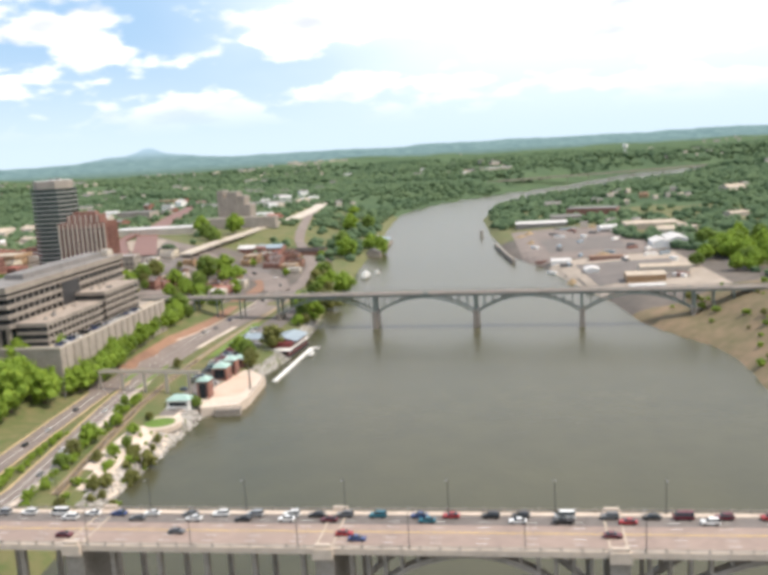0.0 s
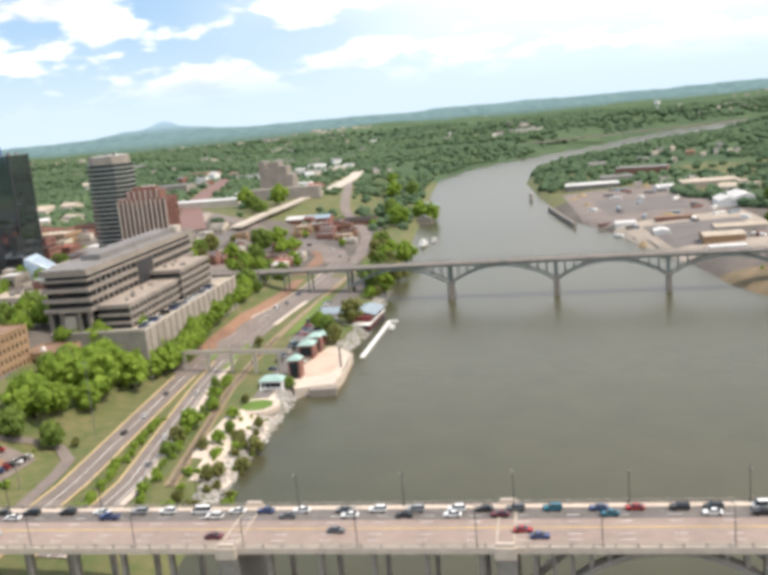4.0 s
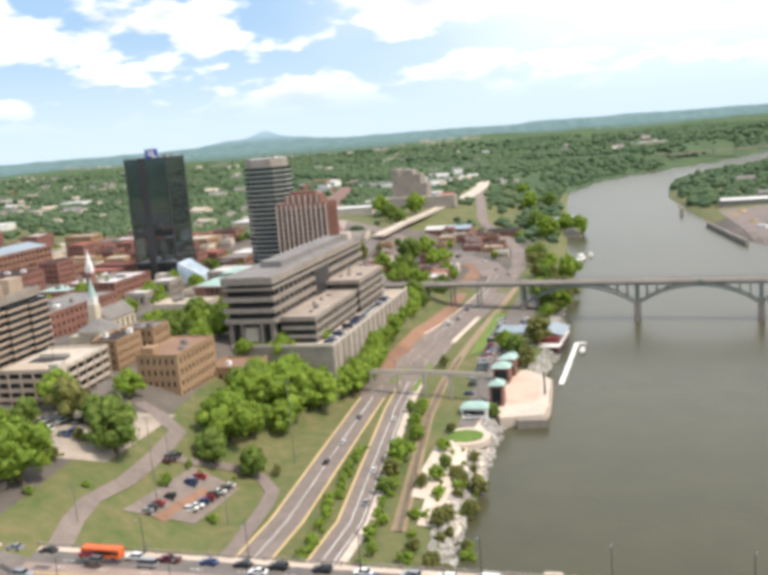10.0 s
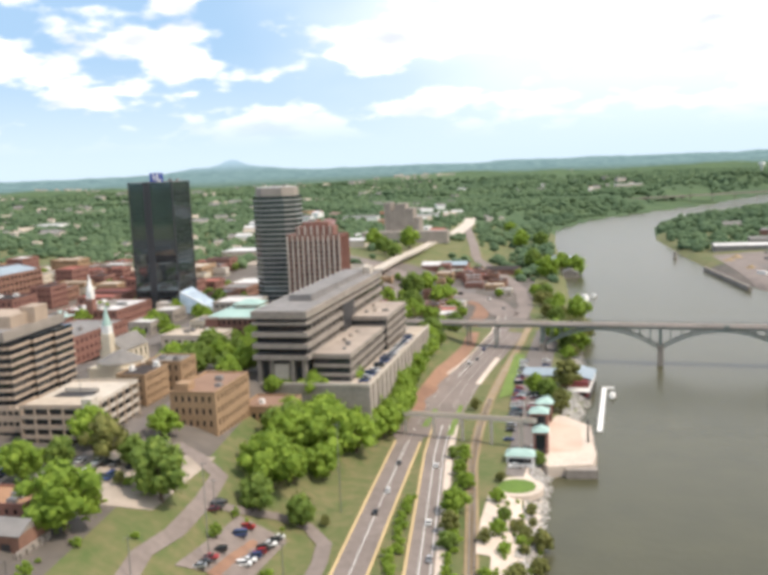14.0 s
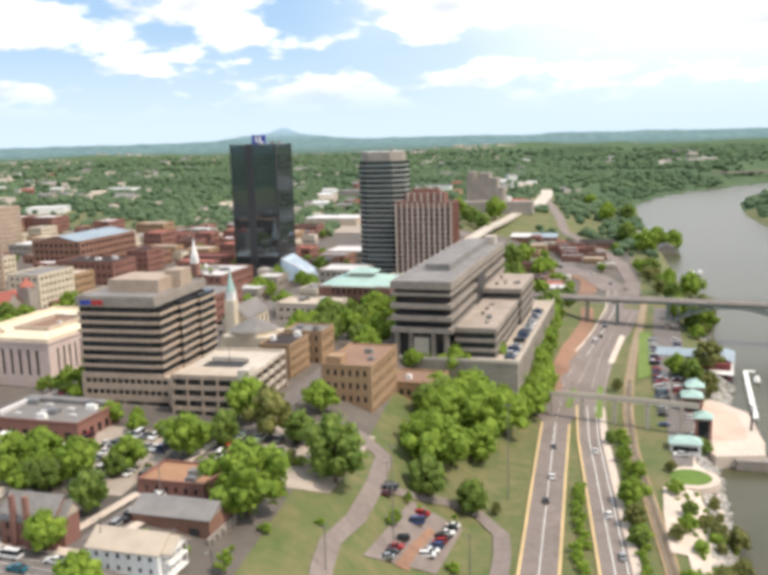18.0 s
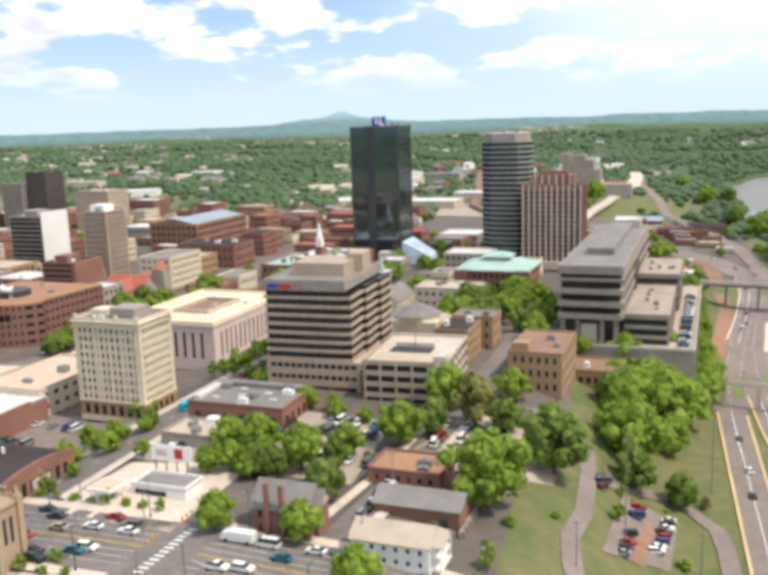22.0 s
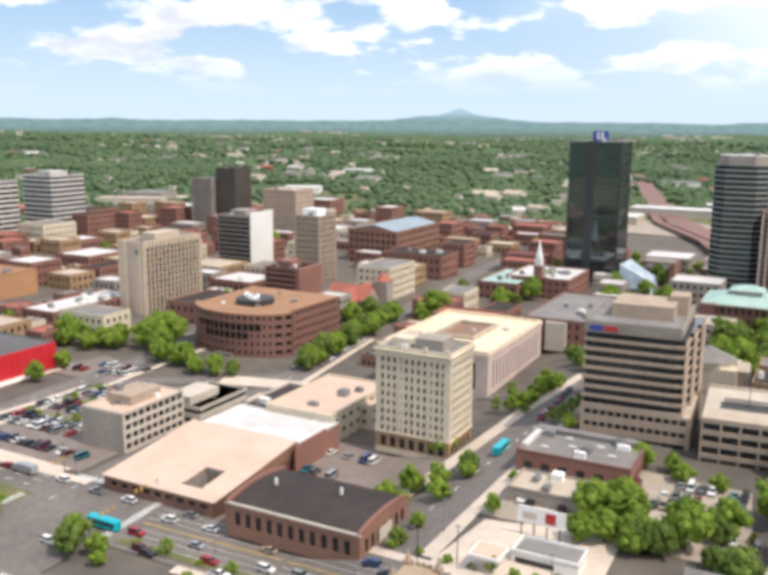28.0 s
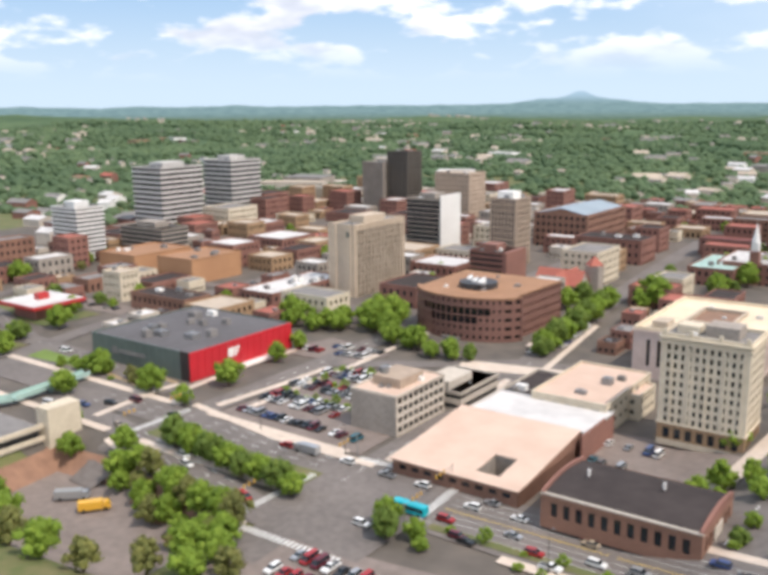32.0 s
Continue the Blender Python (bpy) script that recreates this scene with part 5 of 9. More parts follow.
def school():
    w, d, h = 41, 27, 7.6
    o = thing("brick_drill_hall", -414, 266, 26.5, label="red-brick hall with a gently curved dark roof", category="hall")
    part("plinth", boxes((-w, 0, -1.5, 0, d, 0.4)), M["brown_brick"], o)
    punched(o, w, d, 0.4, h, 1, 11, 7, 0.55, 0.55, "brown_brick", base=0.2, single=30, margin=2, wall_label="red-brick walls with tall windows")
    part("coping", boxes((-w - 0.2, -0.2, h, 0.2, 0.6, h + 0.5)), M["pale_concrete"], o)
    bm = bmesh.new()
    prev = None
    for k in range(15):
        u = k / 14
        y = 0.6 + (d - 1.2) * u
        z = h + 0.1 + 1.5 * math.sin(math.pi * u) ** 0.8
        row = [bm.verts.new((-w + 0.3, y, z)), bm.verts.new((-0.8, y, z))]
        if prev:
            bm.faces.new((prev[0], prev[1], row[1], row[0]))
        prev = row
    part("roof", bm, M["roof_dark"], o, "dark curved membrane roof")
    for x in (-0.8, -w):
        bm = bmesh.new()
        pts = [(0, h - 0.2)] + [(d * k / 14, h + 0.9 + 1.5 * math.sin(math.pi * k / 14) ** 0.8) for k in range(15)] + [(d, h - 0.2)]
        a = [bm.verts.new((x, y, z)) for y, z in pts]
        b = [bm.verts.new((x + 0.8, y, z)) for y, z in pts]
        bm.faces.new(a[::-1])
        bm.faces.new(b)
        for i in range(len(pts)):
            bm.faces.new((a[i], a[(i + 1) % len(pts)], b[(i + 1) % len(pts)], b[i]))
        bmesh.ops.recalc_face_normals(bm, faces=bm.faces)
        part("end_gable", bm, M["brick"], o, "stepped brick end wall")
    part("doorway", boxes((0.0, 10, 0, 0.25, 17, 5.4)), M["pale_concrete"], o, "pale stone doorway surround")
    for x, y in ((-33, 12), (-14, 15)):
        part("roof_vent", tube(bmesh.new(), (x, y, h + 2.4), (x, y, h + 4.2), 0.4, 0.4, 8), M["white_paint"], o)
    # the building with the pink roof and its open court
    w2, d2, h2 = 40, 40, 9.2
    p = thing("pink_roofed_building", -455.5, 271, 26, label="brick building with a sloping pink roof and open court", category="building")
    part("plinth", boxes((-w2, 0, -1.5, 0, d2, 0.3)), M["brown_brick"], p)
    punched(p, w2, d2, 0.3, h2 - 2.6, 2, 9, 0, 0.6, 0.45, "brown_brick", single=24, margin=1.5)
    bm = bmesh.new()
    cx0, cx1, cy0, cy1 = -15, -8, 4.5, 15.5

    def rz(x, y):
        return h2 - 2.4 + 4.2 * (y / d2) ** 1.1
    xs, ys = [-w2 - 0.5, cx0, cx1, 0.3], [-0.6, cy0, cy1, d2]
    g = [[bm.verts.new((x, y, rz(x, max(y, 0)))) for x in xs] for y in ys]
    for j in range(3):
        for i in range(3):
            if (i, j) != (1, 1):
                bm.faces.new((g[j][i], g[j][i + 1], g[j + 1][i + 1], g[j + 1][i]))
    ret = bmesh.ops.extrude_face_region(bm, geom=bm.faces[:])
    for v in [e for e in ret["geom"] if isinstance(e, bmesh.types.BMVert)]:
        v.co.z += 0.35
    bmesh.ops.recalc_face_normals(bm, faces=bm.faces)
    part("roof", bm, M["roof_pink"], p, "sloping pink membrane roof")
    for b in ((cx0 - 0.3, cy0 - 0.3, cx1 + 0.3, cy0), (cx0 - 0.3, cy1, cx1 + 0.3, cy1 + 0.3), (cx0 - 0.3, cy0, cx0, cy1), (cx1, cy0, cx1 + 0.3, cy1)):
        part("court_wall", boxes((b[0], b[1], 0.5, b[2], b[3], rz(0, (b[1] + b[3]) / 2) - 0.05)), M["dark_concrete"], p)
    part("court_floor", boxes((cx0, cy0, 0.5, cx1, cy1, 0.8)), M["concrete"], p)
    for x in (-w2, -0.4):
        bm = bmesh.new()
        pts = [(0, 0.3), (d2, 0.3), (d2, rz(0, d2)), (0, rz(0, 0))]
        a = [bm.verts.new((x, y, z)) for y, z in pts]
        b2 = [bm.verts.new((x + 0.4, y, z)) for y, z in pts]
        bm.faces.new(a[::-1]), bm.faces.new(b2)
        for i in range(4):
            bm.faces.new((a[i], a[(i + 1) % 4], b2[(i + 1) % 4], b2[i]))
        bmesh.ops.recalc_face_normals(bm, faces=bm.faces)
        part("side_wall", bm, M["brown_brick"], p)
    q = thing("white_roofed_building", -449, 311, 26, label="brick building with a bright white membrane roof", category="building")
    part("wall", boxes((-40, 0, -1, 0, 22, 10.2)), M["brick"], q)
    flat_roof(q, 40, 22, 10.2, "roof_white", "roof_white", 0.5)
    part("end_wall", boxes((-0.3, -4, -1, 0.3, 14, 11)), M["brick"], q)


school()

o = house_block("cream_annex", (-449, 332), 27, 26, 42, 38, 3, 5, 8, "cream", "roof_pink", "three-storey cream annex with a pinkish flat roof", wf=0.5, hf=0.4, units=3)
o = house_block("cream_link", (-443, 352), 27, 0.001 + 22, 16, 36, 3, 7, 4, "cream", "roof_pink", "low cream link block beside the tower", wf=0.6, hf=0.42, units=1)

# the brick shop with skylights, the low ruin beside it and the filling station
o = house_block("brick_shop", (-364, 338), 27, 36, 24, 33.5, 1, 6, 5, "brick", "roof_slate", "one-storey brick shop with a dark roof and skylights", hf=0.4, units=5)
for x, y in ((-30, 6), (-22, 10), (-14, 14), (-25, 17), (-9, 8)):
    part("skylight", boxes((x, y, 8.1, x + 2.4, y + 1.3, 8.6)), M["roof_white"], o, "white domed skylight")
part("roof_edge", boxes((-36, 20, 8, -2, 23.6, 9.6)), M["roof_grey"], o, "pale raised roof edge")
part("roof_edge", boxes((-35.6, 4, 8, -33.6, 20, 9.2)), M["roof_white"], o)
o = house_block("low_flat_store", (-366, 314), 27, 31, 15, 31.4, 1, 0, 0, "concrete", "roof_pale", "low weathered store with a stained flat roof", units=5)
o = thing("filling_station", -370, 280, 27, label="white flat-roofed filling station kiosk with a low parapet", category="filling station")
part("wall", boxes((-17, 0, -1, 0, 9, 3.4)), M["white_paint"], o)
part("window_band", boxes((-16, -0.06, 0.9, -6, 0.0, 2.4)), M["glass"], o)
flat_roof(o, 17, 9, 3.4, "roof_grey", "white_paint", 0.8)
o = thing("forecourt_canopy", -388, 273, 27, label="square white forecourt canopy on slim posts", category="canopy")
part("canopy", boxes((-8, 0, 4.2, 0, 8, 5)), M["white_paint"], o)
part("canopy_roof", boxes((-7.6, 0.4, 5, -0.4, 7.6, 5.04)), M["roof_pink"], o)
for x in (-7, -1):
    for y in (1, 7):
        part("post", tube(bmesh.new(), (x, y, 0), (x, y, 4.2), 0.15, 0.15, 6), M["white_paint"], o)
part("fuel_pump", boxes((-4.6, 3.4, 0, -3.6, 4.2, 1.6)), M["white_paint"], o)
patch([(-404, 268), (-366, 263), (-362, 308), (-398, 302)], 0.3, "forecourt", M["sidewalk"], "sunlit pale concrete forecourt", "forecourt")
o = thing("billboard", -376, 296, 27, label="roadside billboard with a white poster on posts", category="billboard")
part("panel", boxes((-13, 0, 4.5, 0, 0.4, 9)), M["white_paint"], o, "white poster panel")
part("poster_shape", boxes((-11.6, -0.05, 5.6, -7.8, 0, 7.6)), M["pink_stone"], o, "faded pink plain shape")
part("poster_shape", boxes((-5.4, -0.05, 5.2, -2.6, 0, 8.2), (-4.7, -0.07, 5.9, -3.3, -0.05, 7.5)), M["red_paint"], o, "red plain shape")
for x in (-12, -8.5, -5, -1.5):
    part("post", tube(bmesh.new(), (x, 0.3, -1), (x, 0.3, 4.6), 0.2, 0.2, 6), M["dark_metal"], o)


def brick_house():
    w, d, h = 15, 11, 7.5
    o = thing("brick_house", -331, 266, 26.3, label="old red-brick house with a grey gabled roof and chimneys", category="house")
    part("base", boxes((-w, 0, -1.5, 0, d, 0)), M["brick"], o)
    punched(o, w, d, 0, h, 2, 5, 3, 0.34, 0.5, "brick", single=24, margin=0.8)
    gable(o, w, d, h, 5.0, "roof_slate", "brick", "x")
    for x in (-10.5, -6.5):
        part("chimney", boxes((x - 0.6, -0.9, 0, x + 0.6, 0.2, h + 6.5)), M["brick"], o, "tall red-brick chimney")
    part("cross_gable", prism([(0.02, 3), (1.6, 3), (1.6, 9), (0.02, 9)], -1, h), M["brick"], o)
    part("pediment", boxes((0.3, 2.6, h - 0.1, 1.8, 9.4, h + 0.3)), M["roof_pale"], o)
    gable(o, 6, 6.6, h + 0.3, 3.4, "roof_slate", "roof_pale", "x", x0=2.0, y0=2.7)
    q = thing("gabled_white_house", -300, 259, 25, label="white wooden house with porch gables and a pale roof", category="house")
    part("base", boxes((-19, 0, -1.5, 0, 10, 0)), M["white_paint"], q)
    punched(q, 19, 10, 0, 6, 2, 6, 4, 0.34, 0.45, "white_paint", single=24, margin=0.8)
    gable(q, 19, 10, 6, 3, "roof_pale", "white_paint", "x")
    part("porch", boxes((0, 1, 0, 2.6, 9, 0.4), (0, 1, 3, 2.6, 9, 3.3), (0.1, 1, 5.8, 2.6, 9, 6.1)), M["white_paint"], q, "two-storey white porch")
    for y in (1.2, 3.7, 6.3, 8.8):
        part("porch_post", tube(bmesh.new(), (2.4, y, 0.4), (2.4, y, 5.9), 0.14, 0.14, 6), M["white_paint"], q)
    gable(q, 5, 8, 6.1, 2.4, "roof_pale", "white_paint", "x", x0=2.8, y0=1)
    o = house_block("flat_brick_building", (-305, 300), 24.5, 21, 15, 30.5, 2, 6, 4, "brick", "roof_orange", "two-storey brick building with an orange gravel roof", wf=0.35, hf=0.45, units=2)
    q = thing("gabled_shed", -297, 283, 23.5, label="brick shed with a grey gabled metal roof", category="shed")
    part("wall", boxes((-23, 0, -1.5, 0, 12, 5.2)), M["brown_brick"], q)
    gable(q, 23, 12, 5.2, 2.6, "roof_grey", "dark_concrete", "x")
    part("door", boxes((-6, -0.08, -0.5, -3, 0, 2.6)), M["dark_metal"], q)
    part("retaining_wall", boxes((0.5, -3, -3, 1.2, 13, 1.5)), M["dark_concrete"], q)
    for y in (-2, 1, 4, 7, 10):
        part("buttress", boxes((1.2, y, -3, 2.0, y + 0.6, 1.2)), M["dark_concrete"], q)


brick_house()


def church_tower():
    o = thing("stone_church_tower", -390, 232, 26, label="square tan stone church tower with corner pinnacles", category="church tower")
    part("shaft", boxes((-7, 0, -1, 0, 7, 19)), M["cream_stone"], o, "rough tan stone shaft")
    for x in (-7, 0):
        for y in (0, 7):
            part("buttress", boxes((x - 0.8, y - 0.8, -1, x + 0.8, y + 0.8, 20)), M["cream_stone"], o)
            part("pinnacle", tube(bmesh.new(), (x, y, 20), (x, y, 22.6), 0.7, 0.05, 6), M["cream_stone"], o)
    part("belfry_band", boxes((-7.4, -0.4, 18.4, 0.4, 7.4, 19.2)), M["cream_stone"], o)
    for k in range(5):
        for s in (-0.35, 6.95):
            part("merlon", boxes((-6.6 + k * 1.4, s, 19.2, -5.8 + k * 1.4, s + 0.4, 20.2)), M["cream_stone"], o)
    for x in (-4.9, -2.9):
        part("louvre", boxes((x, -0.08, 10, x + 0.9, 0.0, 16)), M["dark_metal"], o, "dark pointed belfry opening")
        part("louvre", boxes((0, -x - 0.9, 10, 0.08, -x, 16)), M["dark_metal"], o)
    part("roof", boxes((-6.5, 0.5, 18.9, -0.5, 6.5, 19.1)), M["roof_brown"], o)
    part("nave", boxes((-26, -14, -1, -7.5, 5, 9)), M["cream_stone"], o)
    gable(o, 18.5, 19, 9, 6, "roof_slate", "cream_stone", "x", x0=-7.5, y0=-14)


M["cream_stone"] = material("tan_rubble_stone", (0.42, 0.32, 0.22), 0.9, second=(0.3, 0.22, 0.15), grain=1.2, broad=0.2, bump=0.2)
church_tower()


# ---- the long terraced government building above the riverside drive ----
def terraced_offices():
    o = thing("terraced_concrete_offices", -255, 443.5, 15.2, label="long terraced concrete office complex with dark ribbon windows", category="government building")
    o.matrix_world = o.matrix_world @ Matrix.Scale(0.94, 4)
    z, D = 8, 150
    H = 60 - z
    part("upper_glazing", boxes((-26.4, 2.5, 24 - z, -0.9, D - 1, H - 2)), M["glass"], o, "dark ribbon glazing")
    for za, zb in ((36.5, 38.6), (42.0, 44.2), (47.6, 49.8), (53.4, 54.6), (56.4, 60)):
        part("spandrel", boxes((-27.6, -1.5, za - z, 0.6, D, zb - z)), M["dark_concrete"], o, "weathered concrete spandrel")
    part("base_wall", boxes((-26, 3.5, 4, -1.5, D - 2, 26 - z)), M["dark_concrete"], o)
    for x in (-25.5, -19, -8.5, -2.5):
        part("pier", boxes((x - 1, 0.5, 6, x + 1, 3.5, 37 - z)), M["dark_concrete"], o)
    part("stair_panel", boxes((-17.4, 0.2, 8, -10.6, 3.4, 34 - z)), M["pale_concrete"], o, "plain pale stair tower panel")
    fin = mesh_of("fin", boxes((-0.25, -0.5, 0, 0.25, 0, 16)), M["dark_concrete"])
    for k in range(22):
        part("fin", fin, None, o, at=Matrix.Translation((-0.3, 8 + k * 6.4, 38 - z)) @ Matrix.Rotation(math.pi / 2, 4, "Z"))
    part("roof", boxes((-26.8, -0.7, H, -0.2, D - 1, H + 0.15)), M["roof_grey"], o, "stained grey membrane roof")
    part("roof_house", boxes((-19, 30, H + 0.1, -7, D - 16, H + 3.4)), M["roof_grey"], o, "long rooftop machine house")
    part("roof_house", boxes((-9, D - 16, H + 0.1, -3, D - 8, H + 4.6)), M["pale_concrete"], o)
    # a dark box proud of the front paints the shade of a set-back bay
    part("recess", boxes((-1.2, 60, 38 - z, 0.75, 82, 53 - z)), M["dark_metal"], o, "deep shaded recess")
    for name, x0, x1, y0, y1, top in (("front_terrace", 0.7, 19.6, 4, 74, 38.5), ("rear_terrace", 0.7, 21, 75, 126, 44)):
        part(name + "_glazing", boxes((x0, y0 + 0.8, 20 - z, x1 - 0.9, y1 - 0.5, top - z - 0.4)), M["glass"], o)
        for k in range(3 if top < 40 else 4):
            zz = top - z - 2.2 - k * 4.4
            part("spandrel", boxes((x0 - 0.05, y0, zz, x1, y1, zz + (2.2 if k == 0 else 1.6))), M["dark_concrete"], o, "weathered concrete spandrel")
        part("roof", boxes((x0 + 0.4, y0 + 0.6, top - z, x1 - 0.6, y1 - 0.6, top - z + 0.12)), M["roof_brownish"], o, "stained pinkish-brown roof")
        for k in range(int((y1 - y0) / 5.2)):
            part("column", boxes((x1 - 0.9, y0 + 1.5 + k * 5.2, 24 - z - 4, x1 + 0.1, y0 + 2.4 + k * 5.2, top - z - 2.2)), M["dark_concrete"], o)
        roof_units(o, x1 - x0, y1 - y0, top - z + 0.1, 5, x0=x1, y0=y0, big=3, mats=("roof_grey", "concrete"))
    part("parking_terrace", boxes((-24, -4, -10, 30.5, 146, 25 - z)), M["concrete"], o, "broad concrete parking terrace")
    part("terrace_wall", boxes((30, -4, 25 - z, 30.6, 146, 26.3 - z)), M["pale_concrete"], o)
    part("terrace_wall", boxes((-24, -4.4, 25 - z, 30.6, -3.8, 26.3 - z)), M["pale_concrete"], o)
    part("terrace_floor", boxes((19.8, -3, 25 - z, 29.9, 145, 25.05 - z)), M["roof_pale"], o)
    rib = mesh_of("wall_rib", boxes((0, -0.4, -9, 0.5, 0.4, 16.5)), M["dark_concrete"])
    for k in range(16):
        part("wall_rib", rib, None, o, at=Matrix.Translation((30.5, 2 + k * 9, 0.4)))


M["roof_brownish"] = material("stained_terrace_roof", (0.4, 0.33, 0.27), 0.9, second=(0.27, 0.225, 0.19), grain=0.2, broad=0.07)
terraced_offices()


# ---- the three towers ----
def mirror_tower():
    w, d, z0 = 34.5, 28, 29
    h = 121 - z0
    o = thing("mirror_glass_tower", -398.5, 668, z0, label="tall dark mirror-glass office tower with a rooftop sign", category="skyscraper")
    part("shaft", boxes((-w + 0.3, 0.3, 0, -0.3, d - 0.3, h)), M["blue_glass"], o, "dark reflecting glass shaft")
    # the notch's shade is painted as a black strip standing proud of the glass
    part("slot", boxes((-w * 0.66, 0.02, 0, -w * 0.50, 0.31, h + 0.4)), M["dark_metal"], o, "black recessed slot")
    mv = bmesh.new()
    for k in range(1, 14):
        x = -w + k * w / 14
        box(mv, x - 0.07, 0.2, 0, x + 0.07, 0.3, h)
    for k in range(1, 11):
        y = k * d / 11
        box(mv, -0.3, y - 0.07, 0, -0.2, y + 0.07, h)
    part("mullion_grid", mv, M["dark_metal"], o)
    band = mesh_of("floor_line", boxes((-w + 0.22, 0.22, 0, -0.22, d - 0.22, 0.28)), M["dark_metal"])
    for k in range(1, 27):
        part("floor_line", band, None, o, at=Matrix.Translation((0, 0, k * h / 27)))
    for x in (-w, -0.9):
        for y in (0.0, d - 0.9):
            part("corner_trim", boxes((x, y, 0, x + 0.9, y + 0.9, h + 0.5)), M["dark_metal"], o)
    part("roof", boxes((-w + 0.4, 0.4, h, -0.4, d - 0.4, h + 0.3)), M["roof_grey"], o)
    part("sign_frame", boxes((-22, 10, h + 0.3, -12, 11, h + 6.6)), M["blue_sign"], o, "blue rooftop sign")
    part("sign_shape", boxes((-19.4, 9.8, h + 2, -18, 10, h + 6), (-16.6, 9.8, h + 2, -15.2, 10, h + 6), (-19.4, 9.8, h + 1.6, -15.2, 10, h + 2.6)), M["white_paint"], o, "white plain shape")
    roof_units(o, w, d, h + 0.3, 4)
    q = thing("glass_pavilion", -383, 654, 29, label="sloping blue-white glass pavilion beside the tower", category="pavilion")
    bm = bmesh.new()
    v = [bm.verts.new(p) for p in ((-12, 0, 0), (10, 0, 0), (10, 16, 0), (-12, 16, 0), (-12, 2, 15), (-8, 14, 17), (8, 14, 7), (8, 2, 5))]
    for f in ((0, 1, 7, 4), (1, 2, 6, 7), (2, 3, 5, 6), (3, 0, 4, 5), (4, 7, 6, 5)):
        bm.faces.new([v[i] for i in f])
    part("glass_hull", bm, M["pale_glass"], q)
    part("ridge_bar", tube(bmesh.new(), (-12, 2, 15), (8, 2, 5), 0.3, 0.3, 6), M["white_paint"], q)


M["pale_glass"] = glass("pale_pavilion_glass", (0.5, 0.6, 0.7), 0.15, 0.2)
mirror_tower()


def riverside_tower():
    w, d, z0 = 32, 26, 28
    h = 108 - z0
    o = thing("dark_glass_tower", -311, 663, z0, label="dark glass office tower with cut-off corners and pale bands", category="skyscraper")
    c = 7

    def oct_plan(e=0.0):
        return [(-w + c - e, -e), (-c + e, -e), (e, c - e), (e, d - c + e), (-c + e, d + e), (-w + c - e, d + e), (-w - e, d - c + e), (-w - e, c - e)]
    part("shaft", prism(oct_plan(), 0, h), M["green_glass"], o, "dark green-grey glass shaft")
    band = mesh_of("floor_band", prism(oct_plan(0.18), 0, 1.1), M["tower_band"])
    for k in range(1, 24):
        part("floor_band", band, None, o, at=Matrix.Translation((0, 0, k * h / 24)))
    part("crown", prism(oct_plan(-1.5), h, h + 6), M["concrete"], o, "pale setback crown")
    part("roof", prism(oct_plan(-2.2), h + 6, h + 6.4), M["roof_white"], o)
    roof_units(o, w - 8, d - 8, h + 6.4, 3, x0=-4, y0=4)


M["tower_band"] = material("pale_tower_band", (0.3, 0.3, 0.28), 0.5, second=(0.22, 0.22, 0.21))
riverside_tower()


def ribbed_hotel():
    w, d, z0 = 38, 20, 28
    h = 81 - z0
    o = thing("ribbed_brick_tower", -276, 644, z0, label="tall red-brown brick hotel with pale vertical ribs", category="hotel")
    part("body", boxes((-w, 0, 0, 0, d, h)), M["brick"], o)
    east = bmesh.new()
    for k in range(11):
        x = -w + 0.9 + k * (w - 1.8) / 10
        part("rib", boxes((x - 0.55, -0.7, 3, x + 0.55, 0, h + 0.4)), M["pale_concrete"], o, "pale vertical rib")
        if k < 10:
            pane = UNIT.setdefault("rib_s", mesh_of("window_pane", boxes((1.0, -0.08, 0, 2.9, 0.02, 1.7)), M["glass"]))
            for f in range(15):
                if f >= 7:
                    part("window_pane", pane, None, o, at=Matrix.Translation((x, 0, 5 + f * (h - 7) / 15)))
                else:
                    box(east, x + 1.0, -0.08, 5 + f * (h - 7) / 15, x + 2.9, 0.02, 6.7 + f * (h - 7) / 15)
    for k in range(6):
        y = 0.9 + k * (d - 1.8) / 5
        part("rib", boxes((0, y - 0.5, 3, 0.7, y + 0.5, h + 0.4)), M["brick"], o)
        if k < 5:
            for f in range(0, 15):
                box(east, -0.02, y + 1.1, 5 + f * (h - 7) / 15, 0.08, y + 2.7, 6.7 + f * (h - 7) / 15)
    tagged(part("glazing", east, M["glass"], o), kind="stuff")
    part("base", boxes((-w - 2, -3, 0, 3, d + 3, 5)), M["pale_concrete"], o)
    flat_roof(o, w, d, h, "roof_grey", "brick", 1.0)
    part("attic", boxes((-w + 6, 4, h, -6, d - 4, h + 6.5)), M["brick"], o)
    for k in range(6):
        x = -w + 8 + k * (w - 16) / 5
        part("attic_rib", boxes((x - 0.5, 3.4, h, x + 0.5, 4, h + 6.8)), M["pale_concrete"], o)
    part("attic_roof", boxes((-w + 10, 7, h + 6.5, -10, d - 7, h + 9)), M["brick"], o)


ribbed_hotel()


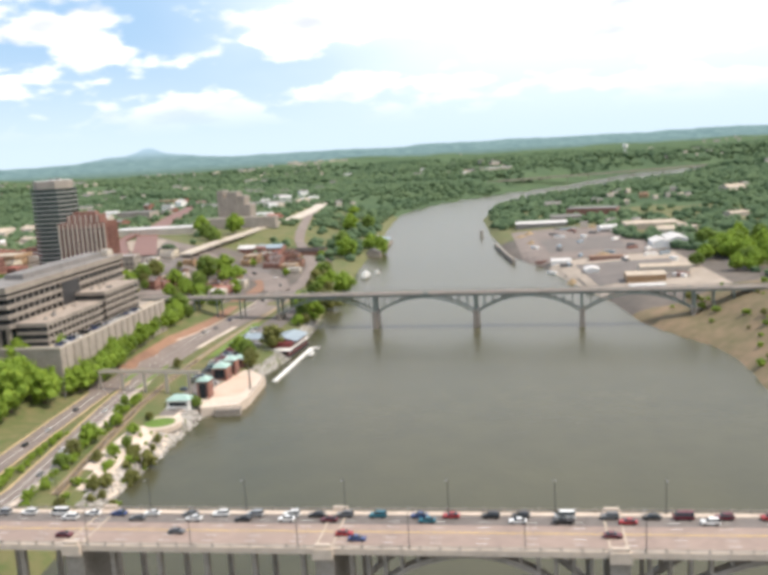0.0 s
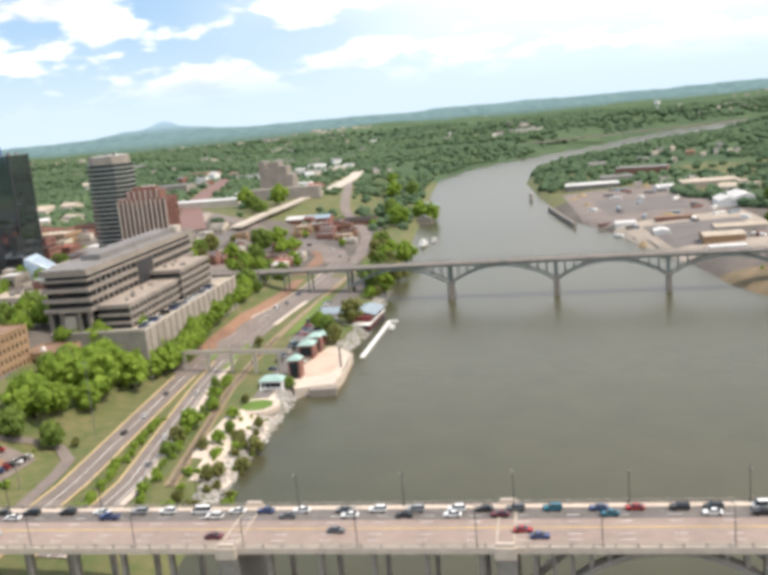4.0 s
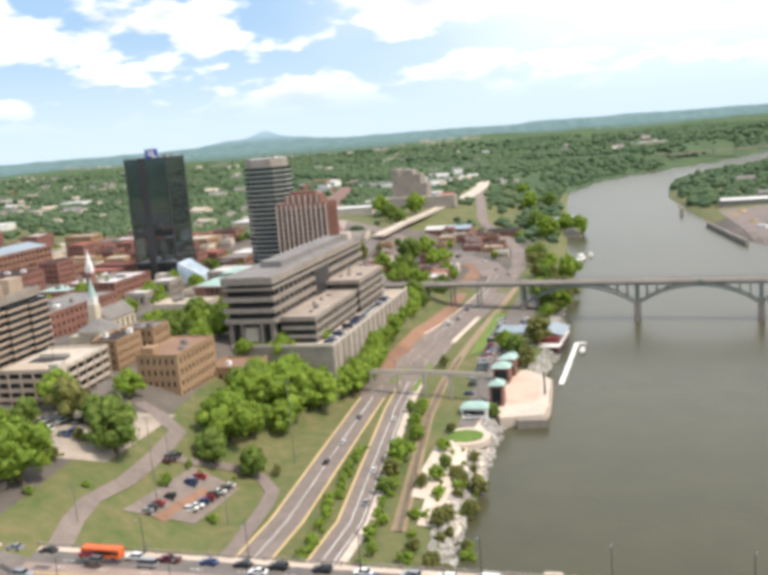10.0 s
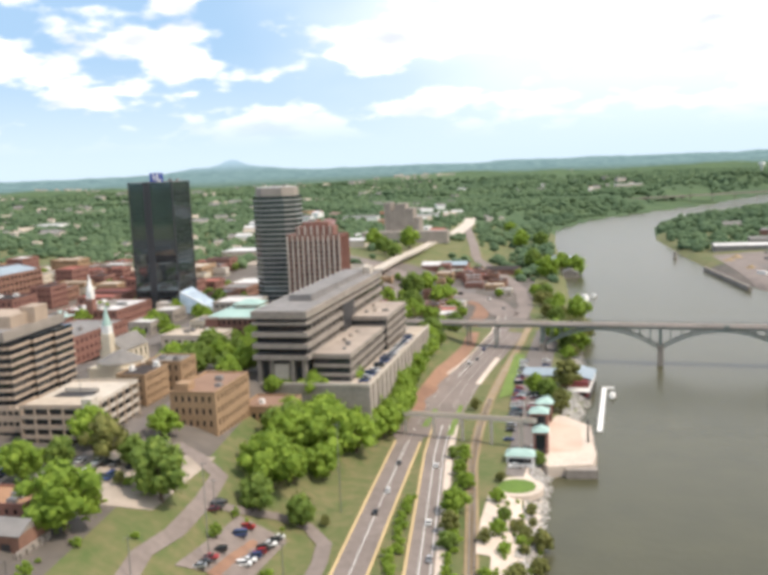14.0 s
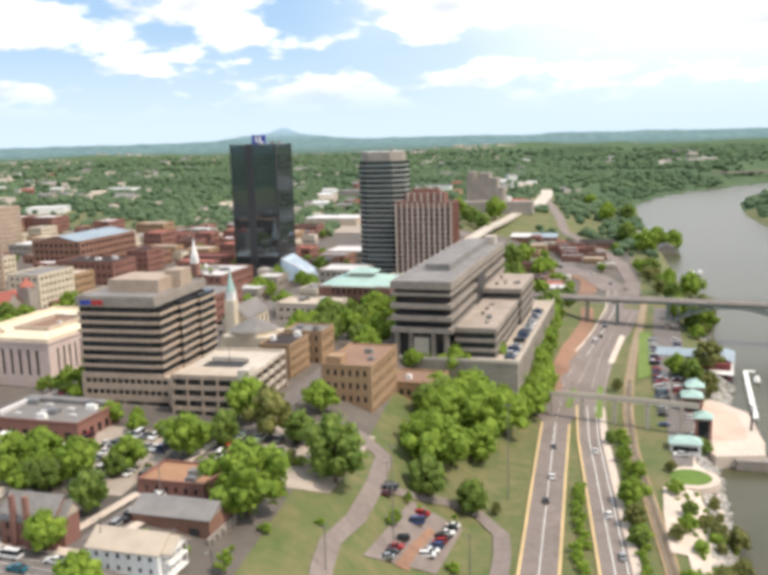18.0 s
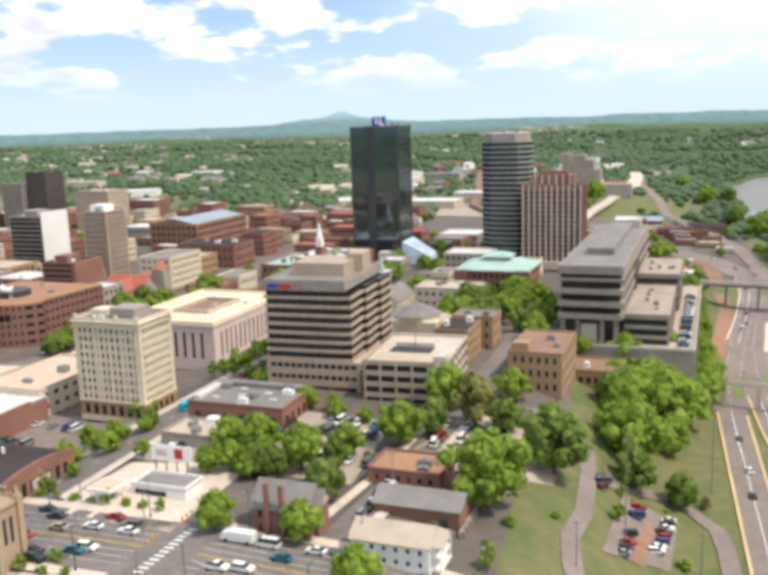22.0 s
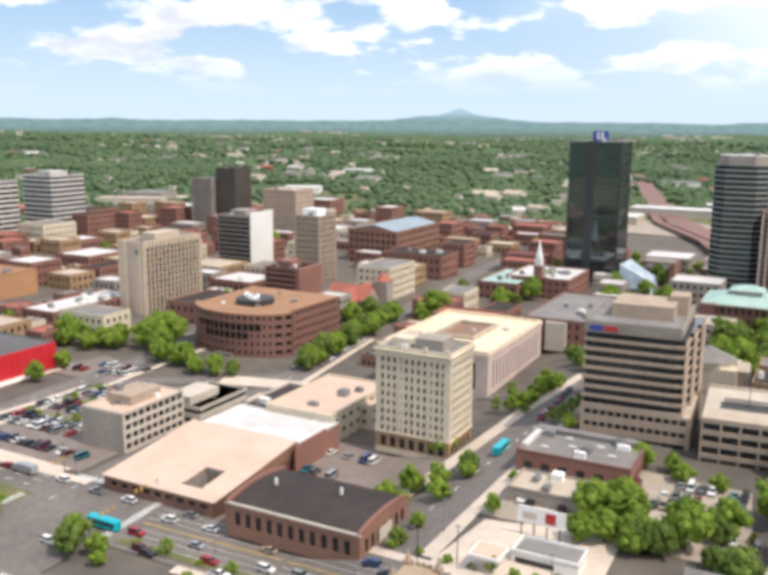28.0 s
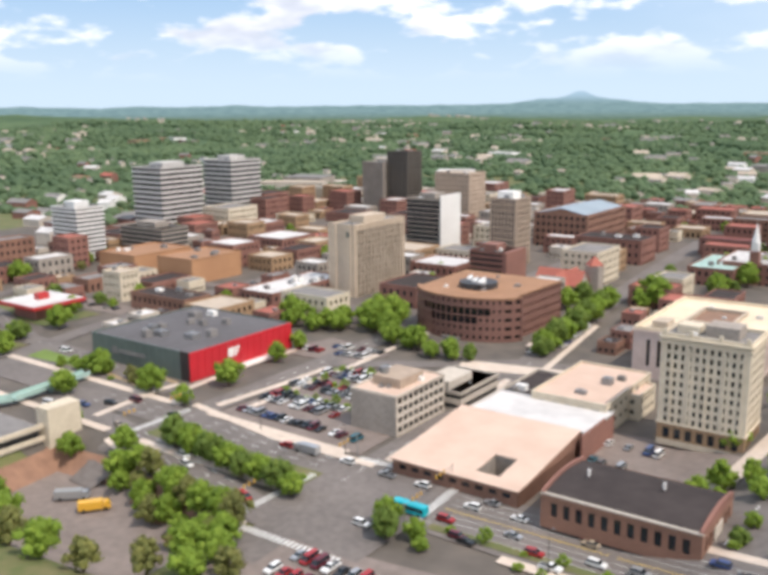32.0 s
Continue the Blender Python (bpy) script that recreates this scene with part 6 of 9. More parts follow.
def copper_courthouse():
    o = thing("copper_roofed_courthouse", -302, 553, 27, label="red-brick courthouse with green copper hipped roofs", category="courthouse")
    w, d, h = 40, 36, 15
    punched(o, w, d, -1, h, 3, 11, 9, 0.4, 0.55, "brick", single=60, margin=2)
    for x in (-w, -6):
        part("corner_pavilion", boxes((x - 1, -1.2, -1, x + 7, 8, h + 1)), M["brick"], o)
    part("cornice", boxes((-w - 1.2, -1.4, h, 1.2, d + 1, h + 0.8)), M["pale_concrete"], o)
    hipped(o, w + 1, d + 1, h + 0.8, 5, "copper", x0=0.5, y0=-0.5)
    part("roof_lantern", boxes((-w / 2 - 7, d / 2 - 6, h + 3, -w / 2 + 7, d / 2 + 6, h + 6.4)), M["pale_concrete"], o)
    hipped(o, 16, 14, h + 6.4, 2.4, "copper", x0=-w / 2 + 8, y0=d / 2 - 7)
    o = house_block("pale_low_office", (-328, 534), 27, 34, 22, 35.5, 2, 8, 5, "pale_concrete", "roof_pale", "low pale concrete office with a flat roof", units=4, hf=0.35)


copper_courthouse()

# ---- tan buildings, churches and halls between the tall blocks ----
o = house_block("tan_brick_building", (-277, 395), 21, 20, 35, 39.5, 4, 6, 9, "tan", "roof_brown", "tan brick building with a plain wall and brown roof", wf=0.42, hf=0.5, units=2, single=70)
part("roof_house", boxes((-19, 3, 20, -13, 9, 23)), M["tan"], o)
o = house_block("tan_brick_annex", (-256, 403), 20, 20, 19, 31, 2, 6, 5, "tan", "roof_brown", "low tan brick annex with a brown roof", wf=0.6, hf=0.4, units=1, single=40)
o = house_block("tan_flats", (-316, 424), 26, 14, 22, 40, 4, 4, 7, "tan", "roof_dark", "narrow tan brick flats with a dark roof", wf=0.4, hf=0.5, units=2, single=50)
o = house_block("tan_hall", (-309, 450), 26, 18, 16, 40, 3, 5, 5, "tan", "roof_slate", "square tan brick hall with a grey roof", wf=0.4, hf=0.5, units=2, single=40)
o = thing("domed_church", -335, 456, 27, label="pale stone church with a low grey pyramid dome roof", category="church")
part("nave", boxes((-24, 0, -1, 0, 20, 9)), M["cream"], o)
bm = bmesh.new()
tube(bm, (-12, 10, 9), (-12, 10, 11), 11, 11, 12)
part("drum", bm, M["cream"], o)
bm = bmesh.new()
tube(bm, (-12, 10, 11), (-12, 10, 16), 11.5, 1.0, 12)
part("dome_roof", bm, M["roof_slate"], o, "low grey faceted dome")
part("portico", boxes((0, 5, -1, 4, 15, 8)), M["roof_pale"], o)
gable(o, 4.4, 10, 8, 2.6, "roof_pale", "roof_pale", "x", x0=4, y0=5)
for y in (5.8, 8.4, 11.6, 14.2):
    part("column", tube(bmesh.new(), (4.3, y, -1), (4.3, y, 8), 0.4, 0.35, 8), M["white_paint"], o)


def steeple_church(x, y, z, wall, spire, h, label):
    o = thing("steeple_church", x, y, z, label=label, category="church")
    part("nave", boxes((-14, 0, -1, 0, 26, 9)), M[wall], o)
    gable(o, 14, 26, 9, 6, "roof_slate", wall, "y")
    tower = part("tower", boxes((-9.5, -5, -1, -4.5, 0, h * 0.55)), M[wall], o)
    part("belfry", boxes((-9, -4.5, h * 0.55, -5, -0.5, h * 0.68)), M["white_paint"], tower)
    part("spire", tube(bmesh.new(), (-7, -2.5, h * 0.68), (-7, -2.5, h), 2.4, 0.05, 8), M[spire], tower, "slender pointed spire")
    for yy in (3, 8, 13, 18, 23):
        part("lancet_window", boxes((0, yy - 0.7, 2.5, 0.06, yy + 0.7, 7)), M["glass"], o)


steeple_church(-362, 498, 27, "cream", "copper", 34, "cream church with a slender green copper spire")
steeple_church(-430, 610, 28, "brick", "white_paint", 36, "red-brick church with a white belfry and spire")


# ---- office towers of the north-west ----
def slab_tower(name, c, z0, w, d, z1, floors, wall, gl, label, share=0.45, roof="roof_white", end=None, mull=2.4):
    o = thing(name, c[0], c[1], z0, label=label, category="office building")
    h = z1 - z0
    banded(o, w, d, 4, h, floors, wall, gl, share, 0.5, mull)
    part("base", boxes((-w + 1, 1, -1, -1, d - 1, 4)), M["glass"], o)
    if end:
        part("end_wall", boxes((-w - 0.2, -0.4, -1, 0.2, 0.0, h + 0.6)), M[end], o)
    flat_roof(o, w, d, h, roof, wall, 0.8)
    part("penthouse", boxes((-w * 0.75, d * 0.25, h, -w * 0.3, d * 0.75, h + 4)), M[wall], o)
    roof_units(o, w, d, h + 0.05, 6)
    return o


slab_tower("pale_gridded_tower", (-884, 604), 29, 35, 46, 82, 12, "precast", "glass", "pale twelve-storey office tower with gridded white bands")
slab_tower("pale_gridded_tower", (-881, 690), 29, 35, 38, 83, 12, "precast", "glass", "pale office tower standing behind its twin")
slab_tower("white_apartment_tower", (-836, 472), 28, 27, 22, 66, 12, "white_paint", "glass", "white apartment tower with stacked balconies", 0.5)
slab_tower("grey_low_offices", (-800, 512), 29, 44, 24, 49, 5, "concrete", "glass", "grey concrete office block with vertical fins", 0.4)
o = slab_tower("white_walled_tower", (-639, 611), 28, 28, 26, 67, 11, "concrete", "glass", "glass office tower with a blank white side wall", 0.2)
part("side_wall", boxes((0.05, -0.2, -1, 0.8, 26.2, 42.5)), M["white_paint"], o, "blank white side wall")
o = house_block("dark_bronze_tower", (-757, 791), 30, 23, 24, 88, 18, 8, 8, "dark_bronze", "roof_dark", "slender dark bronze office tower above the rooftops", "office building", wf=0.55, hf=0.5, units=2, single=14)
o = house_block("grey_glass_tower", (-781, 788), 30, 24, 24, 78, 16, 9, 8, "dark_concrete", "roof_grey", "grey office tower with narrow vertical windows", "office building", wf=0.5, hf=0.7, units=2, single=14)
o = house_block("beige_block_tower", (-696, 792), 30, 36, 30, 70, 10, 9, 8, "stripe_tan", "roof_pale", "broad beige office block with few windows", "office building", wf=0.35, hf=0.3, units=3, single=12)
o = house_block("beige_slot_tower", (-577, 592), 29, 19, 21, 72, 12, 7, 7, "stripe_tan", "roof_white", "slim beige tower with dark vertical slots", "office building", wf=0.5, hf=0.85, units=2, single=0)
part("roof_house", boxes((-16, 5, 44, -5, 16, 49)), M["white_paint"], o)
o = slab_tower("brick_banded_tower", (-558, 520), 27, 21, 22, 50, 6, "brick", "glass", "red-brick office block with beige window bands", 0.5, "roof_grey")
part("brick_flank", boxes((0.05, -0.3, -1, 3, 24, 24)), M["brick"], o, "plain red-brick flank wall")
o = house_block("long_brick_hall", (-556, 680), 29, 42, 74, 53, 5, 9, 14, "brown_brick", "blue_roof", "long brick hall with a blue-grey metal roof", wf=0.55, hf=0.5, units=0, single=0)
gable(o, 38, 70, 25.6, 4, "blue_roof", "brown_brick", "y", x0=-2, y0=2)
o = house_block("red_brick_block", (-508, 636), 28, 46, 28, 44, 3, 10, 6, "brick", "roof_dark", "red-brick block with a dark flat roof", wf=0.4, hf=0.45, units=4, single=14)
o = house_block("tan_brick_mall", (-395, 494), 28, 34, 70, 41, 3, 8, 15, "brick", "roof_grey", "long red-brick hall with pale trim and skylights", wf=0.4, hf=0.5, units=6, single=24)
part("entrance_pavilion", boxes((-22, -2.5, 0, -12, 0.0, 14)), M["pale_concrete"], o, "pale pedimented entrance bay")
o = house_block("white_roofed_block", (-418, 664 - 60), 28, 40, 46, 40, 3, 9, 10, "brick", "roof_white", "brick block with a bright white roof", wf=0.4, hf=0.45, units=7, single=14)
o = house_block("copper_edged_block", (-446, 590), 28, 26, 52, 38, 2, 6, 12, "brick", "copper", "brick block with a pale green flat roof", wf=0.45, hf=0.45, units=3, single=12)
# red-tiled church by the cross street
o = thing("red_tiled_church", -514, 520, 28, label="grey stone church with steep red-tiled roofs", category="church")
part("nave", boxes((-26, 0, -1, 0, 14, 8)), M["concrete"], o)
gable(o, 26, 14, 8, 7, "roof_tile", "concrete", "x")
part("transept", boxes((-16, -7, -1, -6, 22, 8)), M["concrete"], o)
gable(o, 10, 29, 8, 6, "roof_tile", "concrete", "y", x0=-6, y0=-7)
part("tower", boxes((-3, 14.1, -1, 5, 22, 17)), M["concrete"], o)
part("tower_roof", tube(bmesh.new(), (1, 18, 17), (1, 18, 22), 5.6, 0.1, 4), M["roof_tile"], o)
o = house_block("yellow_facade_building", (-726, 400), 28, 15, 13, 45, 4, 4, 4, "cream", "roof_pale", "yellow stepped-front building with pale trim", wf=0.4, hf=0.5, units=1, single=12)
o = house_block("orange_brick_block", (-722, 452), 29, 30, 40, 44, 2, 0, 0, "orange_brick", "roof_orange", "plain orange-brick block with a flat roof", units=4)
o = house_block("orange_brick_block", (-775, 460), 29, 34, 46, 41, 2, 0, 0, "orange_brick", "roof_orange", "broad orange-brick block behind its neighbour", units=4)
o = house_block("white_roofed_row", (-645, 424), 28, 24, 60, 37, 2, 6, 14, "brick", "roof_white", "row of brick shops with patched white roofs", units=9, single=14)
o = house_block("brown_roofed_row", (-672, 388), 28, 40, 18, 38, 2, 10, 5, "brown_brick", "roof_dark", "brown-brick row with a dark flat roof", units=3, single=14)
o = thing("red_canopy_station", -728, 345, 28, label="red and white canopy roof on a low pavilion", category="pavilion")
part("canopy", boxes((-30, 0, 8, 0, 30, 9.6)), M["red_paint"], o)
part("canopy_roof", boxes((-29, 1, 9.6, -1, 29, 9.9)), M["roof_white"], o)
part("wall", boxes((-24, 5, -1, -6, 25, 8)), M["brick"], o)
part("lantern", boxes((-17, 12, 9.9, -13, 18, 13)), M["red_paint"], o)
o = thing("edge_garage", -606, 240, 26, label="cream concrete parking garage with open decks", category="parking garage")
part("stair_block", boxes((-3, 6, -8, 3, 18, 13)), M["cream"], o)
for k in range(4):
    part("deck_slab", boxes((-34, -22, -6 + 4 * k, 0, 6, -5.4 + 4 * k)), M["pale_concrete"], o)
    part("deck_wall", boxes((-34, -22, -5.4 + 4 * k, 0.3, -21.6, -4.0 + 4 * k), (-0.1, -22, -5.4 + 4 * k, 0.3, 6, -4.0 + 4 * k)), M["cream"], o)
# dark filler between the decks, coloured as their inner shade
part("deck_core", boxes((-33, -21, -9, -2, 5, 5.9)), M["dark_metal"], o)
part("top_floor", boxes((-33.8, -21.4, 6.6, -0.3, 5.8, 6.66)), M["roof_grey"], o)

o = house_block("dark_roofed_block", (-477, 338), 27, 13, 34, 33.5, 1, 6, 7, "pale_concrete", "roof_dark", "low pale block with a black flat roof", wf=0.5, hf=0.4, units=2, single=0)


# ---- the riverfront ----
def waterfront():
    o = thing("river_plaza", -146, 446, 0, turn=0, label="pale stone river plaza with a pink paved middle", category="plaza")
    plan = [(-10, 36), (3, 34), (14, 17), (12, -20), (9, -34), (-9, -37), (-15, -20), (-16, 10)]
    part("platform", prism(plan[::-1][::-1], -2, 4.6), M["sidewalk"], o)
    part("paving", prism([(x * 0.62, y * 0.6 + 3) for x, y in plan], 4.6, 4.65), M["roof_pink"], o, "pink brick paving")
    for k in range(14):
        u = k / 13
        x, y = 13.6 - 1.9 * u, 16 - 35 * u
        part("rail_post", boxes((x - 0.1, y - 0.1, 4.6, x + 0.1, y + 0.1, 5.7)), M["dark_metal"], o)
    # darker concrete puts this wall's shade into its colour
    part("quay_wall", boxes((-2, -38.5, -2, 10.5, -33, 3.6)), M["dark_concrete"], o, "shaded quay wall")
    part("mast", tube(bmesh.new(), (10, -6, 4.6), (10, -6, 15), 0.5, 0.35, 8), M["dark_metal"], o, "dark tall column")
    for k in range(9):
        part("bollard", tube(bmesh.new(), (-7 + k * 1.8, -35 + k * 0.25, 4.6), (-7 + k * 1.8, -35 + k * 0.25, 5.4), 0.25, 0.2, 6), M["white_paint"], o)
    ribbon([(-159, 420, 6), (-160, 410, 5), (-162, 400, 5), (-166, 370, 5), (-170, 345, 5), (-172, 318, 4)], 6, 0.4, "promenade", M["sidewalk"], "pale riverside footpath", category="path", step=3)
    q = thing("round_lawn", -168, 384, ground(-168, 384) + 0.5, turn=0, label="round lawn ringed by a pale path", category="lawn")
    part("ring_path", prism([(10 * math.cos(a * 0.2618), 10 * math.sin(a * 0.2618)) for a in range(24)], -2.0, 0.35), M["sidewalk"], q)
    part("lawn", prism([(7.2 * math.cos(a * 0.2618), 7.2 * math.sin(a * 0.2618)) for a in range(24)], 0.35, 0.5), M["lawn"], q)
    ribbon([(-176, 372, 5), (-178, 350, 6), (-180, 325, 5)], 5, 0.36, "path", M["sidewalk"], "winding pale garden path", category="path", step=3)
    for x, y, w, d, h, wall, roof in ((-166, 408, 11, 7, 4, "white_paint", "copper"), (-157, 424, 6, 7, 11, "brick", "copper"), (-156, 458, 8, 9, 7, "brick", "copper"), (-153, 470, 7, 7, 8, "brick", "copper"), (-151, 484, 6, 6, 5, "brick", "copper")):
        p = thing("riverside_pavilion", x + w / 2, y, ground(x, y), label="small brick pavilion with a green hipped roof", category="pavilion", group="riverside pavilions")
        part("wall", boxes((-w, 0, -1.5, 0, d, h)), M[wall], p)
        hipped(p, w, d, h, 2.2, roof)
        part("window", boxes((-w + 1, -0.06, 1, -1, 0, h - 1)), M["glass"], p)
        part("door", boxes((0, d / 2 - 0.8, -0.2, 0.06, d / 2 + 0.8, 2.3)), M["dark_metal"], p)
    # the floating red restaurant
    r = thing("river_restaurant", -126, 530, 0.4, turn=GRID - 0.08, label="dull red two-deck floating restaurant with a grey metal roof", category="restaurant")
    part("hull", prism([(-16, -8), (-2, -10), (1, -6), (1, 30), (-16, 30)], -1, 1.2), M["dark_metal"], r)
    part("lower_deck", boxes((-15, -6, 1.2, 0, 29, 4.2)), M["barn_red"], r, "dull red painted lower deck")
    part("upper_deck", boxes((-14.5, 0, 4.5, -0.5, 28, 7.6)), M["barn_red"], r)
    part("deck_edge", boxes((-16, -8, 4.2, 1, 30, 4.5)), M["white_paint"], r)
    part("deck_rail", boxes((-15.8, -7.8, 5.3, 0.8, -7.6, 5.5), (0.6, -7.6, 5.3, 0.8, 29.6, 5.5)), M["white_paint"], r)
    for k in range(7):
        part("deck_window", boxes((0.0, -4 + 4.6 * k, 1.9, 0.05, -1.2 + 4.6 * k, 3.5)), M["glass"], r)
        part("deck_window", boxes((-0.5, 1 + 3.9 * k, 5.2, -0.45, 3.4 + 3.9 * k, 6.8)), M["glass"], r)
    for k in range(3):
        part("deck_window", boxes((-13 + 4.4 * k, -6.05, 1.9, -10.2 + 4.4 * k, -6, 3.5)), M["glass"], r)
    gable(r, 18, 24, 7.6, 2.4, "blue_roof", "barn_red", "y", x0=1, y0=5)
    gable(r, 22, 12, 7.2, 2.6, "blue_roof", "barn_red", "x", x0=-15, y0=14)
    part("shore_wing", boxes((-36, 15, 1, -15, 25, 7.2)), M["brick"], r)
    part("kitchen", boxes((-20, 4, 1, -16.2, 14, 4)), M["pale_concrete"], r)
    d = thing("floating_dock", -122, 508, 0, turn=math.atan2(60, 9), label="long white floating dock with a bent end", category="dock")
    part("walkway", boxes((-40, -1.2, -0.5, 40, 1.2, 0.7)), M["white_paint"], d)
    part("walkway", boxes((38, -5, -0.5, 40.5, -1.2, 0.7)), M["white_paint"], d)
    for k in range(8):
        part("pile", tube(bmesh.new(), (-36 + 10 * k, 1.4, -2), (-36 + 10 * k, 1.4, 2.4), 0.25, 0.25, 6), M["dark_metal"], d)


def boat(x, y, turn, s, name, label):
    b = thing(name, x, y, 0, turn, label, "boat")
    bm = bmesh.new()
    rows = []
    for u, hw in ((-1, 0.75), (-0.4, 1.0), (0.3, 0.95), (0.75, 0.55), (1.0, 0.05)):
        rows.append([bm.verts.new((u * 4 * s, -hw * 1.3 * s, 0.9 * s)), bm.verts.new((u * 4 * s * 0.95, -hw * 0.8 * s, -0.4)), bm.verts.new((u * 4 * s * 0.95, hw * 0.8 * s, -0.4)), bm.verts.new((u * 4 * s, hw * 1.3 * s, 0.9 * s))])
    for r0, r1 in zip(rows, rows[1:]):
        for i in range(4):
            bm.faces.new((r0[i], r1[i], r1[(i + 1) % 4], r0[(i + 1) % 4]))
    bm.faces.new(rows[0])
    bmesh.ops.recalc_face_normals(bm, faces=bm.faces)
    part("hull", bm, M["white_paint"], b)
    part("cabin", boxes((-2.4 * s, -0.8 * s, 0.9 * s, 1.2 * s, 0.8 * s, 1.9 * s)), M["white_paint"], b)
    part("cabin_window", boxes((-2.0 * s, -0.82 * s, 1.25 * s, 1.22 * s, 0.82 * s, 1.65 * s)), M["glass"], b)
    part("flying_bridge", boxes((-1.8 * s, -0.6 * s, 1.9 * s, 0.2 * s, 0.6 * s, 2.3 * s)), M["white_paint"], b)


M["lawn"] = material("mown_lawn", (0.12, 0.2, 0.03), 0.95, second=(0.09, 0.15, 0.025), grain=0.8, broad=0.2)
waterfront()
boat(-114, 530, 1.4, 1.2, "motor_cruiser", "white motor cruiser moored at the dock")
boat(-96, 846, 1.3, 2.6, "river_cruiser", "large white river cruiser moored by the bank")
boat(-86, 868, 1.2, 1.4, "motor_cruiser", "small white cruiser moored by the bank")
for k, (x, y, w, d, wall, roof, label) in enumerate(((-84, 1085, 34, 60, "dark_concrete", "blue_roof", "floating boathouse with a blue-grey roof"), (-88, 1000, 16, 26, "dark_concrete", "roof_grey", "small grey floating boathouse"))):
    p = thing("boathouse", x, y, 0.2, GRID, label, "boathouse")
    part("float", boxes((-w - 1, -1, -1, 1, d + 1, 0.8)), M["dark_concrete"], p)
    part("wall", boxes((-w, 0, 0.8, 0, d, 5)), M[wall], p)
    gable(p, w, d, 5, 4, roof, wall, "y")


def riprap():
    rng = random.Random(5)
    verts, faces = [], []
    base = [(-1, -1, -0.6), (1, -0.9, -0.7), (0.9, 1, -0.6), (-0.9, 0.9, -0.7), (-0.6, -0.7, 0.6), (0.7, -0.5, 0.7), (0.5, 0.7, 0.5), (-0.7, 0.5, 0.7)]
    quads = ((0, 3, 2, 1), (4, 5, 6, 7), (0, 1, 5, 4), (1, 2, 6, 5), (2, 3, 7, 6), (3, 0, 4, 7))
    n = 0
    while n < 2600:
        y = rng.uniform(270, 640)
        if rng.random() < (y - 270) / 700:
            continue
        lo, hi = -170.0, -100.0
        for _ in range(18):
            mid = (lo + hi) / 2
            if river_gap(mid, y)[0] > 0:
                lo = mid
            else:
                hi = mid
        x = lo - rng.uniform(-1.5, 7) ** 1
        s = rng.uniform(0.35, 1.1)
        a = rng.uniform(0, 6.28)
        z = max(-0.3, surface(x, y)) + 0.1
        k = len(verts)
        for px, py, pz in base:
            px, py, pz = px * s * rng.uniform(0.7, 1.2), py * s * rng.uniform(0.7, 1.2), pz * s * rng.uniform(0.6, 1.0)
            verts.append((x + px * math.cos(a) - py * math.sin(a), y + px * math.sin(a) + py * math.cos(a), z + pz))
        faces += [tuple(k + i for i in q) for q in quads]
        n += 1
    me = bpy.data.meshes.new("riprap")
    me.from_pydata(verts, [], faces)
    me.materials.append(M["rock"])
    tagged(new("riprap", me), "tumbled grey riprap stones along the river bank", "riprap", kind="stuff")


riprap()


# rails and sleepers of the riverside track
def railway():
    pts = [(-183, 300), (-184, 360), (-185, 405), (-183, 450), (-178, 500), (-170, 560), (-158, 640), (-150, 700)]
    for off in (-0.75, 0.75):
        ribbon([(x + off, y) for x, y in pts], 0.22, 0.62, "rail", M["grey_metal"], "worn steel rail", category="rail", step=5)
    bm = bmesh.new()
    for (x0, y0), (x1, y1) in zip(pts[:5], pts[1:5]):
        n = int(math.hypot(x1 - x0, y1 - y0) / 1.5)
        for k in range(n):
            x, y = x0 + (x1 - x0) * k / n, y0 + (y1 - y0) * k / n
            z = surface(x, y)
            box(bm, x - 1.3, y - 0.16, z + 0.2, x + 1.3, y + 0.16, z + 0.52)
    tagged(new("railway_sleepers", mesh_of("railway_sleepers", bm, M["bark"])), "dark wooden sleepers of the railway", "railway sleeper", kind="stuff")


railway()


# kerbs and lane lines of the riverside drive
def edge_line(pts, off, width, lift, mat, name, label):
    out = []
    for k, (x, y) in enumerate(pts):
        a, b = pts[max(0, k - 1)], pts[min(len(pts) - 1, k + 1)]
        d = Vector((b[0] - a[0], b[1] - a[1])).normalized()
        out.append((x - d.y * off, y + d.x * off))
    ribbon(out, width, lift, name, M[mat], label, category="road marking", step=5)


WESTWAY = [(-226, 250), (-219, 304), (-216, 370), (-213, 430)]
EASTWAY = [(-204, 250), (-197, 304), (-198, 360), (-199, 415), (-198, 455)]
NORTHWAY = [(-196, 540), (-184, 600), (-172, 670), (-166, 740)]
for off in (5.4, -5.4):
    edge_line(WESTWAY, off, 0.9, 0.5, "kerb_tan", "kerb", "tan concrete kerb of the drive")
edge_line(EASTWAY, 5.8, 0.9, 0.5, "kerb_tan", "kerb", "tan concrete kerb of the drive")
for off in (1.6, -1.9):
    edge_line(EASTWAY, off, 0.3, 0.42, "white_line", "lane_line", "white lane line on the drive")
edge_line(EASTWAY, -4.4, 2.6, 0.42, "sidewalk", "striped_median", "pale hatched median of the drive")
edge_line(WESTWAY, 0.0, 0.25, 0.42, "white_line", "lane_line", "white lane line on the drive")
edge_line(NORTHWAY, 5.6, 1.0, 0.5, "sidewalk", "kerb", "pale concrete kerb beside the road works")
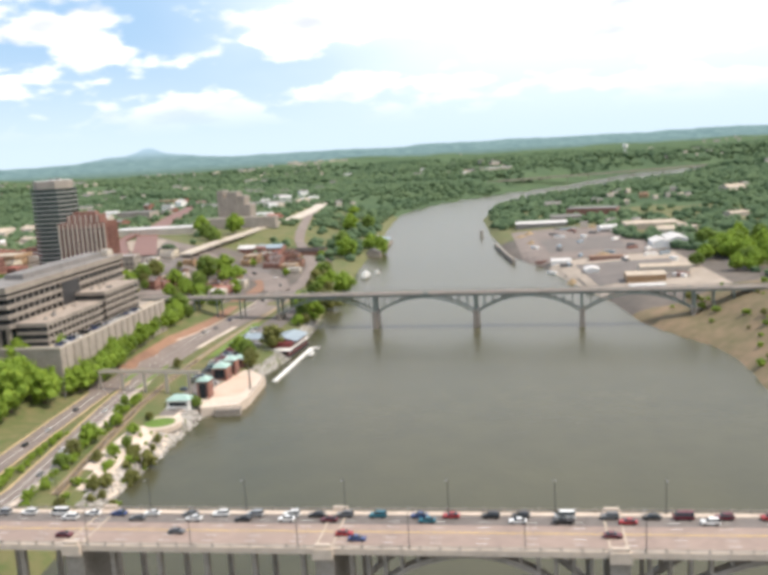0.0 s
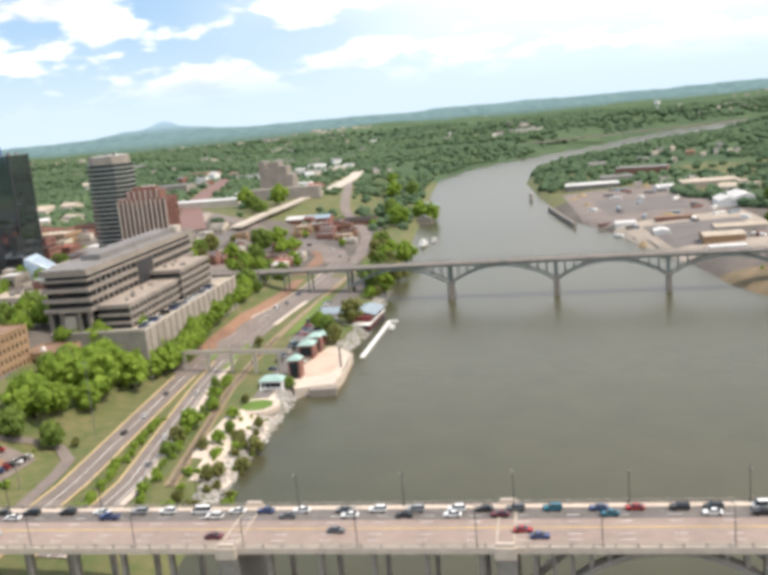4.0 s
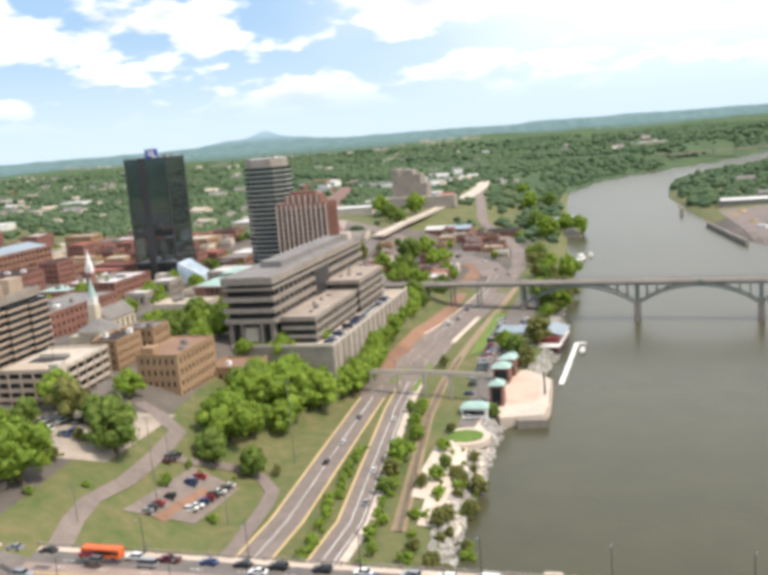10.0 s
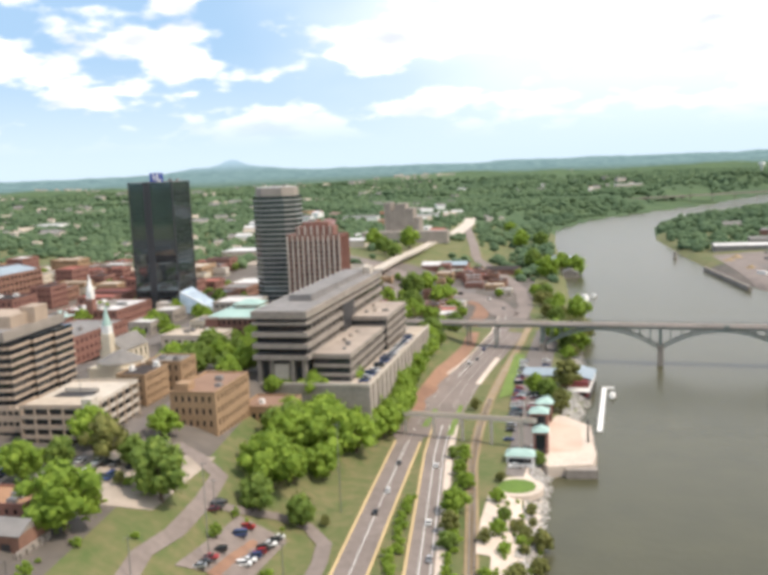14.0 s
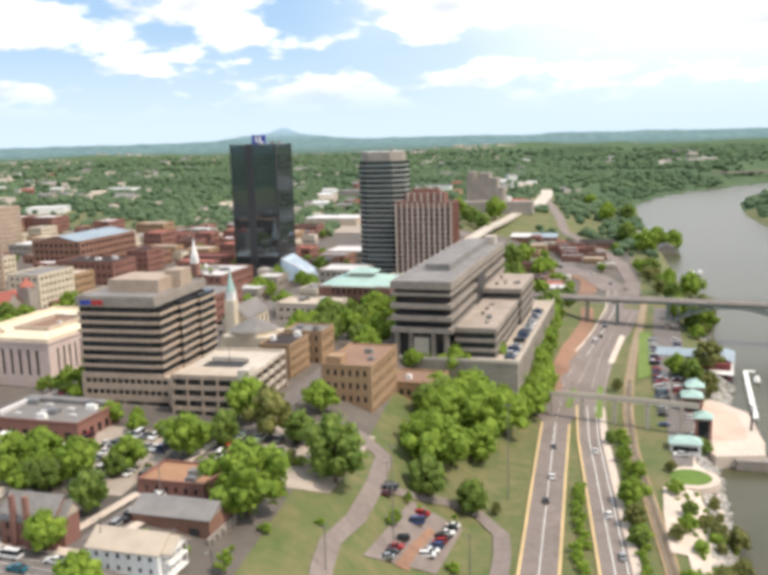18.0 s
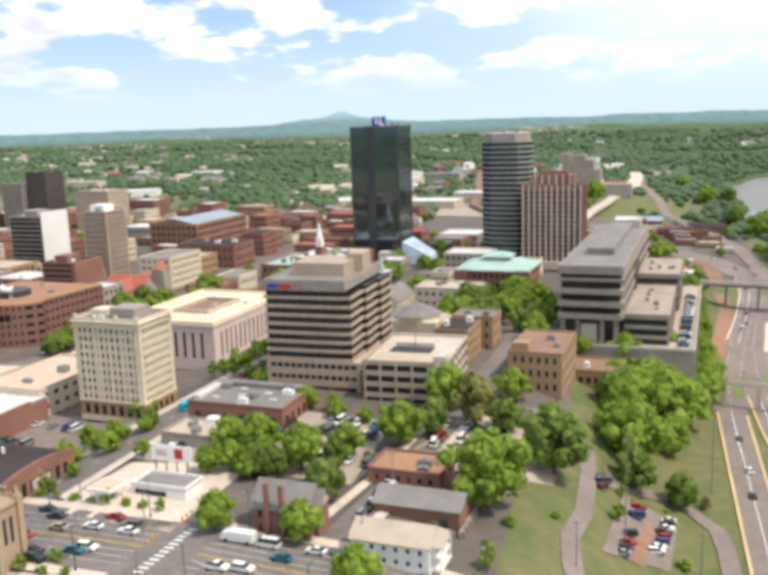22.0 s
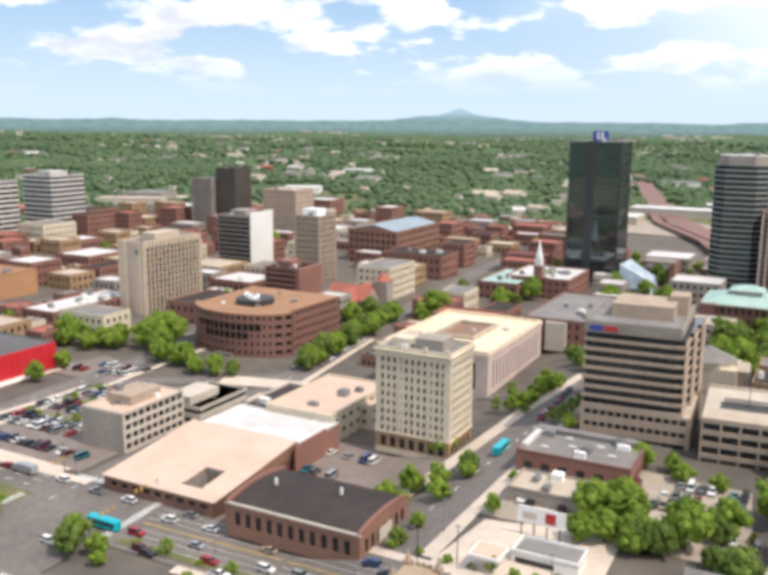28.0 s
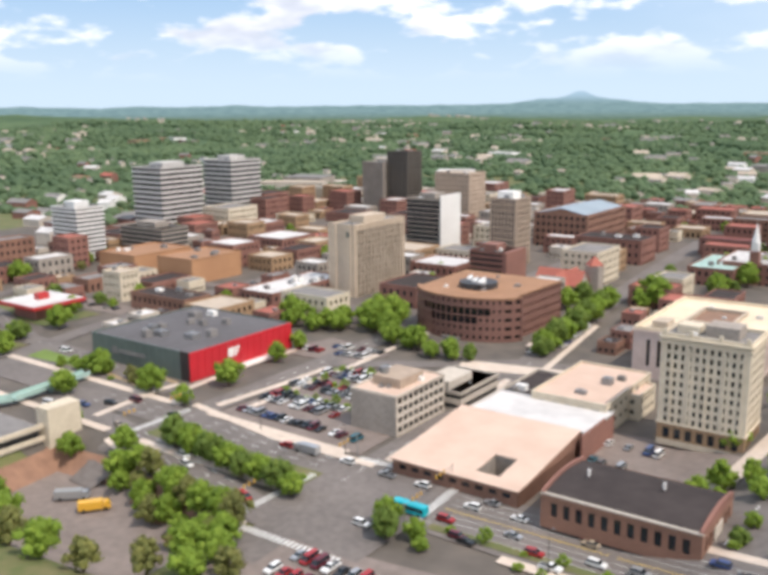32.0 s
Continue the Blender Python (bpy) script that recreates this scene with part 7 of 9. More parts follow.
edge_line(NORTHWAY, 0.0, 0.3, 0.42, "white_line", "lane_line", "white lane line on the drive")
# pavements, kerbs and lines of the wide street
for s0, s1 in ((342, 418), (432, 512), (580, 640), (655, 760)):
    ribbon([street(s0, 15.2), street((s0 + s1) / 2, 15.2), street(s1, 15.2)], 3.6, 0.42, "pavement", M["sidewalk"], "pale pavement beside the wide street", category="pavement")
    ribbon([street(s0, -15.2), street((s0 + s1) / 2, -15.2), street(s1, -15.2)], 3.6, 0.42, "pavement", M["sidewalk"], "pale pavement beside the wide street", category="pavement")
for s0, s1 in ((342, 418), (432, 536)):
    for off in (-0.25, 0.25):
        ribbon([street(s0, off), street((s0 + s1) / 2, off), street(s1, off)], 0.16, 0.40, "lane_line", M["yellow_line"], "yellow centre line", category="road marking")
    for off in (-9, -6, -3, 3, 6, 9):
        ribbon([street(s0, off), street((s0 + s1) / 2, off), street(s1, off)], 0.14, 0.40, "lane_line", M["white_line"], "white lane line", category="road marking")
ribbon([hen(576, -6.5), hen(643, -6.5)], 9, 0.44, "median", M["grass"], "grassy planted median of the wide street", category="median")
for s in (426,):
    bm = bmesh.new()
    for k in range(12):
        x, y = street(s, -11 + 2 * k)
        z = surface(x, y) + 0.44
        box(bm, x - 1.2, y - 0.4, z - 0.05, x + 1.2, y + 0.4, z)
    tagged(new("crosswalk", mesh_of("crosswalk", bm, M["white_line"])), "white striped crosswalk over the wide street", "road marking", kind="structure")
for pts in ([(-404, 275), (-399, 330), (-391, 400), (-382, 455)], [(-420, 275), (-413, 330), (-405, 400), (-396, 455)], [(-490, 275), (-489, 330), (-489, 400), (-490, 470)], [(-319, 275), (-312, 310), (-306, 356)], [(-332, 275), (-324, 312), (-318, 356)], [(-565, 300), (-559, 355), (-553, 440)], [(-506, 420), (-507, 470), (-506, 530)]):
    ribbon(pts, 3.0, 0.44, "pavement", M["sidewalk"], "pale pavement along the side street", category="pavement")

# lane dashes of the divided roadway and the cross streets, and the crossings of the junctions
def dashes(pts, lift, name="lane_dashes"):
    bm = bmesh.new()
    for (x0, y0), (x1, y1) in zip(pts, pts[1:]):
        d = Vector((x1 - x0, y1 - y0))
        n, d = int(d.length / 8), d.normalized()
        w = Vector((-d.y, d.x)) * 0.11
        for k in range(n):
            ends = [Vector((x0, y0)) + d * (8 * k + e) for e in (1, 4.2)]
            v = []
            for p, s in ((ends[0], -1), (ends[1], -1), (ends[1], 1), (ends[0], 1)):
                q = p + w * s
                v.append(bm.verts.new((q.x, q.y, surface(q.x, q.y) + lift)))
            bm.faces.new(v)
    tagged(new(name, mesh_of(name, bm, M["white_line"])), "worn white lane dashes on the asphalt", "road marking", kind="structure")


for off in (1.5, 5, 8.5):
    dashes([hen(580, off), hen(640, off), hen(690, off - 2)], 0.42)
for off in (-3, 0.5, 3.5):
    dashes([hen(645, -14 + off), hen(605, -22 + off), hen(575, -29 + off)], 0.44)
for pts in ([(-505, 262), (-498, 330), (-497, 406), (-498, 470), (-498, 530)], [(-412, 275), (-406, 330), (-398, 400), (-389, 455)], [(-584, 262), (-578, 290), (-572, 355), (-566, 440)], [(-318, 275), (-312, 356)], [(-600, 300), (-650, 315), (-709, 326), (-760, 351)]):
    dashes(pts, 0.5)
for (xa, ya), (xb, yb) in ((street(540, 14), street(538, -16)), (hen(578, -4), hen(578, -34)), (hen(574, 13), hen(542, 15)), (hen(572, -39), hen(540, -38)), (hen(648, 12), hen(648, -18))):
    bm = bmesh.new()
    d = Vector((xb - xa, yb - ya))
    n, d = int(d.length / 1.4), d.normalized()
    side = Vector((-d.y, d.x))
    for k in range(n):
        c = Vector((xa, ya)) + d * 1.4 * k
        v = []
        for e, f in ((0, -1.3), (0.7, -1.3), (0.7, 1.3), (0, 1.3)):
            q = c + d * e + side * f
            v.append(bm.verts.new((q.x, q.y, surface(q.x, q.y) + 0.5)))
        bm.faces.new(v)
    tagged(new("crosswalk", mesh_of("crosswalk", bm, M["white_line"])), "white striped crosswalk at the junction", "road marking", kind="structure")

ribbon([street(446, -10.5), street(490, -10.5), street(534, -10.5)], 3.0, 0.46, "median", M["grass"], "narrow grassy median with small trees", category="median")

for off in (-3.2, 3.0):
    dashes([(-206 + off, 482), (-196 + off, 540), (-184 + off, 600), (-172 + off, 670), (-166 + off, 740)], 0.5)
for off in (-3.0, 2.6):
    dashes([(-193 + off, 482), (-186 + off, 540), (-174 + off, 605), (-161 + off, 668)], 0.52)
dashes([(-216, 372), (-214, 420), (-211, 455), (-207, 480)], 0.52)
patch([(-197, 440), (-194, 440), (-191, 486), (-193, 488)], 0.5, "traffic_island", M["lawn_green"], "slim grassy traffic island", "traffic island")
patch([(-209, 452), (-206, 451), (-203, 478), (-205, 480)], 0.5, "traffic_island", M["lawn_green"], "slim grassy island at the junction", "traffic island")
patch([(-186, 528), (-183, 528), (-172, 590), (-175, 592)], 0.5, "traffic_island", M["sidewalk"], "pale paved traffic island", "traffic island")


# ---- downtown blocks behind, the suburbs and the east bank ----
TAKEN = []
for ob in list(scene.objects):
    if ob.type == "EMPTY" and ob.parent is None:
        bpy_pts = []
        for ch in ob.children:
            m = ob.matrix_basis @ ch.matrix_basis
            bpy_pts += [m @ Vector(c) for c in ch.bound_box]
        if bpy_pts:
            TAKEN.append((min(p.x for p in bpy_pts), min(p.y for p in bpy_pts), max(p.x for p in bpy_pts), max(p.y for p in bpy_pts)))


def free(x, y, r, road=True):
    if any(a - r < x < c + r and b - r < y < d + r for a, b, c, d in TAKEN):
        return False
    if road:
        for px, py, w in LINES:
            if abs(px - x) < r + w / 2 and abs(py - y) < r + w / 2:
                return False
    return True


def filler():
    rng = random.Random(21)
    kinds = [("brick", "roof_dark", "red-brick downtown block with a dark flat roof"), ("brown_brick", "roof_grey", "brown-brick downtown block with a grey roof"),
             ("tan", "roof_pale", "tan brick downtown block with a pale roof"), ("concrete", "roof_white", "grey downtown block with a white roof"),
             ("brick", "roof_tile", "brick building with a red roof"), ("cream", "roof_grey", "cream downtown block with a grey roof"), ("brick", "roof_white", "red-brick block with a white roof")]
    made = 0
    for tries in range(5000):
        if made >= 140:
            break
        u = rng.random()
        if u < 0.25:
            x, y = rng.uniform(-770, -410), rng.uniform(400, 560)
        elif u < 0.8:
            x, y = rng.uniform(-880, -300), rng.uniform(540, 930)
        else:
            x, y = rng.uniform(-860, -640), rng.uniform(370, 560)
        if river_gap(x, y)[0] < 130:
            continue
        w, d = rng.uniform(14, 34), rng.uniform(14, 36)
        r = max(w, d) / 2 + 2
        if not free(x - w / 2, y + d / 2, r):
            continue
        wall, roof, label = rng.choice(kinds)
        h = rng.uniform(6, 13) if rng.random() < 0.8 else rng.uniform(13, 20)
        g = ground(x, y)
        fl = max(1, int(h / 3.8))
        house_block("downtown_block", (x, y), g, w, d, g + h, fl, max(2, int(w / 4)), max(2, int(d / 4)), wall, roof, label, "building", wf=0.45, hf=0.45, units=0, group="downtown blocks", single=0)
        TAKEN.append((x - w, y, x, y + d))
        made += 1


filler()


def shed(name, x, y, w, d, h, wall, roof, label, rise=2.0, turn=GRID, cat="warehouse", group=""):
    g = min(surface(x, y), surface(x - w, y), surface(x, y + d), surface(x - w, y + d))
    o = thing(name, x, y, g - 0.3, turn, label, cat, group)
    part("wall", boxes((-w, 0, -1, 0, d, h)), M[wall], o)
    if rise:
        gable(o, w, d, h, rise, roof, wall, "x" if w > d else "y")
    else:
        part("roof", boxes((-w - 0.3, -0.3, h, 0.3, d + 0.3, h + 0.4)), M[roof], o)
    TAKEN.append((x - w, y, x, y + d))
    return o


def plain_house(name, x, y, w, d, h, wall, roof, label, rise, turn, cat, group):
    """A distant house or hall as one body: walls, and a gabled or flat roof."""
    bm = box(bmesh.new(), -w, 0, -3, 0, d, h)
    if rise:
        v = [bm.verts.new(p) for p in ((-w - 0.4, -0.5, h), (0.4, -0.5, h), (0.4, d + 0.5, h), (-w - 0.4, d + 0.5, h), (-w - 0.4, d / 2, h + rise), (0.4, d / 2, h + rise))]
        for f in ((0, 1, 5, 4), (2, 3, 4, 5)):
            bm.faces.new([v[i] for i in f]).material_index = 1
        for f in ((3, 0, 4), (1, 2, 5)):
            bm.faces.new([v[i] for i in f])
    else:
        box(bm, -w - 0.3, -0.3, h, 0.3, d + 0.3, h + 0.5, 1)
    o = new(name, mesh_of(name, bm, (M[wall], M[roof])))
    o.matrix_world = Matrix.Translation((x, y, ground(x, y))) @ Matrix.Rotation(turn, 4, "Z")
    TAKEN.append((x - w, y, x, y + d))
    tagged(o, label, cat, group)


def small_blocks():
    """Low shops and offices that close the gaps between the larger blocks, each one body with window bands."""
    rng = random.Random(57)
    looks = [("brick", "roof_grey", "small red-brick shop with a grey roof"), ("brown_brick", "roof_dark", "small brown-brick shop with a dark roof"), ("tan", "roof_pale", "small tan office with a pale roof"),
             ("pale_concrete", "roof_white", "small pale office with a white roof"), ("brick", "roof_tile", "small brick house with a red roof"), ("cream", "roof_grey", "small cream shop with a grey roof")]
    made = 0
    for tries in range(6000):
        if made >= 150:
            break
        zone = ((-880, -310, 540, 960), (-870, -620, 330, 560), (-760, -420, 400, 560), (-300, -140, 690, 1000))[rng.choice((0, 0, 1, 1, 2, 2, 3, 3))]
        x, y = rng.uniform(zone[0], zone[1]), rng.uniform(zone[2], zone[3])
        w, d, h = rng.uniform(8, 17), rng.uniform(8, 20), rng.uniform(4.5, 9)
        if river_gap(x, y)[0] < 45 or not free(x - w / 2, y + d / 2, max(w, d) / 2 + 1):
            continue
        wall, roof, label = rng.choice(looks)
        bm = box(bmesh.new(), -w, 0, -3, 0, d, h)
        box(bm, -w + 0.3, 0.3, h, -0.3, d - 0.3, h + 0.15, 1)
        for q in ((-w, 0, 0, 0.3), (-w, d - 0.3, 0, d), (-w, 0.3, -w + 0.3, d - 0.3), (-0.3, 0.3, 0, d - 0.3)):
            box(bm, q[0], q[1], h, q[2], q[3], h + 0.7)
        for f in range(max(1, int(h / 3.6))):
            z = 1.1 + 3.5 * f
            for k in range(int(w / 2.6)):
                box(bm, -w + 0.8 + 2.6 * k, -0.05, z, -w + 2.1 + 2.6 * k, 0.02, z + 1.5, 2)
            for k in range(int(d / 2.6)):
                box(bm, -0.02, 0.8 + 2.6 * k, z, 0.05, 2.1 + 2.6 * k, z + 1.5, 2)
        bx, by = rng.uniform(-w * 0.7, -2), rng.uniform(2, d * 0.7)
        box(bm, bx - 1, by - 1, h, bx + 1, by + 1, h + 1.3, 3)
        o = new("small_block", mesh_of("small_block", bm, (M[wall], M[roof], M["glass"], M["grey_metal"])))
        o.matrix_world = Matrix.Translation((x, y, ground(x, y))) @ Matrix.Rotation(GRID, 4, "Z")
        tagged(o, label, "building", "small downtown blocks")
        TAKEN.append((x - w, y, x, y + d))
        made += 1


small_blocks()


def suburbs():
    rng = random.Random(33)
    opts = [("white_paint", "roof_white"), ("pale_concrete", "roof_pale"), ("concrete", "roof_grey"), ("brick", "roof_grey"), ("pale_concrete", "roof_white"), ("white_paint", "roof_grey"), ("tan", "roof_brown"), ("brick", "roof_tile")]
    zones = [(-2000, -760, 820, 2400, 45), (-1150, -880, 350, 820, 30), (-560, -230, 960, 1900, 35), (190, 700, 640, 1500, 14), (-300, 900, 2150, 3200, 10), (-1500, -300, 1500, 3200, 12), (-2600, -1200, 1800, 3300, 20)]
    for x0, x1, y0, y1, n in zones:
        k = 0
        for tries in range(1200):
            if k >= n:
                break
            x, y = rng.uniform(x0, x1), rng.uniform(y0, y1)
            if noise.noise(Vector((x / 260, y / 260, 9.0))) < -0.05 and rng.random() < 0.8:
                continue
            big = rng.random() < 0.28
            w, d, h = (rng.uniform(35, 85), rng.uniform(20, 45), rng.uniform(6, 12)) if big else (rng.uniform(11, 26), rng.uniform(10, 20), rng.uniform(5, 9))
            if river_gap(x, y)[0] < 70 or not free(x - w / 2, y + d / 2, max(w, d) / 2 + 3):
                continue
            wall, roof = rng.choice(opts)
            plain_house("warehouse" if big else "suburban_house", x, y, w, d, h, wall, roof, "pale flat-roofed warehouse among trees" if big else "small distant house among trees", 0 if big else h * 0.4,
                        GRID + rng.uniform(-0.5, 0.5), "warehouse" if big else "house", "distant warehouses" if big else "distant houses")
            k += 1


# the stepped grey hall on the skyline
o = thing("stepped_grey_hall", -280, 1190, ground(-290, 1200), GRID, "grey stepped concrete hall on the far rise", "hall")
for x0, x1, z in ((-34, -25, 50), (-25, -20, 40), (-20, -6, 48), (-6, 4, 42), (4, 12, 30)):
    part("slab", boxes((x0, 0, -2, x1 - 0.3, 26, z)), M["dark_concrete"], o, "plain grey concrete slab")
part("podium", boxes((-60, -18, -2, 50, 0, 14)), M["concrete"], o)
shed("warehouse", -330, 1120, 110, 34, 9, "pale_concrete", "roof_white", "long white flat-roofed warehouse", 0)
shed("warehouse", -420, 1020, 60, 40, 9, "roof_pale", "roof_white", "pale broad warehouse below the wooded hill", 0)
shed("riverside_restaurant", -205, 1020, 44, 26, 6, "brick", "blue_roof", "riverside restaurant with a blue-grey roof", 3)
shed("riverside_restaurant", -150, 975, 34, 22, 6, "brown_brick", "roof_dark", "brick riverside restaurant with a dark roof", 3)
shed("riverside_shop", -232, 1000, 20, 18, 9, "brick", "roof_white", "small brick shop with a white gable", 3)
# east bank yards
shed("yard_shed", 150, 1140, 66, 26, 8, "roof_grey", "roof_white", "long grey and white riverside shed", 2)
shed("yard_shed", 175, 1180, 40, 20, 9, "concrete", "roof_grey", "grey gabled riverside shed by the bank", 2)
shed("yard_shed", 262, 1030, 62, 40, 8, "roof_pale", "roof_pale", "broad cream warehouse on the east bank", 0)
shed("yard_shed", 226, 880, 20, 44, 7, "white_paint", "roof_white", "white gabled shed of a pair", 3)
shed("yard_shed", 205, 872, 16, 36, 6, "white_paint", "roof_white", "white gabled shed beside its twin", 3)
shed("yard_shed", 150, 690, 30, 22, 7, "tan", "roof_pale", "tan low warehouse near the bank", 1.5)
shed("yard_shed", 178, 720, 40, 18, 7, "pale_concrete", "roof_pale", "pale low warehouse near the bank", 1.5)
shed("yard_shed", 112, 760, 12, 16, 4, "white_paint", "roof_white", "small white office hut", 1.5)
shed("yard_shed", 100, 832, 18, 14, 5, "white_paint", "roof_white", "small white quay shed", 1.5)
shed("yard_shed", 140, 655, 26, 12, 5, "roof_white", "roof_white", "low white office by the bridge", 0)
shed("yard_shed", 150, 820, 34, 10, 4.5, "rose", "roof_brown", "long low brown shed in the yard", 0)
patch([(60, 850), (190, 850), (200, 1120), (75, 1120)], 0.3, "yard", M["old_asphalt"], "broad gravel storage yard by the river", "yard")
patch([(88, 660), (190, 650), (200, 845), (78, 845)], 0.3, "yard", M["roof_pale_ground"], "pale dusty yard by the river", "yard")
rng_y = random.Random(3)
for k in range(46):
    x, y = rng_y.uniform(75, 190), rng_y.uniform(690, 1100)
    if not free(x, y, 5, False):
        continue
    g = surface(x, y)
    if rng_y.random() < 0.25:
        o = thing("gravel_heap", x, y, g, 0, "conical heap of pale gravel", "gravel heap", "gravel heaps")
        part("mound", tube(bmesh.new(), (0, 0, -0.3), (0, 0, rng_y.uniform(2.5, 5)), rng_y.uniform(5, 9), 0.3, 12), M["dirt"], o)
    else:
        o = thing("storage_container", x, y, g + 0.3, rng_y.uniform(0, 3), "long steel storage container in the yard", "container", "storage containers")
        part("box", boxes((-6, -1.3, 0, 6, 1.3, 2.7)), M[rng_y.choice(("roof_grey", "rose", "white_paint", "blue_roof"))], o)
        part("door", boxes((6, -1.2, 0.1, 6.08, 1.2, 2.6)), M["grey_metal"], o)
o = thing("river_wall", 52, 880, 0, math.radians(92), "long weathered concrete river wall", "wall")
part("wall", boxes((0, -1.2, -2, 150, 1.2, 4.6)), M["dark_concrete"], o)
o = thing("mooring_dolphin", 40, 1150, 0, 0, "dark mooring dolphin in the river", "mooring dolphin")
part("pile", tube(bmesh.new(), (0, 0, -3), (0, 0, 7), 2.2, 2.0, 10), M["dark_concrete"], o)
part("cap", tube(bmesh.new(), (0, 0, 7), (0, 0, 8), 2.6, 2.6, 10), M["concrete"], o)
suburbs()
o = thing("water_tower", 640, 2900, ground(640, 2900), 0, "white water tower on the far hill", "water tower")
part("stem", tube(bmesh.new(), (0, 0, -2), (0, 0, 26), 3, 2.4, 10), M["white_paint"], o)
part("tank", tube(bmesh.new(), (0, 0, 26), (0, 0, 36), 9, 8, 14), M["white_paint"], o)


def far_woods():
    rng = np.random.default_rng(11)
    ico = bmesh.new()
    bmesh.ops.create_icosphere(ico, subdivisions=1, radius=1.0)
    bv = np.array([v.co[:] for v in ico.verts])
    bf = np.array([[v.index for v in f.verts] for f in ico.faces])
    ico.free()
    for name, mat, count, lo, hi, seed in (("woodland", "wood_hazed", 13500, 430, 1700, 1), ("far_woodland", "wood_hazed", 24000, 1500, 3300, 2)):
        vs, fs, k, tries = [], [], 0, 0
        while k < count and tries < count * 6:
            tries += 1
            a = rng.uniform(-0.15, 3.0)
            r = lo + (hi - lo) * rng.uniform(0, 1) ** 0.8
            x, y = -250 + r * math.cos(a), 500 + r * math.sin(a)
            if y < 130 or not (-3000 < x < 2000 and y < 3600):
                continue
            d, side = river_gap(x, y)
            if d < 9 or y > 1850 and x > 150 and d < 55:
                continue
            dens = noise.noise(Vector((x / 210, y / 210, 2.0))) + 0.35 * noise.noise(Vector((x / 60, y / 60, 5.0)))
            city = -900 < x < -225 and y < 930
            low = side < 0 and -240 < x and 640 < y < 960
            yard = side > 0 and d < 130 and 560 < y < 1150
            bluff = side > 0 and y < 620 and x < 300
            if city or yard or bluff or (low and d > 46):
                continue
            near_bank = d < 60
            if dens < (-0.26 if not near_bank else -0.6) and rng.uniform() < 0.88:
                continue
            if (r < 1700 or rng.uniform() < 0.5) and not free(x, y, 4, r < 1100):
                continue
            s = rng.uniform(3.2, 6.6) * (1 + 0.3 * (r > 1500) + 0.3 * (r > 2400))
            j = rng.uniform(0.75, 1.25, size=(len(bv), 1))
            v = bv * j * np.array([s * 1.15, s * 1.15, s * rng.uniform(0.7, 1.0)])
            z = surface(x, y) if lo < 1000 else ground(x, y)
            v = v + np.array([x, y, z + s * 0.55])
            fs.append(bf + len(bv) * k)
            vs.append(v)
            k += 1
        me = bpy.data.meshes.new(name)
        me.from_pydata(np.concatenate(vs).tolist(), [], np.concatenate(fs).tolist())
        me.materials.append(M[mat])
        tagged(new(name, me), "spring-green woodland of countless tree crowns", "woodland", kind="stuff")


far_woods()


def far_houses():
    """The pale specks of countless houses between the far trees."""
    rng = np.random.default_rng(29)
    vs, fs, ms, n = [], [], [], 0
    body = ((0, 1, 5, 4), (1, 2, 6, 5), (2, 3, 7, 6), (3, 0, 4, 7))
    roof = ((4, 5, 9, 8), (6, 7, 8, 9), (7, 4, 8), (5, 6, 9))
    tries = 0
    while n < 900 and tries < 20000:
        tries += 1
        x, y = rng.uniform(-3000, 1600), rng.uniform(700, 4200)
        d, side = river_gap(x, y)
        if d < 90 or math.hypot(x + 250, y - 500) < 620 or not free(x, y, 8, y < 1500):
            continue
        if noise.noise(Vector((x / 330, y / 330, 9.0))) < 0.04 + 0.24 * (x > -350):
            continue
        w, dp, h = (rng.uniform(3.5, 6.5), rng.uniform(3, 5), rng.uniform(3, 5)) if rng.uniform() < 0.85 else (rng.uniform(9, 18), rng.uniform(6, 11), rng.uniform(4, 6))
        a, z, k = rng.uniform(-0.4, 0.4), ground(x, y), len(vs)
        ca, sa = math.cos(a), math.sin(a)
        for px, py, pz in ((-w, -dp, -2), (w, -dp, -2), (w, dp, -2), (-w, dp, -2), (-w, -dp, h), (w, -dp, h), (w, dp, h), (-w, dp, h), (-w, 0, h + 0.4 * dp), (w, 0, h + 0.4 * dp)):
            vs.append((x + px * ca - py * sa, y + px * sa + py * ca, z + 2 + pz))
        fs += [tuple(k + i for i in f) for f in body + roof]
        ms += [0] * 4 + [int(rng.integers(1, 4))] * 4
        n += 1
    me = bpy.data.meshes.new("far_houses")
    me.from_pydata(vs, [], fs)
    for m in ("pale_concrete", "roof_pale", "roof_grey", "roof_slate"):
        me.materials.append(M[m])
    me.polygons.foreach_set("material_index", ms)
    tagged(new("far_houses", me), "countless small pale houses among far trees", "houses", kind="stuff")


far_houses()


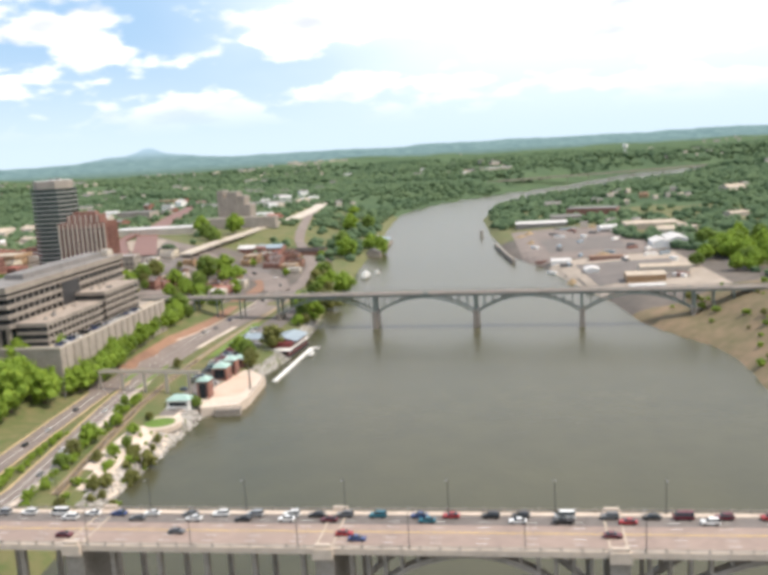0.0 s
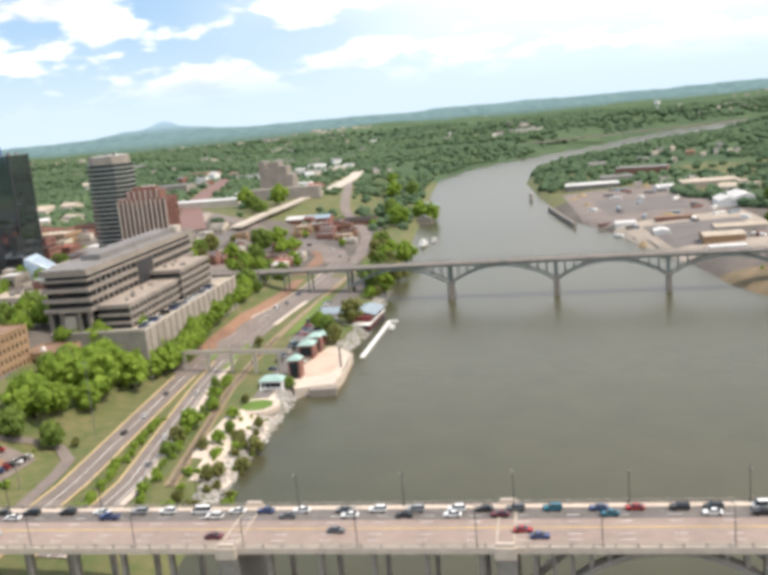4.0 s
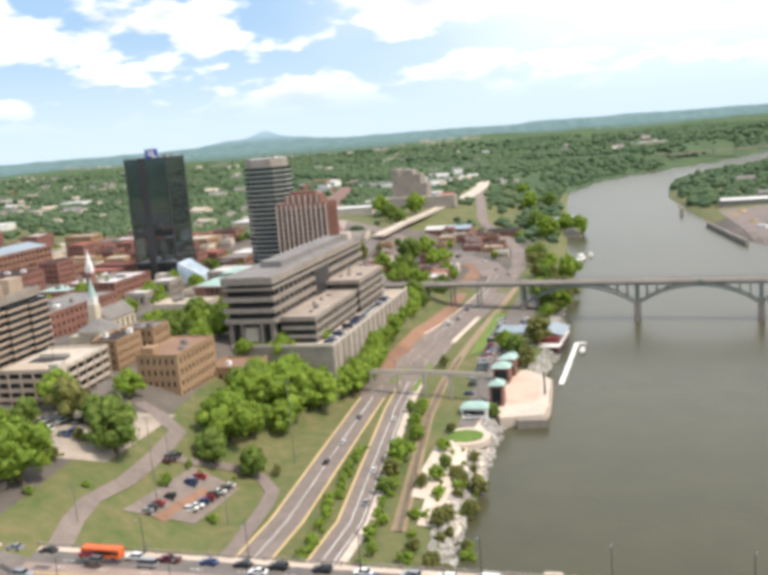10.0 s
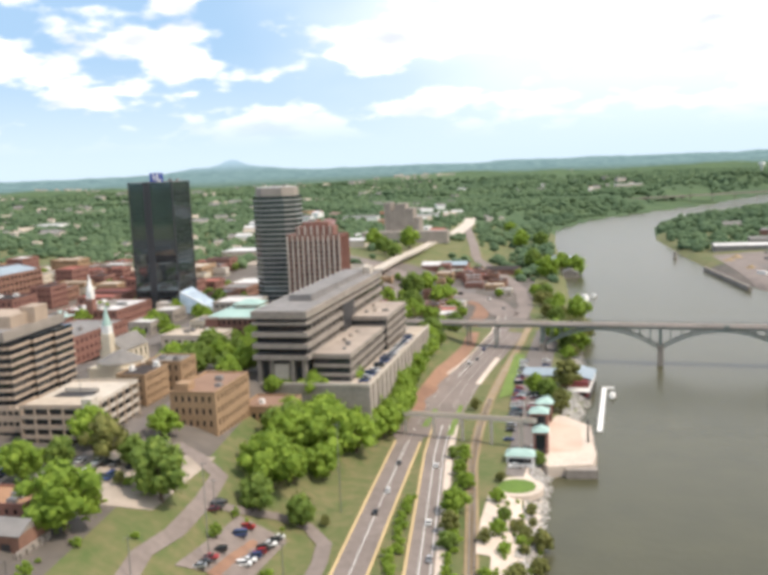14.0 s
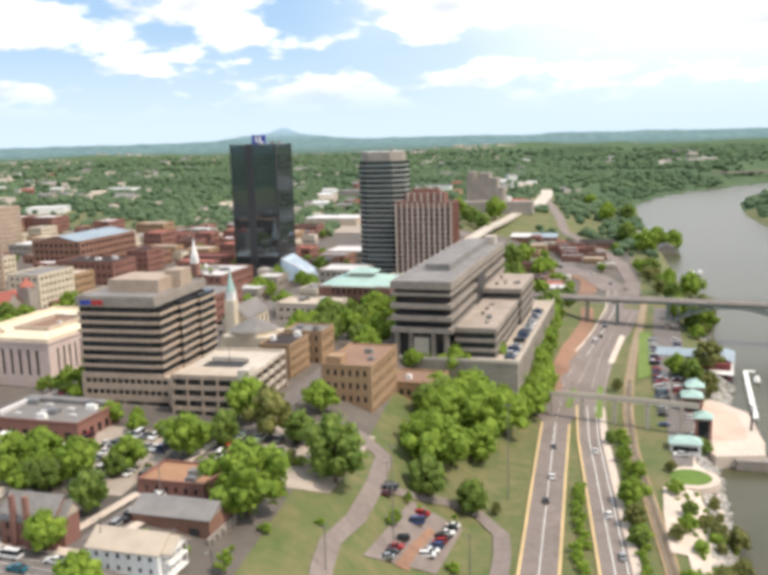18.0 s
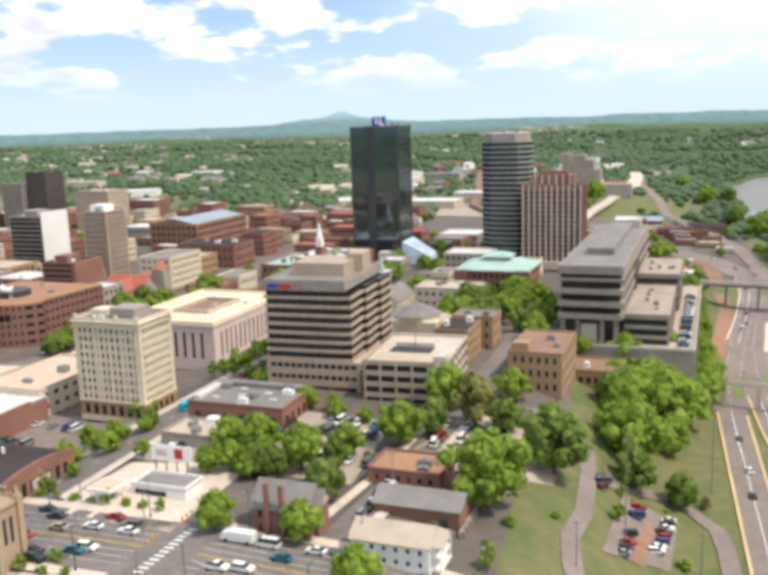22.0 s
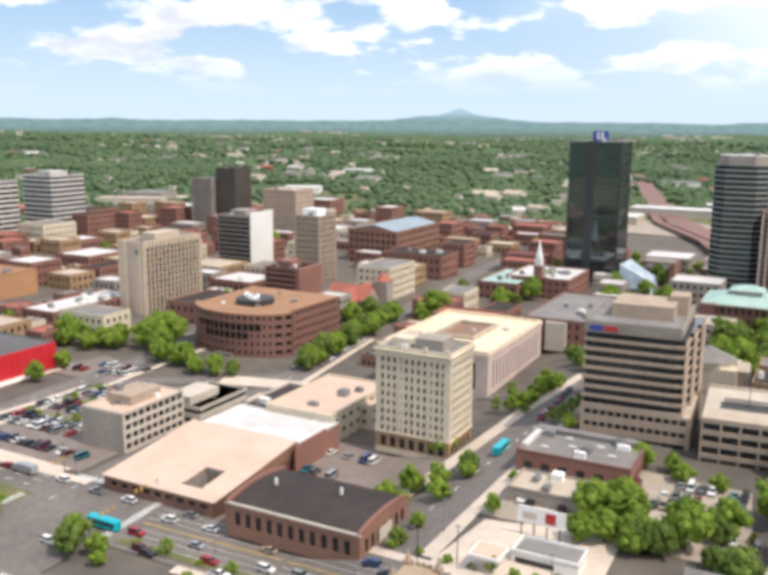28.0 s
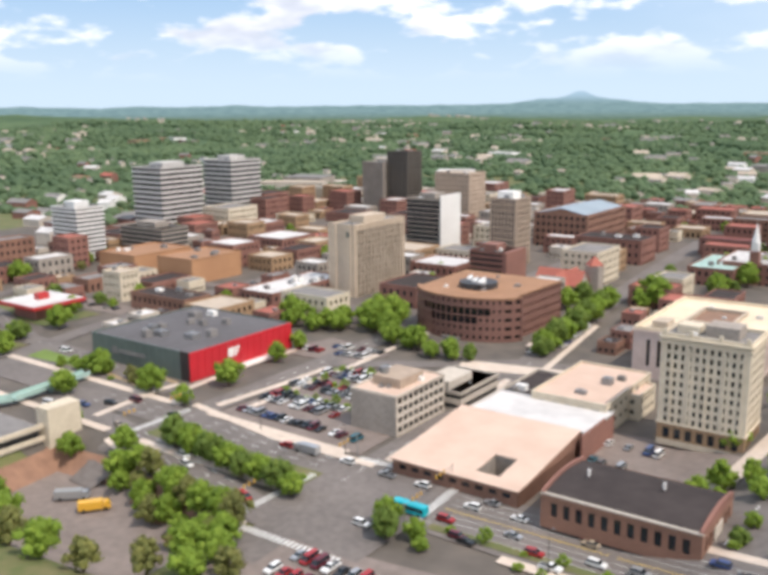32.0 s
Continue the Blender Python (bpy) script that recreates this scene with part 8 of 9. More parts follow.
# ---- trees ----
def tree_kind(name, seed, leaf, label, lobes=27, cards=42, tall=1.15, shape="round"):
    """A tree of unit crown radius: trunk with limbs, and a crown of lobes covered in leaf clumps."""
    rng = random.Random(seed)
    o = tagged(new(name), label, "tree", "city trees")
    th = 0.36 * tall
    bm = bmesh.new()
    tube(bm, (0, 0, -0.15), (0, 0, th), 0.085, 0.06, 7)
    crown = bmesh.new()
    for k in range(lobes):
        a = 2.4 * k + rng.uniform(-0.4, 0.4)
        u = (k + 0.5) / lobes
        if shape == "cone":
            rr, zz = 0.55 * (1 - u) * rng.uniform(0.5, 1), 0.35 + 2.0 * u
            lr = 0.5 * (1 - u) + 0.14
        else:
            rr = math.sqrt(max(0.0, 1 - (2 * u - 0.9) ** 2)) * 0.78 * rng.uniform(0.35, 1.1)
            zz = th + (0.05 + 1.05 * u * rng.uniform(0.85, 1.1)) * tall
            lr = rng.uniform(0.2, 0.38)
        c = Vector((rr * math.cos(a), rr * math.sin(a), zz))
        if k % 2 == 0:
            tube(bm, (0, 0, th * rng.uniform(0.7, 1.0)), c * 0.9, 0.045, 0.012, 5)
        ret = bmesh.ops.create_icosphere(crown, subdivisions=1, radius=lr * 0.86, matrix=Matrix.Translation(c))
        for v in ret["verts"]:
            v.co += (v.co - c) * rng.uniform(-0.28, 0.18)
        for j in range(cards):
            n = Vector((rng.gauss(0, 1), rng.gauss(0, 1), rng.gauss(0.25, 1))).normalized()
            p = c + n * lr * rng.uniform(0.82, 1.16)
            s = rng.uniform(0.05, 0.1)
            t = n.orthogonal().normalized()
            t.rotate(Matrix.Rotation(rng.uniform(0, 6.28), 3, n))
            b = n.cross(t)
            tilt = n * rng.uniform(-0.7, 0.7) * s
            vv = [crown.verts.new(p + t * s * e + b * s * f * 0.8 + tilt * e) for e, f in ((-1, -0.7), (0.2, -1), (1.1, 0.1), (0.1, 1))]
            crown.faces.new(vv)
    if name == "bush":
        bm.free()
        bpy.data.objects.remove(o)
        return tagged(new(name, mesh_of(name, crown, M[leaf])), label, "bush", "verge bushes")
    part("trunk", bm, M["bark"], o)
    part("crown", crown, M[leaf], o)
    return o


KINDS = [tree_kind("broadleaf_tree", 1, "leaf", "broad spring-green tree with a full rounded crown"),
         tree_kind("spreading_tree", 2, "leaf", "broad spring-green tree with an uneven crown", 30),
         tree_kind("shade_tree", 3, "leaf_dark", "dark green broadleaf tree with a dense crown"),
         tree_kind("young_tree", 4, "leaf_brown", "olive-green tree in thin young leaf", 20, 40),
         tree_kind("conifer", 5, "leaf_dark", "dark conical evergreen tree", 12, 40, 1.0, "cone"),
         tree_kind("street_tree", 6, "leaf", "small green street tree on a slim trunk", 14, 40, 1.35),
         tree_kind("bush", 7, "leaf", "rounded green bush on the verge", 12, 36, 0.75)]
USED = set()
TREE_RNG = random.Random(77)


def plant(kind, x, y, r, sink=0.0):
    s = 1.04 * r * TREE_RNG.uniform(0.92, 1.1)
    m = Matrix.Translation((x, y, surface(x, y) - sink)) @ Matrix.Rotation(TREE_RNG.uniform(0, 6.28), 4, "Z") @ Matrix.Diagonal((s, s, s * TREE_RNG.uniform(0.85, 1.1), 1))
    if kind not in USED:
        USED.add(kind)
        KINDS[kind].matrix_world = m
        return
    ob = KINDS[kind]
    old = ob.scale.copy()
    ob.scale = (1, 1, 1)
    copy_thing(ob, m)
    ob.scale = old


for k, (x, y, r) in enumerate([(-292, 300, 11.5), (-276, 330, 10.6), (-252, 357, 11.5), (-240, 390, 11.5), (-245, 416, 11.3), (-236, 444, 10.9), (-232, 409, 10.6), (-252, 393, 9.2), (-252, 337, 7.7), (-239, 335, 5.8), (-303, 354, 9.6), (-314, 367, 7.8), (-294, 388, 7.6), (-293, 355, 6.6)]):
    plant((1, 2, 0, 1, 0, 1, 0, 1, 2, 2, 3, 1, 0, 2, 4, 3)[k % 16], x, y, r)
for k, (x, y, r) in enumerate([(-323, 332, 7.6), (-337, 319, 6.9), (-347, 307, 6.6), (-363, 316, 6.8), (-371, 313, 6.2), (-334, 289, 7.0), (-333, 266, 5.8), (-355, 266, 4.7), (-363, 359, 4.6), (-350, 352, 3.8), (-220, 505, 4), (-315, 343, 5.7), (-314, 247, 5.8), (-416, 341, 4.6)]):
    plant((1, 0, 1, 0, 1, 2)[k % 6], x, y, r)
for k, (x, y, r) in enumerate([(-337, 503, 6.4), (-322, 484, 6.6), (-310, 497, 7.7), (-304, 533, 8.8), (-313, 558, 8.2), (-362, 551, 6.1), (-393, 604, 6.2), (-327, 529, 7.3), (-292, 489, 6.1), (-363, 616, 6.2), (-388, 700, 7.9), (-309, 582, 7.4), (-272, 460, 4.8), (-266, 460, 4.4), (-220, 527, 3.6), (-216, 560, 3.6), (-398, 562, 5.2), (-382, 549, 5.0), (-397, 653, 5.4), (-372, 677, 6.9), (-212, 592, 3.6), (-294, 535, 7.3)]):
    plant((0, 2, 1)[k % 3], x, y, r)
for k, (x, y, r) in enumerate([(-563, 260, 5.3), (-555, 258, 5.2), (-546, 256, 5.1), (-538, 254, 5.0), (-531, 252, 4.9), (-525, 252, 4.8), (-518, 251, 4.7), (-512, 249, 4.4), (-478, 240, 4.2), (-468, 239, 2.4)]):
    plant((2, 1)[k % 2], x, y, r)
for k, (x, y, r) in enumerate([(-577, 253, 4.2), (-566, 248, 4.4), (-558, 244, 4.4), (-550, 241, 4.0), (-543, 237, 4.4), (-536, 235, 4.0), (-529, 232, 4.6), (-521, 230, 4.5), (-514, 227, 4.6), (-511, 219, 4.6), (-515, 211, 4.6), (-521, 203, 4.8), (-507, 212, 4.6), (-508, 203, 4.6), (-500, 207, 4.4), (-606, 258, 4), (-578, 209, 6), (-562, 198, 6), (-592, 215, 6.5), (-548, 196, 5.4), (-535, 197, 5)]):
    plant((0, 1, 3)[k % 3], x, y, r)
for k, (x, y, r) in enumerate([(-640, 303, 5.7), (-607, 296, 6.3), (-587, 291, 3.9), (-633, 279, 4.6), (-596, 248, 4.1), (-587, 316, 5.3), (-589, 350, 4.0), (-592, 370, 4.2), (-620, 405, 7.1), (-603, 398, 5.0), (-593, 404, 5.0), (-578, 412, 7.7), (-573, 420, 9.2), (-549, 393, 5.5), (-589, 422, 6.1), (-711, 345, 5.9), (-729, 370, 5.2), (-817, 409, 6.9), (-834, 547, 7.4), (-840, 571, 7.6), (-726, 412, 5.0)]):
    plant((0, 1)[k % 2], x, y, r)
for k, (x, y, r) in enumerate([(-536, 385, 3.7), (-529, 389, 4.5), (-520, 388, 3.6), (-496, 416, 5.1), (-495, 434, 5.7), (-494, 452, 6.0), (-494, 476, 6.3), (-495, 508, 6.2), (-509, 513, 6.3), (-513, 498, 6.2), (-473, 523, 9.5), (-484, 533, 5.4), (-415, 309, 3.5), (-411, 319, 3.3), (-407, 330, 3.5), (-415, 299, 2.6), (-409, 289, 2.5), (-410, 278, 2.4), (-601, 532, 5.8), (-593, 503, 5.5)]):
    plant((0, 1, 2)[k % 3], x, y, r)
for k, (x, y, r) in enumerate([(-412, 390, 2.6), (-409, 403, 2.7), (-406, 414, 2.7), (-402, 426, 2.8), (-405, 393, 2.2), (-406, 442, 2.5), (-408, 331, 3.4), (-416, 312, 3.5), (-411, 314, 3.5), (-415, 299, 2.5), (-398, 309, 2.3), (-397, 331, 2.1), (-477, 522, 8.3), (-395, 462, 4.0), (-389, 482, 4.1), (-377, 643, 5.7), (-383, 596, 4.7), (-439, 597, 6.5), (-437, 622, 6.2), (-390, 384, 3.2)]):
    plant((5, 0)[k % 2], x, y, r)
for k, (x, y, r) in enumerate([(-190, 356, 5.3), (-191, 339, 4.0), (-191, 327, 3.9), (-186, 378, 3.4), (-161, 341, 4.2), (-173, 352, 2.8), (-175, 341, 3.0), (-138, 528, 9.1), (-149, 504, 6.1), (-155, 512, 5.7), (-144, 487, 5.4), (-159, 413, 3.7), (-175, 368, 2.9), (-174, 388, 2.7), (-157, 432, 2.6), (-123, 627, 9.0), (-115, 679, 9.1), (-128, 633, 7.8), (-111, 756, 9.4), (-185, 481, 3.4), (-193, 411, 2.5)]):
    plant((0, 3, 2)[k % 3], x, y, r)
for k, (x, y, r) in enumerate([(-227, 487, 5.4), (-220, 510, 5.0), (-217, 538, 4.6), (-213, 573, 4.4), (-209, 604, 4.4), (-210, 645, 5.2), (-260, 760, 7.9), (-246, 821, 10.3), (-236, 852, 9.8), (-221, 793, 9.1), (-297, 1050, 11.5), (-274, 1101, 11.5), (-315, 1101, 11.5), (-283, 1027, 10.9), (-122, 955, 11.5), (-101, 1050, 11.5), (-133, 1034, 11.5), (-88, 1019, 10.8), (-139, 1252, 11.5), (-113, 1255, 11.5), (-149, 1484, 11.5)]):
    plant((0, 2, 1)[k % 3], x, y, r)
# the hedge of trees below the office terrace's wall
for k in range(27):
    plant((0, 1, 2)[k % 3], -222 + 0.045 * 6.4 * k + TREE_RNG.uniform(-2.5, 2), 434 + 6.4 * k, TREE_RNG.uniform(6.2, 8.4))
for x, y, r in ((-243, 436, 7.5), (-234, 431, 8), (-227, 428, 7), (-251, 440, 6.5)):
    plant(1, x, y, r)
for k in range(16):
    plant((2, 0, 2)[k % 3], TREE_RNG.uniform(-335, -284), TREE_RNG.uniform(468, 560), TREE_RNG.uniform(4.5, 6.8))
for k in range(30):
    x, y = TREE_RNG.uniform(-236, -196), TREE_RNG.uniform(600, 780)
    if free(x, y, 2.5):
        plant((2, 0, 1)[k % 3], x, y, TREE_RNG.uniform(4, 6.5))
for k in range(70):
    x, y = TREE_RNG.uniform(-500, -372), TREE_RNG.uniform(430, 660)
    if free(x, y, 3.2):
        plant((2, 0, 2, 1)[k % 4], x, y, TREE_RNG.uniform(3.2, 5.6))
# verge and median bushes
for k in range(34):
    u = k / 33
    plant(6, -207.5 + TREE_RNG.uniform(-1.6, 1.6) + (3 * (u - 0.5) if u > 0.5 else 0), 262 + 105 * u, TREE_RNG.uniform(1.3, 2.4))
for k in range(30):
    y = 268 + 150 * k / 29
    plant(6 if k % 3 else 5, -189.5 + TREE_RNG.uniform(-2, 2), y, TREE_RNG.uniform(1.4, 3.4))
for k in range(26):
    y = TREE_RNG.uniform(266, 352)
    plant(TREE_RNG.choice((3, 6, 6)), TREE_RNG.uniform(-182, -163) + 2, y, TREE_RNG.uniform(1.4, 3.6))
for k in range(22):
    plant(TREE_RNG.choice((0, 2, 3)), -118 - TREE_RNG.uniform(4, 22) + 0.0, 600 + 11 * k, TREE_RNG.uniform(4.5, 8))
for k in range(16):
    plant(TREE_RNG.choice((0, 1, 2)), TREE_RNG.uniform(-226, -218), 455 + k * 11, TREE_RNG.uniform(3.4, 5.2))
for k in range(14):
    plant(6, TREE_RNG.uniform(128, 160), TREE_RNG.uniform(440, 600), TREE_RNG.uniform(1.2, 3.0))
for k in range(16):
    plant(TREE_RNG.choice((0, 1, 2)), TREE_RNG.uniform(225, 300), TREE_RNG.uniform(760, 860), TREE_RNG.uniform(7, 11))
# thin young trees on the river bank below the promenade
for k in range(9):
    plant(3, TREE_RNG.uniform(-172, -163), 300 + 8 * k, TREE_RNG.uniform(1.8, 3.6))
for row in range(3):
    ribbon([(-563, 318 + 17 * row), (-540, 315.3 + 17 * row), (-515, 312.4 + 17 * row)], 2.6, 0.44, "planted_strip", M["lawn_green"], "narrow green planted strip between parked cars", category="planting bed")
# shrubs on the planted strips of the large parking lot
for row in range(3):
    for k in range(11):
        x, y = -562 + 4.6 * k + row * 1.5, 318 - 1.0 * k * 0.55 + row * 17
        plant(5 if k % 2 else 6, x, y, TREE_RNG.uniform(1.3, 2.2))
# the thicket on the slope above the drive, and more trees in the blocks
for k in range(16):
    plant((0, 1, 1, 2)[k % 4], -260 + TREE_RNG.uniform(0, 22), 352 + TREE_RNG.uniform(0, 92), TREE_RNG.uniform(6, 9))
for k in range(12):
    plant((0, 1, 2)[k % 3], TREE_RNG.uniform(-376, -336), TREE_RNG.uniform(288, 322), TREE_RNG.uniform(3.6, 5.8))
for k in range(12):
    plant((0, 2, 1)[k % 3], TREE_RNG.uniform(-330, -288), TREE_RNG.uniform(470, 545), TREE_RNG.uniform(5, 8))
for k in range(14):
    plant((0, 2, 3)[k % 3], TREE_RNG.uniform(-290, -215), TREE_RNG.uniform(640, 830), TREE_RNG.uniform(5, 8.5))
for k in range(10):
    plant(5, -396 + 2.0 * k * 0.9, 388 + 7.5 * k, 2.6)

# downtown street trees and the plots west of the red hall
for k in range(70):
    x, y = TREE_RNG.uniform(-800, -320), TREE_RNG.uniform(540, 920)
    if river_gap(x, y)[0] > 120 and free(x, y, 3.5):
        plant((0, 1, 2, 5)[k % 4], x, y, TREE_RNG.uniform(3.2, 6.2))
for k in range(60):
    x, y = TREE_RNG.uniform(-860, -620), TREE_RNG.uniform(300, 560)
    if free(x, y, 3.5):
        plant((0, 1, 2, 3)[k % 4], x, y, TREE_RNG.uniform(3.0, 6.0))
for k in range(46):
    x, y = TREE_RNG.uniform(-300, -150), TREE_RNG.uniform(640, 1000)
    if river_gap(x, y)[0] > 10 and free(x, y, 3):
        plant((0, 2, 1, 3)[k % 4], x, y, TREE_RNG.uniform(3.2, 6.5))
plant(0, *hen(543, -17), 4.0)
plant(1, *hen(533, -19), 3.0)

for k in range(14):
    plant((2, 1)[k % 2], -497 + TREE_RNG.uniform(-2, 2), 408 + 8 * k, TREE_RNG.uniform(4.6, 6.2))
for k, (x, y, r) in enumerate([(-560, 395, 5), (-552, 398, 5), (-545, 392, 4.5), (-566, 404, 6), (-617, 399, 5), (-609, 403, 5), (-601, 406, 5), (-537, 387, 4), (-526, 384, 3.4), (-594, 410, 5.5), (-585, 428, 6), (-408, 391, 3.2), (-406, 399, 3.4), (-405, 407, 3.4), (-404, 415, 3.4), (-403, 423, 3.4), (-401, 432, 3.6), (-411, 409, 3), (-396, 464, 4), (-418, 299, 3.6), (-415, 308, 3.8), (-409, 308, 3.8), (-407, 327, 3.4), (-397, 306, 2.6), (-353, 359, 3), (-339, 349, 3), (-322, 346, 3)]):
    plant((0, 1, 5)[k % 3], x, y, r)
for k in range(22):
    plant(6, TREE_RNG.uniform(-176, -161), TREE_RNG.uniform(310, 378), TREE_RNG.uniform(0.7, 1.6))
for k in range(26):
    plant(TREE_RNG.choice((0, 1, 2)), TREE_RNG.uniform(185, 300), TREE_RNG.uniform(690, 800), TREE_RNG.uniform(5, 9))
for k in range(30):
    x, y = TREE_RNG.uniform(-330, -232), TREE_RNG.uniform(262, 350)
    if free(x, y, 2.0):
        plant(TREE_RNG.choice((6, 6, 3, 5)), x, y, TREE_RNG.uniform(1.0, 2.8))

for k in range(44):
    x, y = TREE_RNG.uniform(112, 190), TREE_RNG.uniform(420, 610)
    if river_gap(x, y)[0] > 1:
        plant(TREE_RNG.choice((6, 6, 3)), x, y, TREE_RNG.uniform(1.2, 3.4))

# planting beds before the long halls and on the junction's corners
for s in range(14):
    x, y = street(440 + 5.2 * s, 18.6)
    plant(6 if s % 3 else 5, x, y, TREE_RNG.uniform(1.2, 2.2))
for k in range(12):
    x, y = street(440 + 6.0 * k, -17.5)
    plant(6 if k % 2 else 5, x, y, TREE_RNG.uniform(1.0, 1.9))
for k in range(40):
    x, y = TREE_RNG.uniform(-300, -130), TREE_RNG.uniform(690, 960)
    if river_gap(x, y)[0] > 14 and free(x, y, 2.5):
        plant((0, 1, 2)[k % 3], x, y, TREE_RNG.uniform(2.8, 5.2))

for k in range(16):
    plant((0, 3, 5, 6)[k % 4], TREE_RNG.uniform(-664, -612), TREE_RNG.uniform(299, 309), TREE_RNG.uniform(1.6, 3.6))
for k in range(22):
    x, y = TREE_RNG.uniform(-800, -690), TREE_RNG.uniform(298, 324)
    plant((0, 1, 2, 6)[k % 4], x, y, TREE_RNG.uniform(2.4, 5))
for k in range(9):
    x, y = street(448 + 10 * k, -10.5)
    plant(5 if k % 2 else 6, x, y, TREE_RNG.uniform(1.2, 2.2))
for k in range(12):
    plant((1, 0, 3)[k % 3], -572 + 5.2 * k + TREE_RNG.uniform(-2, 2), 246 - 2.6 * k + TREE_RNG.uniform(-2, 2), TREE_RNG.uniform(3, 4.6))


# ---- vehicles ----
PAINT = {}
for nm, c in (("white", (0.78, 0.78, 0.76)), ("silver", (0.42, 0.43, 0.44)), ("black", (0.02, 0.02, 0.022)), ("red", (0.34, 0.015, 0.02)), ("blue", (0.03, 0.06, 0.18)), ("teal", (0.01, 0.14, 0.19)), ("maroon", (0.12, 0.012, 0.025)), ("tan", (0.4, 0.33, 0.24)), ("grey", (0.12, 0.125, 0.13)), ("orange", (0.7, 0.13, 0.02)), ("cyan", (0.0, 0.42, 0.5)), ("yellow", (0.72, 0.4, 0.04))):
    PAINT[nm] = material(nm + "_car_paint", c, 0.3, 0.1 if nm != "silver" else 0.5, second=tuple(v * 0.9 for v in c), grain=2, broad=0.4, spec=0.6)
SHARED = {}


def shaped(profile, half, taper=1.0):
    """Sides from a profile in x and z, narrowed above by taper."""
    bm = bmesh.new()
    zmax = max(z for _, z in profile)
    zmin = min(z for _, z in profile)
    rows = []
    for s in (-1, 1):
        rows.append([bm.verts.new((x, s * half * (1 - (1 - taper) * (z - zmin) / max(1e-6, zmax - zmin)), z)) for x, z in profile])
    n = len(profile)
    bm.faces.new(rows[0])
    bm.faces.new(rows[1][::-1])
    for i in range(n):
        bm.faces.new((rows[0][i], rows[1][i], rows[1][(i + 1) % n], rows[0][(i + 1) % n]))
    bmesh.ops.recalc_face_normals(bm, faces=bm.faces)
    return bm


def wheel_mesh(r=0.34):
    key = ("wheel", r)
    if key not in SHARED:
        bm = bmesh.new()
        tube(bm, (0, -0.11, 0), (0, 0.11, 0), r, r, 10)
        tube(bm, (0, -0.12, 0), (0, 0.12, 0), r * 0.55, r * 0.55, 8)
        SHARED[key] = mesh_of("wheel", bm, M["rubber"])
    return SHARED[key]


def axle_mesh(hw, r=0.34):
    key = ("axle", hw)
    if key not in SHARED:
        bm = bmesh.new()
        for y in (-hw + 0.06, hw - 0.06):
            tube(bm, (0, y - 0.11, 0), (0, y + 0.11, 0), r, r, 10)
        tube(bm, (0, -hw + 0.1, 0), (0, hw - 0.1, 0), 0.06, 0.06, 6)
        SHARED[key] = mesh_of("axle", bm, M["rubber"])
    return SHARED[key]


def vehicle(style, colour):
    words = {"car": "parked or queueing %s saloon car", "pickup": "%s pickup truck with an open bed", "van": "%s van with tall sides", "suv": "%s sport utility vehicle on the street"}
    o = tagged(new({"car": "car", "pickup": "pickup_truck", "van": "van", "suv": "suv"}[style]), words[style] % colour, "car" if style in ("car", "suv") else style, "vehicles")
    paint = PAINT[colour]
    if style == "car":
        body = [(-2.3, 0.35), (2.25, 0.35), (2.3, 0.62), (2.15, 0.82), (1.0, 0.95), (-1.6, 0.98), (-2.3, 0.92)]
        cab = [(-1.75, 0.96), (1.05, 0.94), (0.35, 1.42), (-1.05, 1.45)]
        hw, wx, roof = 0.9, 1.4, (-1.0, 1.43, 0.3, 1.47)
    elif style == "suv":
        body = [(-2.35, 0.42), (2.3, 0.42), (2.35, 0.8), (2.2, 1.02), (1.1, 1.1), (-2.35, 1.12)]
        cab = [(-2.3, 1.1), (1.15, 1.08), (0.5, 1.7), (-2.05, 1.74)]
        hw, wx, roof = 0.95, 1.45, (-2.0, 1.72, 0.45, 1.77)
    elif style == "van":
        body = [(-2.7, 0.4), (2.5, 0.4), (2.6, 0.9), (2.2, 1.2), (-2.7, 1.2)]
        cab = [(-2.68, 1.2), (2.2, 1.2), (1.5, 2.1), (-2.6, 2.15)]
        hw, wx, roof = 1.0, 1.65, (-2.55, 2.1, 1.4, 2.17)
    else:
        body = [(-2.8, 0.5), (2.7, 0.5), (2.75, 0.95), (2.55, 1.12), (1.2, 1.16), (-0.6, 1.18), (-0.6, 1.12), (-2.8, 1.12)]
        cab = [(-0.6, 1.16), (1.3, 1.15), (0.75, 1.76), (-0.45, 1.78)]
        hw, wx, roof = 0.98, 1.7, (-0.42, 1.76, 0.7, 1.81)
    shell = shaped(body, hw)
    box(shell, roof[0], -hw * 0.72, roof[1] - 0.03, roof[2], hw * 0.72, roof[3])
    part("body", shell, paint, o)
    part("greenhouse", shaped(cab, hw * 0.93, 0.78), M["glass"], o)
    for sx in (-wx, wx):
        part("axle", axle_mesh(hw), None, o, at=Matrix.Translation((sx, 0, 0.34)))
    if style == "pickup":
        part("bed", boxes((-2.7, -0.8, 1.0, -0.75, 0.8, 1.13)), M["dark_metal"], o)
    return o


FLEET = {}
CAR_RNG = random.Random(91)
MIX = ["white"] * 8 + ["silver"] * 4 + ["black"] * 4 + ["red"] * 2 + ["blue"] * 3 + ["teal", "maroon", "maroon", "tan", "grey", "grey"]


